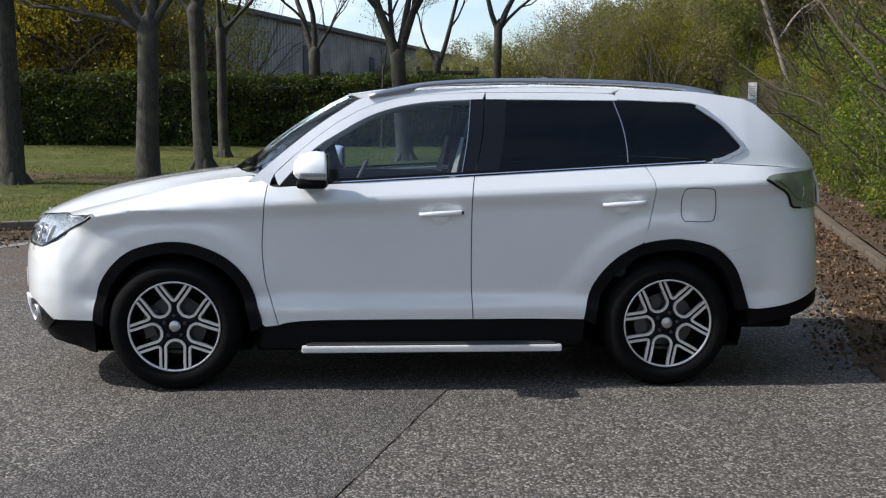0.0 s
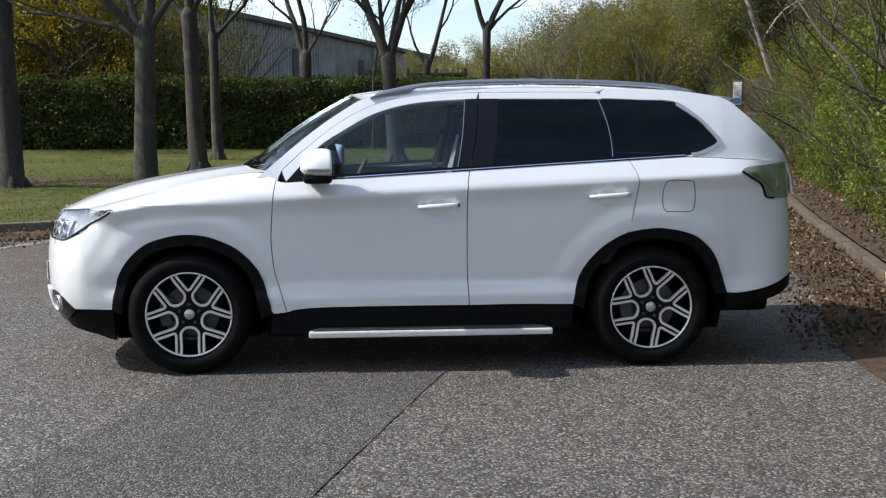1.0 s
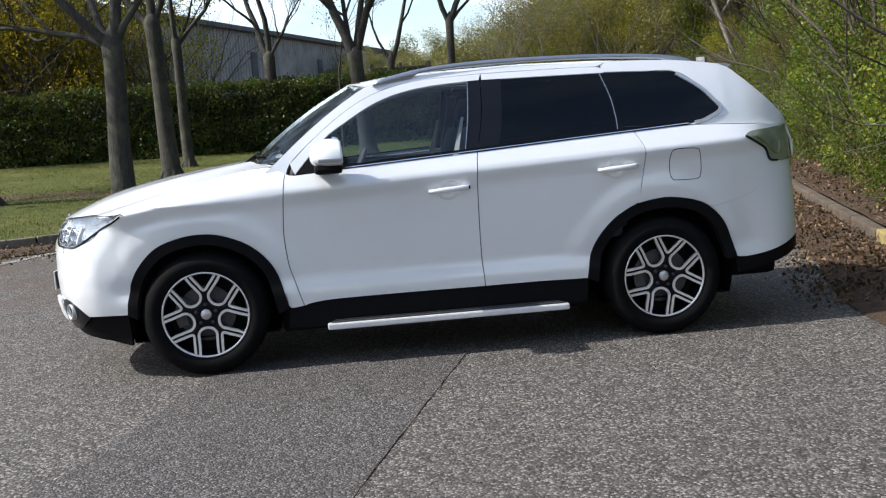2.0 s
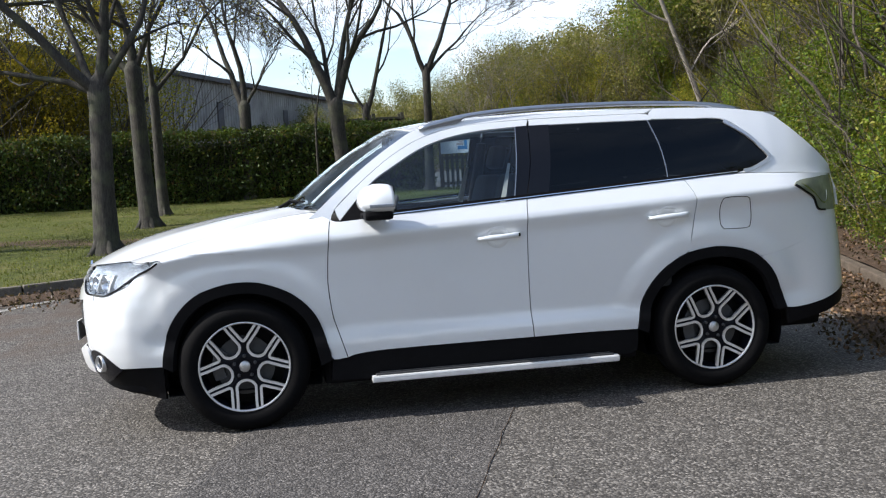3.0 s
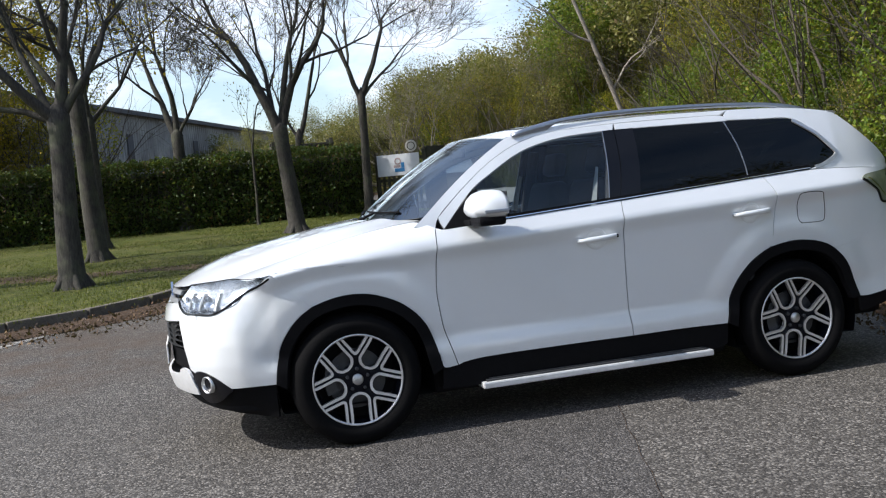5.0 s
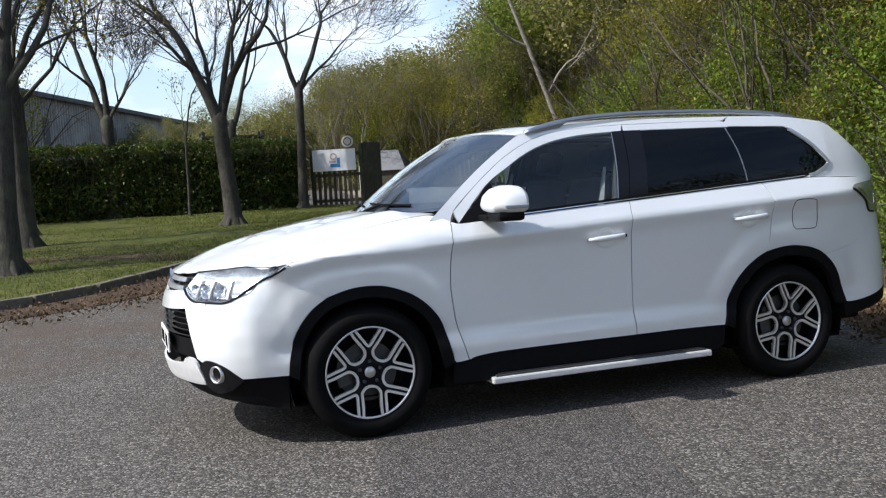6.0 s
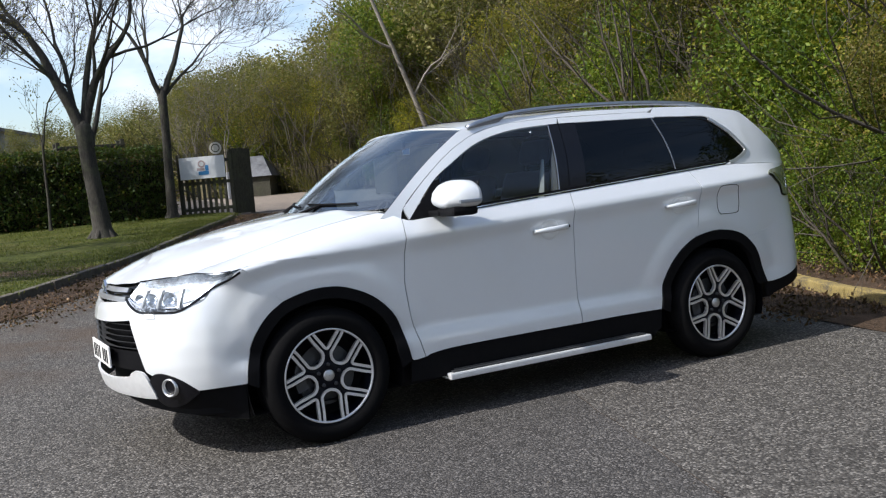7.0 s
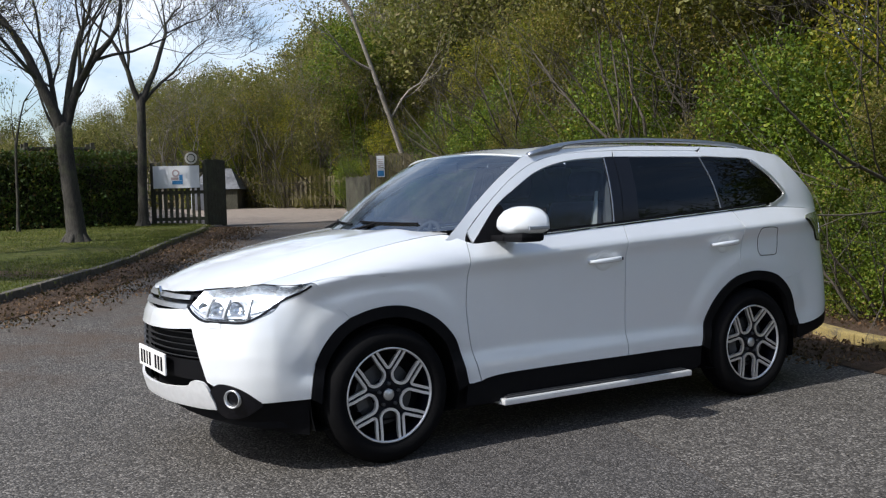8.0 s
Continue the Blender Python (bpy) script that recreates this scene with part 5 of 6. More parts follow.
# wipers and aerial
for y0, y1 in ((0.10, 0.62), (-0.52, 0.02)):
    bm = bmesh.new()
    a, b = (y0 / 0.75, y1 / 0.75)
    line = [screen_pt(0.07 + 0.03 * k / 8, a + (b - a) * k / 8, 0.010) for k in range(9)]
    tube(bm, line, 0.006, 6)
    p = screen_pt(0.0, b, 0.0)
    tube(bm, [(p[0] - 0.02, p[1], p[2] + 0.005), line[5]], [0.012, 0.007], 6)
    part("wiper", bm, "black", car, "black wiper")
bm = bmesh.new()
tube(bm, [(2.95, 0.0, 1.61), (2.965, 0.0, 1.64), (3.09, 0.0, 1.79)], [0.012, 0.006, 0.003], 8)
part("aerial", bm, "black", car, "short black roof aerial")


# ---- ground, lawn, kerbs ----
def ground_z(y):
    if y <= 0:
        return 0.0
    if y < 1:
        return 0.02 * y * y
    if y < 32:
        return 0.04 * (y - 0.5)
    return 1.26 + 0.015 * (y - 32)


def sheet(name, xs, ys, zf, material, label, category, smooth=True):
    verts = [(x, y, zf(x, y)) for y in ys for x in xs]
    n = len(xs)
    faces = [(j * n + i, j * n + i + 1, (j + 1) * n + i + 1, (j + 1) * n + i) for j in range(len(ys) - 1) for i in range(n - 1)]
    return tagged(mesh_ob(name, verts, faces, material, smooth=smooth), label, category, kind="structure")


near_y = [-6 + 0.5 * k for k in range(77)]
sheet("ground", [-600, -200, -60, -30, -15, -8, -4, 0, 4, 8, 15, 30, 60, 200, 600], [-600, -150, -40, -15] + near_y + [36, 45, 60, 90, 150, 300, 700],
      lambda x, y: ground_z(y), "road", "worn grey asphalt road and yard", "ground")


def ribbon(name, left, right, lift, material, label, category, n=60, rows=2, kind="structure", crown=0.0):
    """A strip of ground between two lines in plan."""
    A, B = cr(left, n), cr(right, n)
    verts, faces = [], []
    for a, b in zip(A, B):
        for k in range(rows):
            t = k / (rows - 1)
            p = a + (b - a) * t
            verts.append((p[0], p[1], ground_z(p[1]) + lift + crown * math.sin(math.pi * t) + (0.012 * noise.noise((p[0] * 2, p[1] * 2, 0)) if crown else 0)))
    for i in range(n - 1):
        for k in range(rows - 1):
            faces.append((i * rows + k, i * rows + k + 1, (i + 1) * rows + k + 1, (i + 1) * rows + k))
    return tagged(mesh_ob(name, verts, faces, material, smooth=True), label, category, kind=kind)


verts, faces = [], []
hx = [-60 + 4 * k for k in range(40)]
hy = [36 + 4 * k for k in range(28)]
for y in hy:
    for x in hx:
        t = smooth_step(0, 60, y - 36)
        verts.append((x, y, ground_z(y) - 0.3 + t * (1.5 + 7.0 * smooth_step(-5, 60, x)) + t * 0.5 * noise.noise((x * 0.1, y * 0.1, 0))))
for j in range(len(hy) - 1):
    for i in range(len(hx) - 1):
        k = j * len(hx) + i
        faces.append((k, k + 1, k + len(hx) + 1, k + len(hx)))
tagged(mesh_ob("hill", verts, faces, "soil", smooth=True), "wooded rise beyond the yard", "hill", kind="structure")

# a trench repair with straight edges and tarred joints
PATCH_A, PATCH_B = [(1.47, -0.85), (1.16, -1.75), (0.62, -3.35), (-0.6, -7.0)], [(0.12, -0.5), (-0.10, -1.30), (-0.52, -2.70), (-1.8, -7.0)]
ribbon("road_patch", PATCH_B, PATCH_A, 0.004, "patch", "darker asphalt trench repair in the road", "road patch")
for ln, w in ((PATCH_A, 0.0013),):
    ln = [(q[0] + 0.018 * noise.noise((q[1] * 4, 0, 9)), q[1]) for q in cr(ln, 60)]
    ribbon("road_joint", [(p[0] - w * (0.5 + (p[1] * 7) % 1), p[1]) for p in ln], [(p[0] + w, p[1]) for p in ln], 0.006, "soil", "dark open joint in the asphalt", "road joint")
ribbon("yard", [(5.8, 21.2), (7.0, 24), (7.6, 28), (8.2, 34)], [(11.2, 21.0), (12.2, 24), (14.5, 27), (18, 30)], 0.006, "yard", "pale dusty yard surface behind the gate", "yard", rows=6)
# worn white line at the junction mouth
LINE = [(-4.3, 2.5), (-3.17, 3.97), (-2.29, 5.09), (-1.55, 6.0)]
ribbon("road_marking", [(p[0] - 0.05, p[1] + 0.04) for p in LINE], [(p[0] + 0.05, p[1] - 0.04) for p in LINE], 0.005, "white_line", "worn white road line", "road marking")

KERB_L = [(-40, 4.4), (-14, 4.6), (-8, 4.8), (-5, 5.15), (-3.59, 5.50), (-2.4, 5.90), (-1.5, 6.55), (-0.54, 7.92), (0.43, 9.48), (1.64, 11.6), (3.29, 15.1), (5.0, 18.5), (5.7, 20.4)]
KERB_R = [(4.05, -9.0), (4.30, -4.0), (4.62, -1.2), (4.95, -0.08), (5.28, 0.75), (5.82, 2.65), (6.76, 6.06), (8.0, 10.0), (10.0, 16.0), (11.5, 20.8)]
lawn_back = [(-40, 22.5), (-14, 22.4), (-10, 22.3), (-8, 22.2), (-6, 22.1), (-5, 22.0), (-4, 22.0), (-2.5, 21.9), (-1, 21.8), (0.6, 21.8), (2.4, 21.7), (4.4, 21.6), (5.0, 21.4)]


def lawn_z(y):
    return ground_z(y) + 0.095


A, B = cr(KERB_L, 150), cr(lawn_back, 150)
verts, faces, R = [], [], 24
for a, b in zip(A, B):
    for k in range(R):
        p = a + (b - a) * (k / (R - 1)) ** 1.3
        verts.append((p[0], p[1], lawn_z(p[1]) + (0.05 * noise.noise((p[0] * 0.5, p[1] * 0.5, 1)) * min(1, k / 4) if k else 0)))
for i in range(149):
    for k in range(R - 1):
        faces.append((i * R + k, (i + 1) * R + k, (i + 1) * R + k + 1, i * R + k + 1))
tagged(mesh_ob("lawn", verts, faces, "lawn", smooth=True), "mown spring lawn with a trodden earth track", "lawn", kind="structure")


def offset(line, d, n=120):
    pts = cr(line, n)
    out = []
    for i, p in enumerate(pts):
        t = pts[min(i + 1, n - 1)] - pts[max(i - 1, 0)]
        t = t / np.linalg.norm(t)
        out.append(p + np.array([-t[1], t[0]]) * d)
    return out


# earth banks and leaf litter
ribbon("verge", offset(KERB_R, -0.10), offset(KERB_R, -1.4), 0.08, "soil", "brown leafy earth under the bushes", "verge", 120, 6, crown=0.05)
back = offset(KERB_R, -1.3)
far = [(p[0] + 26, p[1] + (6 if p[1] > 0 else 0)) for p in back]
verts, faces, R = [], [], 14
for a, b in zip(back, far):
    for k in range(R):
        t = k / (R - 1)
        p = a + (np.array(b) - a) * t
        verts.append((p[0], p[1], ground_z(a[1]) + 0.10 + 5.0 * t ** 1.2 + 0.3 * t * noise.noise((p[0] * 0.4, p[1] * 0.4, 3))))
for i in range(len(back) - 1):
    for k in range(R - 1):
        faces.append((i * R + k, i * R + k + 1, (i + 1) * R + k + 1, (i + 1) * R + k))
tagged(mesh_ob("bank", verts, faces, "soil", smooth=True), "wooded earth bank", "bank", kind="structure")
ribbon("gutter", offset(KERB_L, -0.13)[30:], offset(KERB_L, -0.85)[30:], 0.008, "soil", "dark leaf mould along the kerb", "gutter", 120, 5, crown=0.03)
ribbon("gutter", offset(KERB_R, 0.75)[20:], offset(KERB_R, 0.07)[20:], 0.006, "soil", "brown leaf mould along the kerb", "gutter", 100, 5, crown=0.015)


# ---- leaves, twigs, trees ----
rng = np.random.default_rng(7)


def leaf_mesh(name, centres, size, material, parent=None, label="", up=0.3, stretch=1.7, fold=0.25, smooth=False, long_axis=None):
    """Small folded leaves, each of two triangles, at many places."""
    c = np.asarray(centres, float)
    n = len(c)
    d = rng.normal(size=(n, 3))
    d[:, 2] -= up
    if long_axis is not None:
        d = d * 0.35 + np.array(long_axis)
    d /= np.linalg.norm(d, axis=1, keepdims=True)
    w = np.cross(d, rng.normal(size=(n, 3)))
    w /= np.linalg.norm(w, axis=1, keepdims=True)
    nn = np.cross(d, w)
    s = (size * rng.uniform(0.6, 1.35, n))[:, None]
    v = np.empty((n, 4, 3))
    v[:, 0], v[:, 2] = c, c + d * s * stretch
    mid = c + d * s * stretch * 0.45
    v[:, 1], v[:, 3] = mid + w * s * 0.5 + nn * s * fold, mid - w * s * 0.5 + nn * s * fold
    me = bpy.data.meshes.new(name)
    me.vertices.add(4 * n)
    me.vertices.foreach_set("co", v.ravel())
    me.loops.add(6 * n)
    base = (np.arange(n) * 4)[:, None]
    me.loops.foreach_set("vertex_index", (base + np.array([0, 1, 2, 0, 2, 3])).ravel().astype(np.int32))
    me.polygons.add(2 * n)
    me.polygons.foreach_set("loop_start", (np.arange(2 * n) * 3).astype(np.int32))
    me.update(calc_edges=True)
    me.materials.append(M[material])
    ob = new(name, me)
    if parent:
        ob.parent = parent
    if label:
        ob["label"] = label
    return ob


RING = {n: [(math.cos(2 * math.pi * k / n), math.sin(2 * math.pi * k / n)) for k in range(n)] for n in (3, 4, 5, 6, 7, 8, 10, 14)}


class Limbs:
    """Gathers tapered round limbs into one mesh."""

    def __init__(self, thin=0.0038):
        self.v, self.f = [], []
        self.thin = thin

    def limb(self, pts, radii, sides):
        pts = [tuple(map(float, p)) for p in pts]
        base, v, f, last = None, self.v, self.f, len(pts) - 1
        turns = RING[sides]
        for i, (px, py, pz) in enumerate(pts):
            a, b = pts[i - 1 if i else 0], pts[i + 1 if i < last else last]
            dx, dy, dz = b[0] - a[0], b[1] - a[1], b[2] - a[2]
            q = math.sqrt(dx * dx + dy * dy + dz * dz) or 1.0
            dx, dy, dz = dx / q, dy / q, dz / q
            ux_, uy, uz = dy * 0.05 - dz * 0.95, dz * 0.31 - dx * 0.05, dx * 0.95 - dy * 0.31
            q = math.sqrt(ux_ * ux_ + uy * uy + uz * uz) or 1.0
            ux_, uy, uz = ux_ / q, uy / q, uz / q
            wx, wy, wz = dy * uz - dz * uy, dz * ux_ - dx * uz, dx * uy - dy * ux_
            r = radii[i]
            n = len(v)
            for c, t in turns:
                v.append((px + r * (ux_ * c + wx * t), py + r * (uy * c + wy * t), pz + r * (uz * c + wz * t)))
            if base is not None:
                for k in range(sides):
                    m = (k + 1) % sides
                    f.append((base + k, base + m, n + m, n + k))
            base = n

    def grow(self, p, d, length, r, depth, tips, spread=0.6, droop=0.0, kids=3, bend=0.18):
        p, d = np.asarray(p, float), np.asarray(d, float)
        d /= np.linalg.norm(d)
        n = 4 if depth > 1 else 3
        pts, rad, q, e = [p], [r], p, d
        for i in range(n):
            e = e + rng.normal(size=3) * bend + np.array([0, 0, 0.06 - droop])
            e /= np.linalg.norm(e)
            q = q + e * length / n
            pts.append(q)
            rad.append(r * (1 - 0.48 * (i + 1) / n) if depth else r * (1 - 0.8 * (i + 1) / n))
        self.limb(pts, rad, 7 if r > 0.06 else 5 if r > 0.02 else 3)
        if depth == 0:
            tips.extend(pts[1:])
            return
        for k in range(kids):
            i = n if k == 0 else int(rng.integers(2, n + 1))
            side_ = rng.normal(size=3)
            side_ -= e * side_.dot(e)
            side_ /= np.linalg.norm(side_)
            dd = e + side_ * spread * (0.45 if k == 0 else 1.0) * rng.uniform(0.7, 1.2)
            self.grow(pts[i], dd, length * rng.uniform(0.6, 0.82), max(self.thin, rad[i] * (0.88 if k == 0 else 0.54)), depth - 1, tips, spread, droop, kids, bend)

    def make(self, name, material, parent, label=""):
        return mesh_ob(name, self.v, self.f, material, parent, label, smooth=True)


def around(tips, n, spread):
    t = np.asarray(tips)
    return t[rng.integers(0, len(t), n)] + rng.normal(size=(n, 3)) * spread


def lawn_tree(x, y, r, fork, lean, limbs, label, leaves=900, leaf="leaf_spring", size=0.038, depth=5, length=2.0, base_on=lawn_z, kids=3):
    """A street tree: swollen foot, plain stem, a fork and rising limbs."""
    z = base_on(y) - 0.03
    tree = empty("tree", label, "tree", "trees on the lawn", at=(x, y, z))
    L, tips = Limbs(0.0058), []
    stem = [(0, 0, -0.05), (0, 0, 0.05), (0, 0, 0.22)] + [(lean[0] * t + 0.012 * math.sin(5 * t + x), lean[1] * t, 0.22 + (fork - 0.22) * t) for t in (0.3, 0.6, 0.85, 1.0)]
    stem += [(lean[0] + 0.01, lean[1], fork + 0.10), (lean[0] + 0.02, lean[1], fork + 0.24)]
    L.limb(stem, [r * 1.75, r * 1.5, r * 1.15, r, r * 0.93, r * 0.92, r * 0.98, r * 0.70, r * 0.05], 14)
    top = np.array(stem[-3])
    # root flare
    for k in range(5):
        a = 2 * math.pi * k / 5 + x
        L.limb([(r * 0.7 * math.cos(a), r * 0.7 * math.sin(a), 0.22), (r * 1.5 * math.cos(a), r * 1.5 * math.sin(a), 0.04), (r * 2.3 * math.cos(a), r * 2.3 * math.sin(a), -0.06)], [r * 0.4, r * 0.33, r * 0.1], 6)
    for d, ln, rr in limbs:
        L.grow(top - np.array([0, 0, 0.12]), d, ln, r * rr * 0.85, depth, tips, 0.66, 0.0, kids + 1, 0.12)
    L.make("trunk", "bark", tree)
    if leaves:
        leaf_mesh("crown", around(tips, leaves, 0.10), size, leaf, tree, up=0.2)
    return tree


lawn_tree(-4.98, 10.3, 0.185, 3.4, (0.0, 0.0), [((-0.3, 0.1, 1), 1.8, 0.7), ((0.7, 0, 0.8), 1.9, 0.6), ((-0.5, -0.6, 0.9), 1.7, 0.5)], "grey-barked tree with yellow spring leaves standing on the lawn", 7000, "leaf_yellow")
lawn_tree(-2.47, 9.0, 0.165, 2.5, (0.05, 0.0), [((0.15, 0.0, 1), 1.7, 0.75), ((-0.75, -0.2, 0.75), 2.3, 0.62), ((0.6, 0.1, 0.8), 1.7, 0.5), ((-0.3, 0.7, 0.8), 1.8, 0.5), ((-0.9, 0.25, 0.35), 2.0, 0.4)], "stout grey tree with low spreading limbs on the lawn", 4200, "leaf_yellow", 0.030)
lawn_tree(-2.48, 13.6, 0.165, 3.1, (-0.10, 0.0), [((-0.1, 0, 1), 1.9, 0.75), ((0.55, 0.1, 0.8), 2.0, 0.5), ((-0.55, 0.2, 0.9), 1.9, 0.55)], "grey tree with a bent stem on the lawn", 1300)
lawn_tree(-2.62, 17.0, 0.115, 2.9, (-0.04, 0.0), [((-0.2, 0, 1), 1.8, 0.7), ((0.6, 0, 0.75), 2.2, 0.55)], "slender grey tree on the lawn", 900)
lawn_tree(-0.80, 21.3, 0.17, 2.6, (0.0, 0.0), [((-0.38, 0, 1), 2.2, 0.72), ((0.12, 0.1, 1), 2.3, 0.66), ((0.42, -0.2, 0.55), 1.3, 0.4)], "bare forked tree rising behind the hedge", 700, kids=3)
lawn_tree(1.57, 15.85, 0.175, 2.35, (-0.16, 0.0), [((-0.36, 0.0, 1), 2.3, 0.88), ((0.02, 0.12, 1), 2.2, 0.62), ((0.30, 0.0, 1), 2.2, 0.74), ((-0.1, 0.25, 1.0), 2.0, 0.48)], "smooth grey forked tree on the lawn", 900)
lawn_tree(4.15, 20.7, 0.120, 3.3, (0.06, 0.0), [((-0.28, 0.0, 1), 1.9, 0.8), ((0.30, 0.0, 1), 2.2, 0.9), ((0.75, -0.1, 0.8), 1.8, 0.5)], "dark slender tree beside the gate", 500)
lawn_tree(2.5, 23.3, 0.12, 2.4, (0.2, 0.0), [((0.3, 0.0, 1), 2.4, 0.8), ((-0.5, 0.0, 0.8), 1.6, 0.5)], "thin bare tree behind the hedge", 300, depth=4)
lawn_tree(1.05, 20.35, 0.035, 2.2, (0.05, 0.0), [((0.05, 0.0, 1), 1.5, 0.9), ((-0.4, 0.0, 0.8), 0.9, 0.6)], "thin sapling before the hedge", 150, depth=2)
lawn_tree(-7.9, 22.7, 0.15, 2.5, (0.1, 0.0), [((-0.6, -0.3, 0.5), 2.0, 0.6), ((0.7, -0.3, 0.4), 2.2, 0.6), ((0.1, -0.5, 0.8), 2.0, 0.6), ((0.2, 0.3, 1.0), 2.2, 0.7)], "spreading tree in yellow spring leaf behind the hedge", 11000, "leaf_yellow", 0.055, depth=4)
for x, y, r in ((-9.8, 10.4, 0.18), (-6.9, 23.6, 0.15), (-11.0, 24.0, 0.17), (-4.2, 24.2, 0.12)):
    lawn_tree(x, y, r, 2.6 + 0.1 * (x % 3), (0.1, 0.0), [((-0.3, 0, 1), 2.0, 0.7), ((0.5, 0.1, 0.8), 2.1, 0.55), ((-0.6, 0.3, 0.6), 1.8, 0.45)], "grey tree with yellow-green spring leaves on the lawn", 5500, depth=4)


def shrub(label, w, h, leaves, leaf, size, name="bush", stems=9, group="bushes on the bank", clumps=26, up=0.2):
    """A bush: many stems from the ground, twigs, and leaves in uneven clumps."""
    ob = empty(name, label, "bush", group)
    L, tips = Limbs(), []
    for k in range(stems):
        a, q = rng.uniform(0, 2 * math.pi), rng.uniform(0.05, 0.3) * w
        L.grow((q * math.cos(a), q * math.sin(a), -0.1), (0.5 * math.cos(a), 0.5 * math.sin(a), 1.1), h * 0.42, 0.017 * h / 2, 2, tips, 0.6, 0.0, 3, 0.2)
    L.make("branchwork", "twig", ob)
    cen = []
    for k in range(clumps):
        a, rr, z = rng.uniform(0, 2 * math.pi), w * 0.5 * math.sqrt(rng.uniform(0.1, 1)), rng.uniform(0.03, 1.0)
        rr *= (1 - 0.55 * z ** 2.5)
        cen.append((rr * math.cos(a), rr * math.sin(a), z * h))
    cen = np.array(cen)
    pick = cen[rng.integers(0, clumps, leaves)]
    d = rng.normal(size=(leaves, 3))
    d /= np.linalg.norm(d, axis=1, keepdims=True)
    pts = pick + d * (w * 0.24 * rng.uniform(0.35, 1.0, leaves) ** 0.5)[:, None]
    pts = pts[pts[:, 2] > 0.02]
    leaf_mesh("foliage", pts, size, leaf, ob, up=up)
    return ob


def wood_tree(label, h, leaves, leaf, size, bark="twig", name="tree", kids=3, spread=0.5, lean=(0, 0), droop=0.0, blob=0.35):
    ob = empty(name, label, "tree", "trees of the wood")
    L, tips = Limbs(0.010 if bark == "grey_twig" else 0.005), []
    stem = [(0, 0, -0.2), (lean[0] * 0.1, lean[1] * 0.1, h * 0.18), (lean[0] * 0.25, lean[1] * 0.25, h * 0.36)]
    L.limb(stem, [0.012 * h, 0.010 * h, 0.008 * h], 8)
    for k in range(4):
        a = 2 * math.pi * k / 4 + rng.uniform(0, 1)
        L.grow(stem[-1] if k < 3 else stem[1], (0.55 * math.cos(a) + lean[0] * 0.1, 0.55 * math.sin(a), 1.0), h * 0.27, 0.006 * h, 4, tips, spread, droop, kids, 0.16)
    L.make("trunk", bark, ob)
    leaf_mesh("crown", around(tips, leaves, blob), size, leaf, ob, up=0.2)
    return ob


# ---- hedge ----
def hedge(x0, x1, y, depth, h, n, label):
    hd = empty("hedge", label, "hedge", at=(0, 0, 0))
    m = 60
    verts, faces = [], []
    for i in range(m):
        x = x0 + (x1 - x0) * i / (m - 1)
        g = lawn_z(y) - 0.1
        a = 0.10 * noise.noise((x * 0.8, 0, 5))
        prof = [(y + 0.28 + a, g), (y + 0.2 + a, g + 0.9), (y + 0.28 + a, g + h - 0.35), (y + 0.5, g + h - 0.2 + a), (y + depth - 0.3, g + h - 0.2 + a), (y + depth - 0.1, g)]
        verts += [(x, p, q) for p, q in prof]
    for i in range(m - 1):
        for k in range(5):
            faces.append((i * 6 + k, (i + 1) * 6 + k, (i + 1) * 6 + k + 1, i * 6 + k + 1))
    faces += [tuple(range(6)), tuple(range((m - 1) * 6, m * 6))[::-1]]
    # added solid core, its dark colour stands in for shade behind the leaves
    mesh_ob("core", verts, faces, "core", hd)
    L = Limbs()
    for k in range(420):
        x = rng.uniform(x0, x1)
        z = lawn_z(y) + rng.uniform(0, 0.3)
        L.limb([(x, y + 0.25, z), (x + rng.normal() * 0.15, y + 0.12 + rng.normal() * 0.05, z + 0.7), (x + rng.normal() * 0.3, y + 0.05 + rng.normal() * 0.08, z + rng.uniform(1.0, 2.0))], [0.012, 0.009, 0.004], 3)
    L.make("branchwork", "twig", hd)
    t = rng.uniform(0, 1, n)
    x = rng.uniform(x0, x1, n)
    lump = np.array([noise.noise((a * 1.1, b * 9, 2)) for a, b in zip(x, t)])
    front = t < 0.74
    z = np.where(front, t / 0.74 * h, h) + rng.normal(size=n) * 0.05 + np.where(front, 0, lump * 0.16)
    yy = np.where(front, y + 0.12 - 0.16 * lump + rng.normal(size=n) * 0.09, y + 0.1 + (t - 0.74) / 0.26 * (depth - 0.3))
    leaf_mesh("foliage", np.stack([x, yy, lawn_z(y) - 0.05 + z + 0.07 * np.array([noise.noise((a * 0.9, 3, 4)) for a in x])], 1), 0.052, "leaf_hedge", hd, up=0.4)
    return hd


hedge(-26.0, 4.35, 21.0, 1.4, 1.95, 95000, "tall clipped dark green hedge behind the lawn")

# ---- bushes along the right-hand kerb ----
protos = [shrub("dense bright green bush on the bank", 1.9, 2.4, 13000, "leaf_bush", 0.034),
          shrub("olive green twiggy bush on the bank", 2.0, 2.9, 13000, "leaf_olive", 0.025, stems=14),
          shrub("leafy green bush on the bank", 2.2, 3.2, 12000, "leaf_bush", 0.038),
          shrub("tall budding shrub with yellow-green leaves", 2.4, 4.6, 11000, "leaf_spring", 0.037, stems=14, clumps=40),
          shrub("tall olive shrub with thin grey stems", 2.6, 5.2, 12000, "leaf_olive", 0.035, stems=16, clumps=44)]
protos.append(shrub("spreading undergrowth tree in yellow spring leaf", 3.2, 5.2, 9000, "leaf_yellow", 0.052, name="tree", stems=10, group="trees of the wood", clumps=30))
placed = [False] * len(protos)


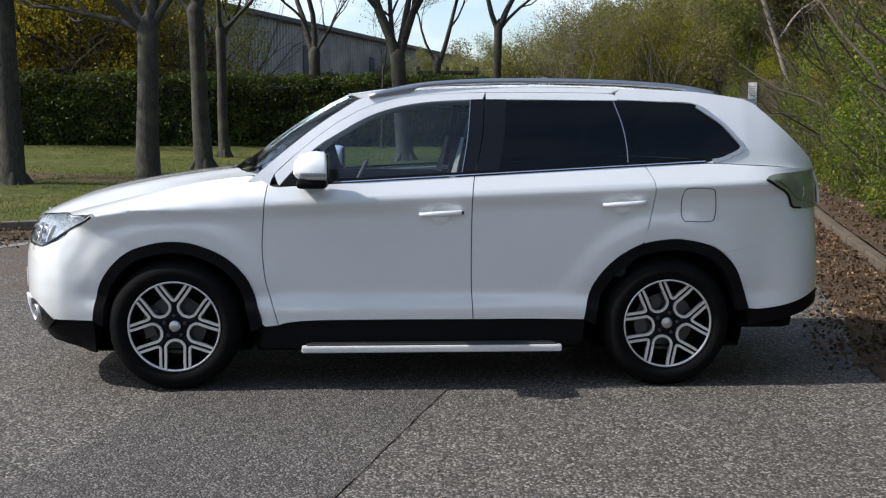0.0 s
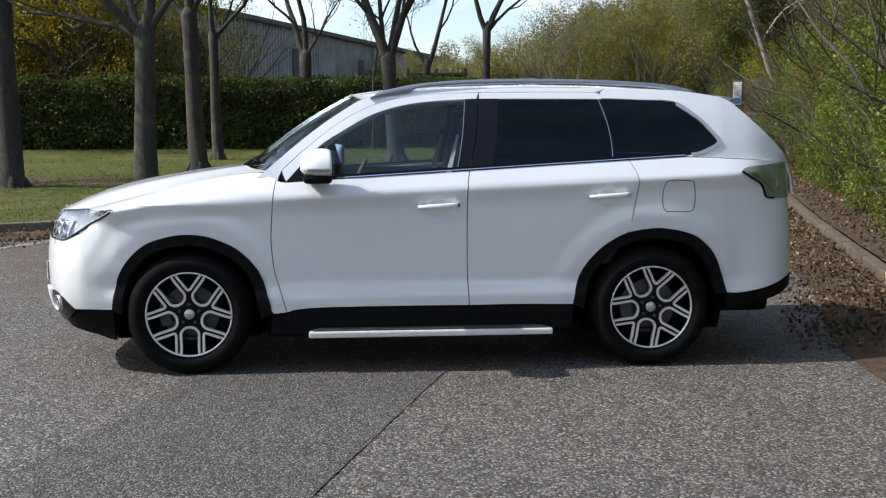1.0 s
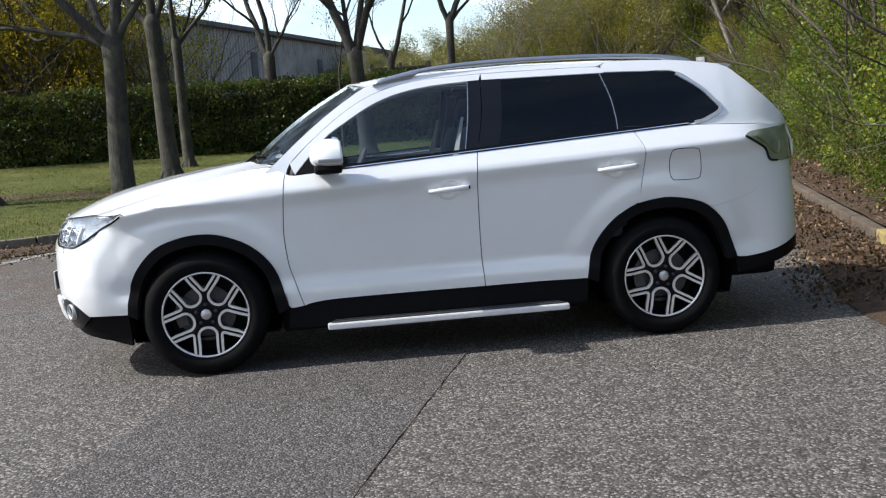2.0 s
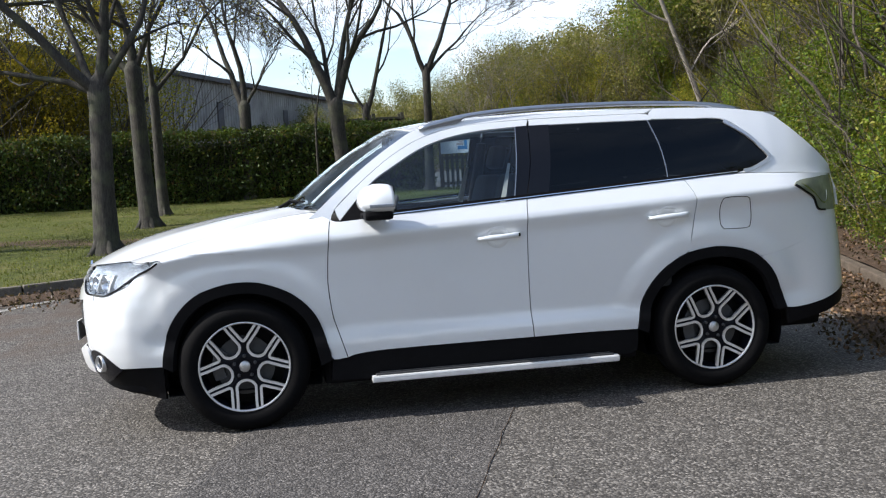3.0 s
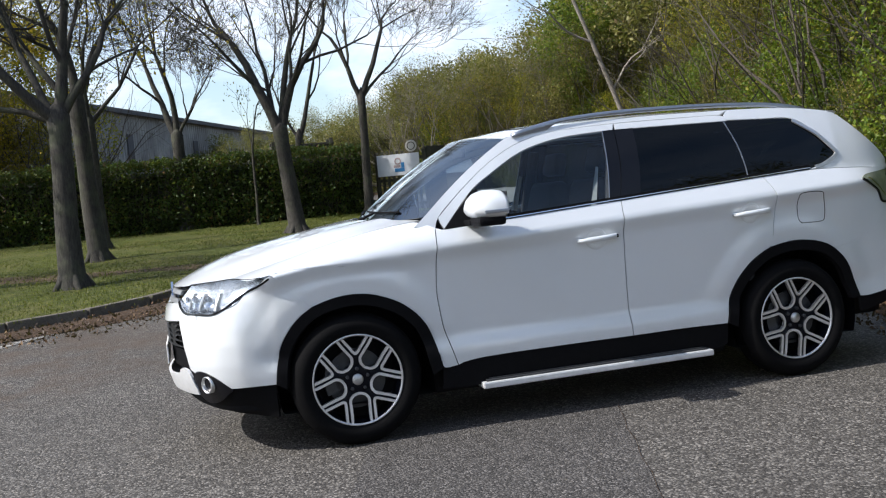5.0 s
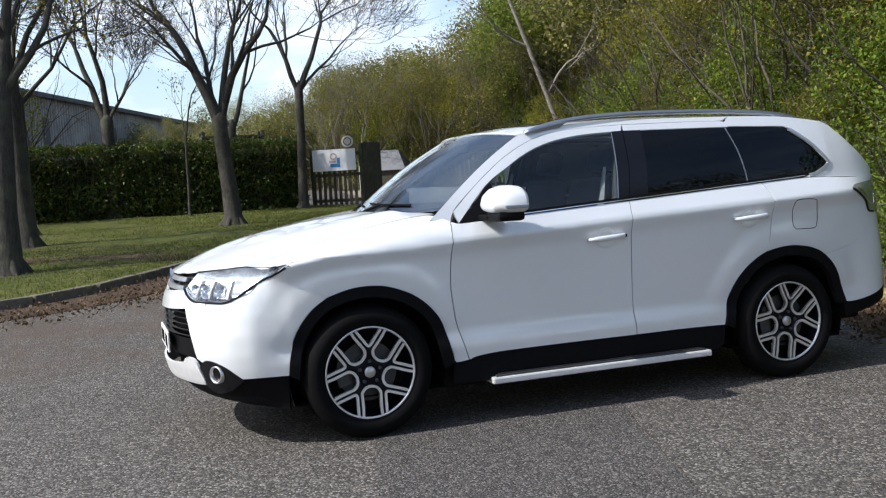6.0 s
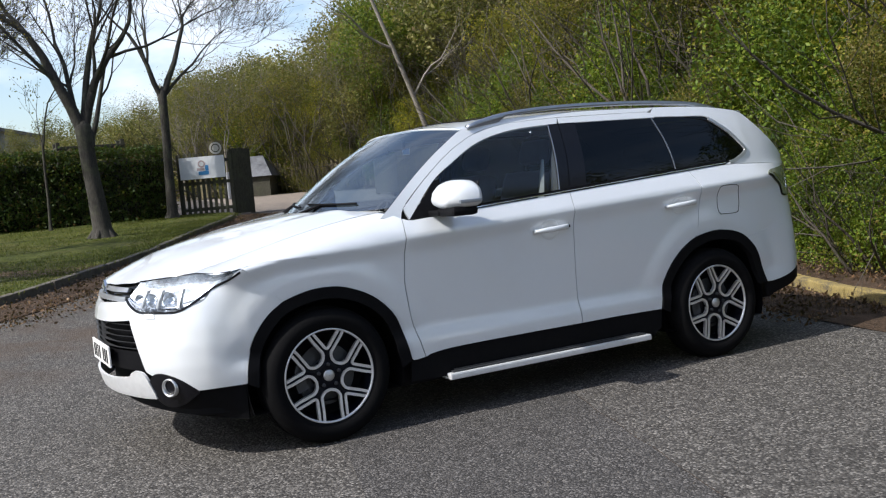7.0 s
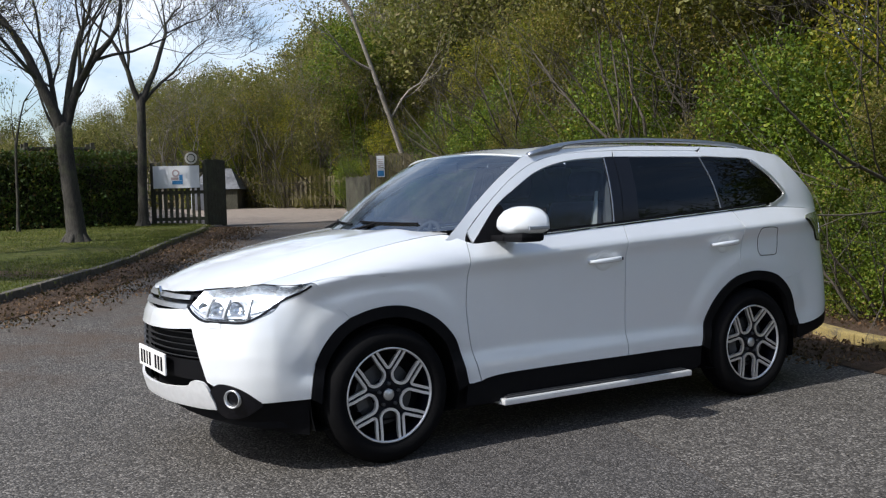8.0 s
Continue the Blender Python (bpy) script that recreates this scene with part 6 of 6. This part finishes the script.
def put(proto_list, k, x, y, z, scale, turn):
    m = Matrix.Translation((x, y, z)) @ Matrix.Rotation(turn, 4, "Z")
    o = proto_list[k]
    if proto_list is protos and not placed[k]:
        placed[k] = True
        o.scale = (scale,) * 3
        o.matrix_basis = m @ Matrix.Diagonal((scale, scale, scale, 1))
        return o
    c = copy_thing(o, m)
    c.scale = (scale,) * 3
    return c


def bank_z(x, y):
    b = np.array(back)
    i = int(np.argmin(np.abs(b[:, 1] - y)))
    t = max(0.0, min(1.0, (x - b[i, 0]) / 26))
    return ground_z(y) + 0.10 + 5.0 * t ** 1.2


kr = cr(KERB_R, 200)
for row, (d0, step, kinds, smin, smax) in enumerate(((0.95, 0.8, (0, 0, 1, 0), 0.55, 0.8), (1.5, 0.95, (0, 2, 0, 1), 0.8, 1.05), (2.3, 1.15, (2, 1, 4, 3, 2), 0.95, 1.2), (3.8, 1.5, (4, 3, 4, 2), 1.0, 1.35), (5.8, 2.0, (4, 3), 1.2, 1.6))):
    acc, last = 0.0, None
    j = 0
    for p in kr:
        if p[1] < -3.5 and row > 0 or p[1] < -6 or p[1] > 20.5:
            continue
        if last is not None:
            acc += float(np.linalg.norm(p - last))
        last = p
        if acc < step:
            continue
        acc = 0.0
        x, y = p[0] + d0 * 1.03 + rng.uniform(-0.2, 0.25), p[1] - 0.25 * d0 + rng.uniform(-0.3, 0.3)
        put(protos, kinds[j % len(kinds)], x, y, bank_z(x, y) - 0.12, rng.uniform(smin, smax), rng.uniform(0, 6.28))
        j += 1

# low dense growth close behind the kerb beside the car
for x, y, sc in ((5.25, -1.7, 0.55), (5.45, -0.9, 0.50), (5.75, -0.2, 0.55), (6.0, 0.5, 0.50), (6.25, 1.2, 0.55), (6.05, -1.2, 0.75), (6.4, -0.3, 0.75)):
    put(protos, 0, x, y, bank_z(x, y) - 0.06, sc, 3.0 * x)

# ---- the wood behind ----
woods = [wood_tree("woodland tree in young yellow-green leaf", 8.5, 10000, "leaf_wood", 0.078),
         wood_tree("thin woodland tree with bare twigs and few leaves", 9.0, 3600, "leaf_olive", 0.06, "grey_twig"),
         wood_tree("woodland tree in fresh green leaf", 8.0, 10000, "leaf_bush", 0.078),
         wood_tree("grey bare budding tree of the wood", 8.5, 1700, "leaf_wood", 0.06, "grey_twig", kids=3)]
clump = shrub("distant woodland tree in pale spring leaf", 5.0, 7.0, 11000, "leaf_wood", 0.105, name="tree", stems=10, group="trees of the wood", clumps=34)
clump2 = shrub("distant woodland tree in olive green leaf", 5.0, 7.5, 10000, "leaf_far", 0.105, name="tree", stems=14, group="trees of the wood", clumps=30)
woods += [clump, clump2]
HEIGHT = [8.5, 9.0, 8.0, 8.5, 7.6, 8.2]


def skyline(x, y):
    """Height of the wood's edge over eye level, by its bearing."""
    b = math.degrees(math.atan2(x + 0.2, y + 5.8))
    e = table(b, [(-30, 3.0), (0, 4.2), (5, 5.0), (9, 5.7), (13, 6.8), (17, 7.8), (22, 9.5), (27, 13.0), (32, 17.0), (45, 21.0)])
    return math.tan(radians(e)) * math.hypot(x, y + 5.8) + 1.3


spots = []
for k in range(30):
    t = k / 29
    spots.append((14.0 + 12.0 * t + rng.normal() * 0.8, 33.0 - 13.0 * t + rng.normal() * 1.5, (1, 0, 3, 2, 1)[k % 5]))
for k in range(26):
    t = k / 25
    spots.append((9.0 + 13 * t + rng.normal(), 1.5 + 21 * t + rng.normal(), (0, 2)[k % 2]))
for k in range(46):
    t = k / 45
    spots.append((2 + 30 * t + rng.normal() * 1.5, 58 - 16 * t + rng.normal() * 4, (4, 5, 4, 0, 5, 1)[k % 6]))
for k in range(44):
    t = k / 43
    spots.append((-34 + 84 * t + rng.normal(), 112 + rng.normal() * 7 - 20 * t, (4, 5)[k % 2]))
for k in range(10):
    spots.append((8.4 + 0.7 * k + rng.normal() * 0.3, 37 - 0.6 * k + rng.normal(), (1, 3)[k % 2]))
for k in range(9):
    spots.append((-20 + 6 * k + rng.normal(), -19 + rng.normal() * 2, (0, 2)[k % 2]))
for k in range(8):
    spots.append((-22 + rng.normal() * 1.5, -14 + 5 * k, (0, 1)[k % 2]))
first = [True] * 6
for i, (x, y, k) in enumerate(spots):
    z = bank_z(x, y) if y < 21 and x > 6 else ground_z(y)
    sc = rng.uniform(0.85, 1.2)
    if y > 20:
        top = skyline(x, y) * rng.uniform(0.78, 1.08)
        sc = (top - z) / HEIGHT[k]
        if y > 40:
            t = smooth_step(0, 60, y - 36)
            z += t * (1.5 + 7.0 * smooth_step(-5, 60, x)) - 0.3
            sc = (top - z) / HEIGHT[k]
        sc = min(2.4, max(0.5, sc))
    m = Matrix.Translation((x, y, z - 0.2)) @ Matrix.Rotation(rng.uniform(0, 6.28), 4, "Z")
    if first[k]:
        first[k] = False
        woods[k].scale = (sc,) * 3
        woods[k].matrix_basis = m @ Matrix.Diagonal((sc, sc, sc, 1))
    else:
        copy_thing(woods[k], m).scale = (sc,) * 3
# undergrowth at the foot of the wood
for k in range(30):
    t = k / 29
    x, y = 9.6 + 11 * t + rng.normal() * 0.4, 36.5 - 13.5 * t + rng.normal() * 0.5
    put(protos, (4, 1, 3, 2)[k % 4], x, y, ground_z(y) - 0.1, rng.uniform(0.8, 1.15), rng.uniform(0, 6.28))
for x, y, k, sc in ((10.6, 33.6, 1, 0.45), (12.3, 31.2, 4, 0.42), (13.0, 29.9, 1, 0.6), (13.9, 28.2, 2, 0.6), (14.6, 26.9, 3, 0.7)):
    put(protos, k, x, y, ground_z(y) - 0.05, sc, x)
for k in range(16):
    x, y = -17 + 0.9 * k + rng.normal() * 0.4, 24.2 + rng.normal() * 0.6
    if x < -3.4:
        put(protos, 4 if k % 3 == 0 else 3, x, y, ground_z(y), rng.uniform(1.0, 1.35), rng.uniform(0, 6.28))
for k in range(9):
    put(protos, (0, 2, 1)[k % 3], -12 + 3.2 * k, -15 + rng.normal() * 0.4, -0.05, 1.1, k)

for x, y, sc in ((-11.4, 23.4, 1.1), (-9.6, 22.9, 0.95), (-8.2, 23.2, 1.05), (-6.7, 22.9, 0.9), (-5.3, 23.6, 0.8)):
    put(protos, 5, x, y, ground_z(y), sc, x)

# leaning birch by the fence
bz = ground_z(23.3)
birch = empty("birch_tree", "leaning pale-barked birch beside the fence", "tree", at=(13.9, 23.6, bz))
L, tips = Limbs(), []
stem = [(0, 0, -0.2), (-0.15, 0, 1.5), (-0.75, 0, 3.2), (-1.35, 0, 4.8), (-2.0, 0.1, 6.6)]
L.limb(stem, [0.105, 0.09, 0.08, 0.07, 0.055], 10)
L.grow(stem[-1], (-0.4, 0, 1), 1.8, 0.09, 3, tips, 0.5)
L.grow(stem[3], (-1.0, -0.2, 0.5), 1.8, 0.05, 3, tips, 0.5)
L.grow(stem[2], (0.8, 0, 0.9), 1.6, 0.05, 3, tips, 0.5)
L.make("trunk", "birch", birch)
leaf_mesh("crown", around(tips, 700, 0.12), 0.05, "leaf_wood", birch)


# ---- gate, fences, sheds ----
def along(a, b):
    """A frame with x along a to b, on the ground at a."""
    a, b = Vector((*a, ground_z(a[1]))), Vector((*b, ground_z(b[1])))
    d = Vector((b.x - a.x, b.y - a.y, 0))
    return Matrix.Translation(a) @ Matrix.Rotation(math.atan2(d.y, d.x), 4, "Z"), d.length


def fence(name, a, b, h, board, gap, label, material="fence", rails=(0.3, 0.8), post=0.09, top_vary=0.02, category="fence"):
    m, ln = along(a, b)
    f = empty(name, label, category)
    f.matrix_basis = m
    me = part("board", box(bmesh.new(), (0, 0, 0), (board, 0.02, h), 0.004), material, f)
    n = int(ln / (board + gap))
    for k in range(n):
        o = me if k == 0 else new("board", me.data)
        o.parent = f
        o.location = (k * (board + gap), 0.0, 0.04)
        o.scale = (1, 1, 1 + rng.uniform(-top_vary, top_vary))
    for r in rails:
        part("rail", box(bmesh.new(), (0, 0.022, h * r), (ln, 0.06, h * r + 0.09), 0.005), material, f)
    k = 0.0
    while k <= ln + 0.01:
        part("post", box(bmesh.new(), (k - post / 2, 0.03, -0.2), (k + post / 2, 0.03 + post, h + 0.03), 0.006), material, f)
        k += max(0.5, min(1.8, ln))
    return f


gate = fence("gate", (4.58, 21.35), (5.86, 20.80), 1.72, 0.085, 0.062, "dark timber picket gate beside the hedge", "dark_wood", (0.10, 0.52, 0.86), 0.10, 0.01, "gate")
leaf = fence("gate_leaf", (5.95, 20.82), (6.55, 21.15), 1.80, 0.12, 0.004, "dark boarded gate leaf folded back", "dark_wood", (0.15, 0.8), 0.10, 0.005, "gate")
m, ln = along((4.60, 21.28), (5.84, 20.74))
sign = empty("sign_board", "white sign board with a blue emblem, fixed to the gate", "sign")
sign.matrix_basis = m @ Matrix.Translation((0, -0.03, 1.06))
part("board", box(bmesh.new(), (0.0, -0.012, 0.0), (1.22, 0.008, 0.60), 0.004), "sign", sign)
part("emblem", box(bmesh.new(), (0.50, -0.018, 0.10), (0.78, -0.0125, 0.20), 0.002), "sign_blue", sign, "blue block")
part("emblem", box(bmesh.new(), (0.69, -0.018, 0.205), (0.78, -0.0125, 0.36), 0.002), "sign_blue", sign, "blue block")
bm = bmesh.new()
lathe(bm, [(0.10, 0.0), (0.10, -0.006), (0.06, -0.006), (0.06, 0.0)], 28, Matrix.Translation((0.60, -0.012, 0.40)))
part("emblem", bm, "sign_grey", sign, "pale ring")
part("emblem", box(bmesh.new(), (0.47, -0.016, 0.22), (0.67, -0.0125, 0.29), 0.002), "sign_grey", sign)
disc = empty("round_sign", "weathered round plaque on a square board", "sign")
disc.matrix_basis = m @ Matrix.Translation((1.02, -0.03, 1.86))
part("board", box(bmesh.new(), (-0.20, -0.008, -0.20), (0.20, 0.010, 0.20), 0.004), "fence", disc)
part("plaque", lathe(bmesh.new(), [(0.165, -0.008), (0.165, -0.02), (0.13, -0.022), (0.13, -0.016), (0.001, -0.016)], 36), "beige", disc)
part("ring", lathe(bmesh.new(), [(0.115, -0.016), (0.115, -0.02), (0.09, -0.02), (0.09, -0.016)], 36), "dark_wood", disc)

side_fence = fence("fence", (11.45, 21.75), (13.3, 20.9), 1.95, 0.10, 0.012, "tall weathered close-board timber fence", top_vary=0.025)
fence("fence", (11.9, 24.6), (11.55, 22.0), 1.2, 0.10, 0.02, "dark weathered board fence at the yard's side", "dark_wood", top_vary=0.03)
fence("fence", (9.0, 36.4), (11.8, 32.6), 1.15, 0.10, 0.13, "grey post and board fence at the far edge of the yard", "fence", rails=(0.25, 0.8), top_vary=0.03)
fence("fence", (11.8, 32.6), (14.8, 27.4), 1.15, 0.10, 0.13, "grey post and board fence at the far edge of the yard", "fence", rails=(0.25, 0.8), top_vary=0.03)
m, ln = along((11.45, 21.75), (13.3, 20.9))
notice = empty("notice", "small white printed notice on the fence", "notice")
notice.matrix_basis = m @ Matrix.Translation((0.16, -0.03, 1.28))
part("sheet", box(bmesh.new(), (0, -0.006, 0), (0.24, 0.004, 0.66), 0.002), "sign", notice)
part("print", box(bmesh.new(), (0.02, -0.010, 0.03), (0.22, -0.0065, 0.20), 0.001), "sign_blue", notice)
for k in range(5):
    part("print", box(bmesh.new(), (0.03, -0.009, 0.28 + 0.065 * k), (0.20, -0.0065, 0.30 + 0.065 * k)), "sign_grey", notice)

# timber staging seen over the hedge
stg = empty("timber_staging", "dark stacked timber staging behind the hedge", "staging", at=(2.2, 27.0, ground_z(27.0)))
for k in range(4):
    part("plank", box(bmesh.new(), (0, 0, 1.72 + 0.17 * k), (2.1, 0.9, 1.80 + 0.17 * k), 0.01), "dark_wood", stg)
for x in (0.0, 0.98, 1.96):
    for y in (0.02, 0.76):
        part("post", box(bmesh.new(), (x, y, -0.1), (x + 0.12, y + 0.12, 2.45), 0.01), "dark_wood", stg)
stg2 = copy_thing(stg, Matrix.Translation((-1.2, 28.2, ground_z(28.2) - 0.25)))

# low hut and boxes in the yard
hut = empty("hut", "small dark hut with a pitched grey roof in the yard", "hut")
hut.matrix_basis = Matrix.Translation((9.1, 32.6, ground_z(32.6))) @ Matrix.Rotation(radians(-30), 4, "Z")
part("wall", box(bmesh.new(), (0, 0, -0.1), (1.7, 2.0, 0.80), 0.01), "dark_wood", hut)
bm = bmesh.new()
vs = [bm.verts.new(p) for p in ((-0.12, -0.12, 0.78), (1.82, -0.12, 0.78), (1.35, 0.8, 1.62), (0.35, 0.8, 1.62), (-0.12, 2.1, 0.78), (1.82, 2.1, 0.78))]
for f in ((0, 1, 2, 3), (3, 2, 5, 4), (0, 3, 4), (1, 5, 2), (0, 4, 5, 1)):
    bm.faces.new([vs[i] for i in f])
part("roof", bm, "slate", hut, "grey slate roof")
bx = empty("cabinet", "grey metal cabinet beside the hut", "cabinet", at=(8.75, 31.4, ground_z(31.4)))
part("body", box(bmesh.new(), (0, 0, 0), (0.55, 0.45, 1.05), 0.02), "grey_box", bx)
part("door", box(bmesh.new(), (0.03, -0.015, 0.06), (0.52, 0.0, 1.0), 0.006), "grey_box", bx)

# ribbed warehouse beyond the hedge
A0, A1 = Vector((-14.5, 25.5)), Vector((7.6, 78.0))
d = (A1 - A0).normalized()
nrm = Vector((d.y, -d.x))
ware = empty("warehouse", "long grey ribbed metal warehouse behind the hedge", "building")
verts, faces = [], []
L_, pitch = (A1 - A0).length, 0.34
for k in range(int(L_ / pitch)):
    for t, o in ((0.0, 0.0), (0.5, 0.0), (0.6, 0.10), (0.9, 0.10)):
        p = A0 + d * ((k + t) * pitch) + nrm * o
        verts += [(p.x, p.y, 0.5), (p.x, p.y, 7.4)]
for k in range(len(verts) // 2 - 1):
    faces.append((2 * k, 2 * k + 2, 2 * k + 3, 2 * k + 1))
mesh_ob("wall", verts, faces, "cladding", ware)
q = -nrm * 18
mesh_ob("roof", [(*(A0 + nrm * 0.35), 7.30), (*(A1 + nrm * 0.35), 7.30), (*(A1 + q), 9.6), (*(A0 + q), 9.6), (*(A0 + nrm * 0.35), 7.55), (*(A1 + nrm * 0.35), 7.55), (*(A1 + q), 9.85), (*(A0 + q), 9.85)],
        [(0, 1, 2, 3), (4, 5, 6, 7), (0, 1, 5, 4), (1, 2, 6, 5), (3, 0, 4, 7), (2, 3, 7, 6)], "roofing", ware)
mesh_ob("end_wall", [(*A0, 0.3), (*(A0 + q), 0.3), (*(A0 + q), 9.6), (*A0, 7.4), (*A1, 0.3), (*(A1 + q), 0.3), (*(A1 + q), 9.6), (*A1, 7.4)], [(0, 1, 2, 3), (4, 5, 6, 7)], "cladding", ware)
for k in range(4):
    p = A0 + d * (9 + 9.5 * k) + nrm * 0.08
    verts = [(*(p + d * a + nrm * o), z) for o in (0, 0.06) for a, z in ((0, 3.6), (0.7, 3.6), (0.7, 6.2), (0, 6.2))]
    mesh_ob("window", verts, [(4, 5, 6, 7), (0, 1, 5, 4), (1, 2, 6, 5), (2, 3, 7, 6), (3, 0, 4, 7)], "roofing", ware)
p = A0 + d * 14 + nrm * 0.05
mesh_ob("door", [(*(p + d * a + nrm * o), z) for o in (0, 0.08) for a, z in ((0, 0.5), (3.4, 0.5), (3.4, 4.4), (0, 4.4))], [(4, 5, 6, 7), (0, 1, 5, 4), (1, 2, 6, 5), (2, 3, 7, 6), (3, 0, 4, 7)], "roofing", ware, "dark loading door")

# ---- kerb stones ----
kerb_mesh = bpy.data.meshes.new("kerb_stone")
bm = bmesh.new()
box(bm, (-0.447, -0.06, -0.15), (0.447, 0.06, 0.10), 0.018)
bm.to_mesh(kerb_mesh)
bm.free()
kerb_mesh.materials.append(M["kerb"])
kerb_yellow = kerb_mesh.copy()
kerb_yellow.materials[0] = M["yellow"]


def kerb(line, label, lift, lo, hi, yellow=(), surface="kerb"):
    k_ob = empty("kerb", label, "kerb", kind="structure")
    stone = kerb_mesh.copy()
    stone.materials[0] = M[surface]
    fine = cr(line, 600)
    total = arc(fine)[-1]
    n = int(total / 0.9)
    pts = resample(fine, n + 1)
    for i in range(n):
        p = (pts[i] + pts[i + 1]) / 2
        if not lo < p[1] < hi or p[0] < -16:
            continue
        dd = pts[i + 1] - pts[i]
        o = new("kerb_stone", kerb_yellow if any(abs(p[1] - yy) < 0.5 for yy in yellow) else stone)
        o.parent = k_ob
        slope = math.atan2(ground_z(pts[i + 1][1]) - ground_z(pts[i][1]), float(np.linalg.norm(dd)))
        o.matrix_basis = Matrix.Translation((p[0], p[1], ground_z(p[1]) + lift + rng.uniform(-0.008, 0.008))) @ Matrix.Rotation(math.atan2(dd[1], dd[0]) + rng.uniform(-0.015, 0.015), 4, "Z") @ Matrix.Rotation(-slope, 4, "Y")
    return k_ob


kerb(KERB_L, "worn concrete kerb stones along the lawn", 0.005, 3.0, 21.0)
kerb(KERB_R, "worn kerb stones along the bank, some painted yellow", 0.0, -9.0, 21.0, (1.0, 0.2, -0.6), "dirty_kerb")

# ---- litter, grass, pebbles ----
def scatter(line, d0, d1, n, lo, hi, lift):
    pts = np.array(offset(line, 0.0, 400))
    nx = np.array(offset(line, 1.0, 400)) - pts
    keep = np.where((pts[:, 1] > lo) & (pts[:, 1] < hi) & (pts[:, 0] > -12))[0]
    i = rng.choice(keep, n)
    t = rng.beta(1.2, 1.8, n)
    p = pts[i] + nx[i] * (d0 + (d1 - d0) * t)[:, None] + rng.normal(size=(n, 2)) * 0.05
    return np.stack([p[:, 0], p[:, 1], [ground_z(v) + lift for v in p[:, 1]] + np.abs(rng.normal(size=n)) * 0.012], 1)


for ln, a, b, n, lo, hi, lift, lab in ((KERB_L, -0.12, -1.7, 13000, 4.4, 20, 0.02, "brown dead leaves drifted along the lawn kerb"), (KERB_R, 0.05, 1.1, 12000, -0.8, 20, 0.015, "brown dead leaves drifted along the bank kerb"), (KERB_R, -0.1, -1.3, 5000, -4, 20, 0.13, "brown dead leaves under the bushes")):
    o = leaf_mesh("leaf_litter", scatter(ln, a, b, n, lo, hi, lift), 0.024, "dead_leaf", label=lab, up=0.0, fold=0.3)
    tagged(o, lab, "leaf litter", kind="stuff")
n = 140000
t = rng.uniform(0, 1, n) ** 1.6
i = rng.integers(0, 118, n)
kl = np.array(offset(KERB_L, 0.10, 119))
bk = np.array([np.interp(i, np.arange(119), np.array(cr(lawn_back, 119))[:, q]) for q in (0, 1)]).T
p = kl[i] + (bk - kl[i]) * t[:, None] + rng.normal(size=(n, 2)) * 0.15
p = p[p[:, 0] > -14]
g = leaf_mesh("grass", np.stack([p[:, 0], p[:, 1], [lawn_z(v) - 0.005 for v in p[:, 1]]], 1), 0.013, "grass_blade", up=-1.0, stretch=2.6, fold=0.05, long_axis=(0, 0, 1.0))
tagged(g, "short mown grass blades", "grass", kind="stuff")
# small pale stones and flecks lying on the road
n = 900
pp = np.stack([rng.uniform(-5, 6, n), rng.uniform(-4.5, 5, n)], 1)
verts, faces = [], []
for x, y in pp:
    r = rng.uniform(0.003, 0.009)
    b = len(verts)
    z = ground_z(y) + 0.004
    a = rng.uniform(0, 6.28)
    for k in range(4):
        verts.append((x + r * math.cos(a + 1.57 * k), y + r * math.sin(a + 1.57 * k) * 0.8, z))
    verts.append((x, y, z + r * 0.7))
    faces += [(b + k, b + (k + 1) % 4, b + 4) for k in range(4)]
tagged(mesh_ob("grit", verts, faces, "kerb"), "loose pale grit on the asphalt", "grit", kind="stuff")
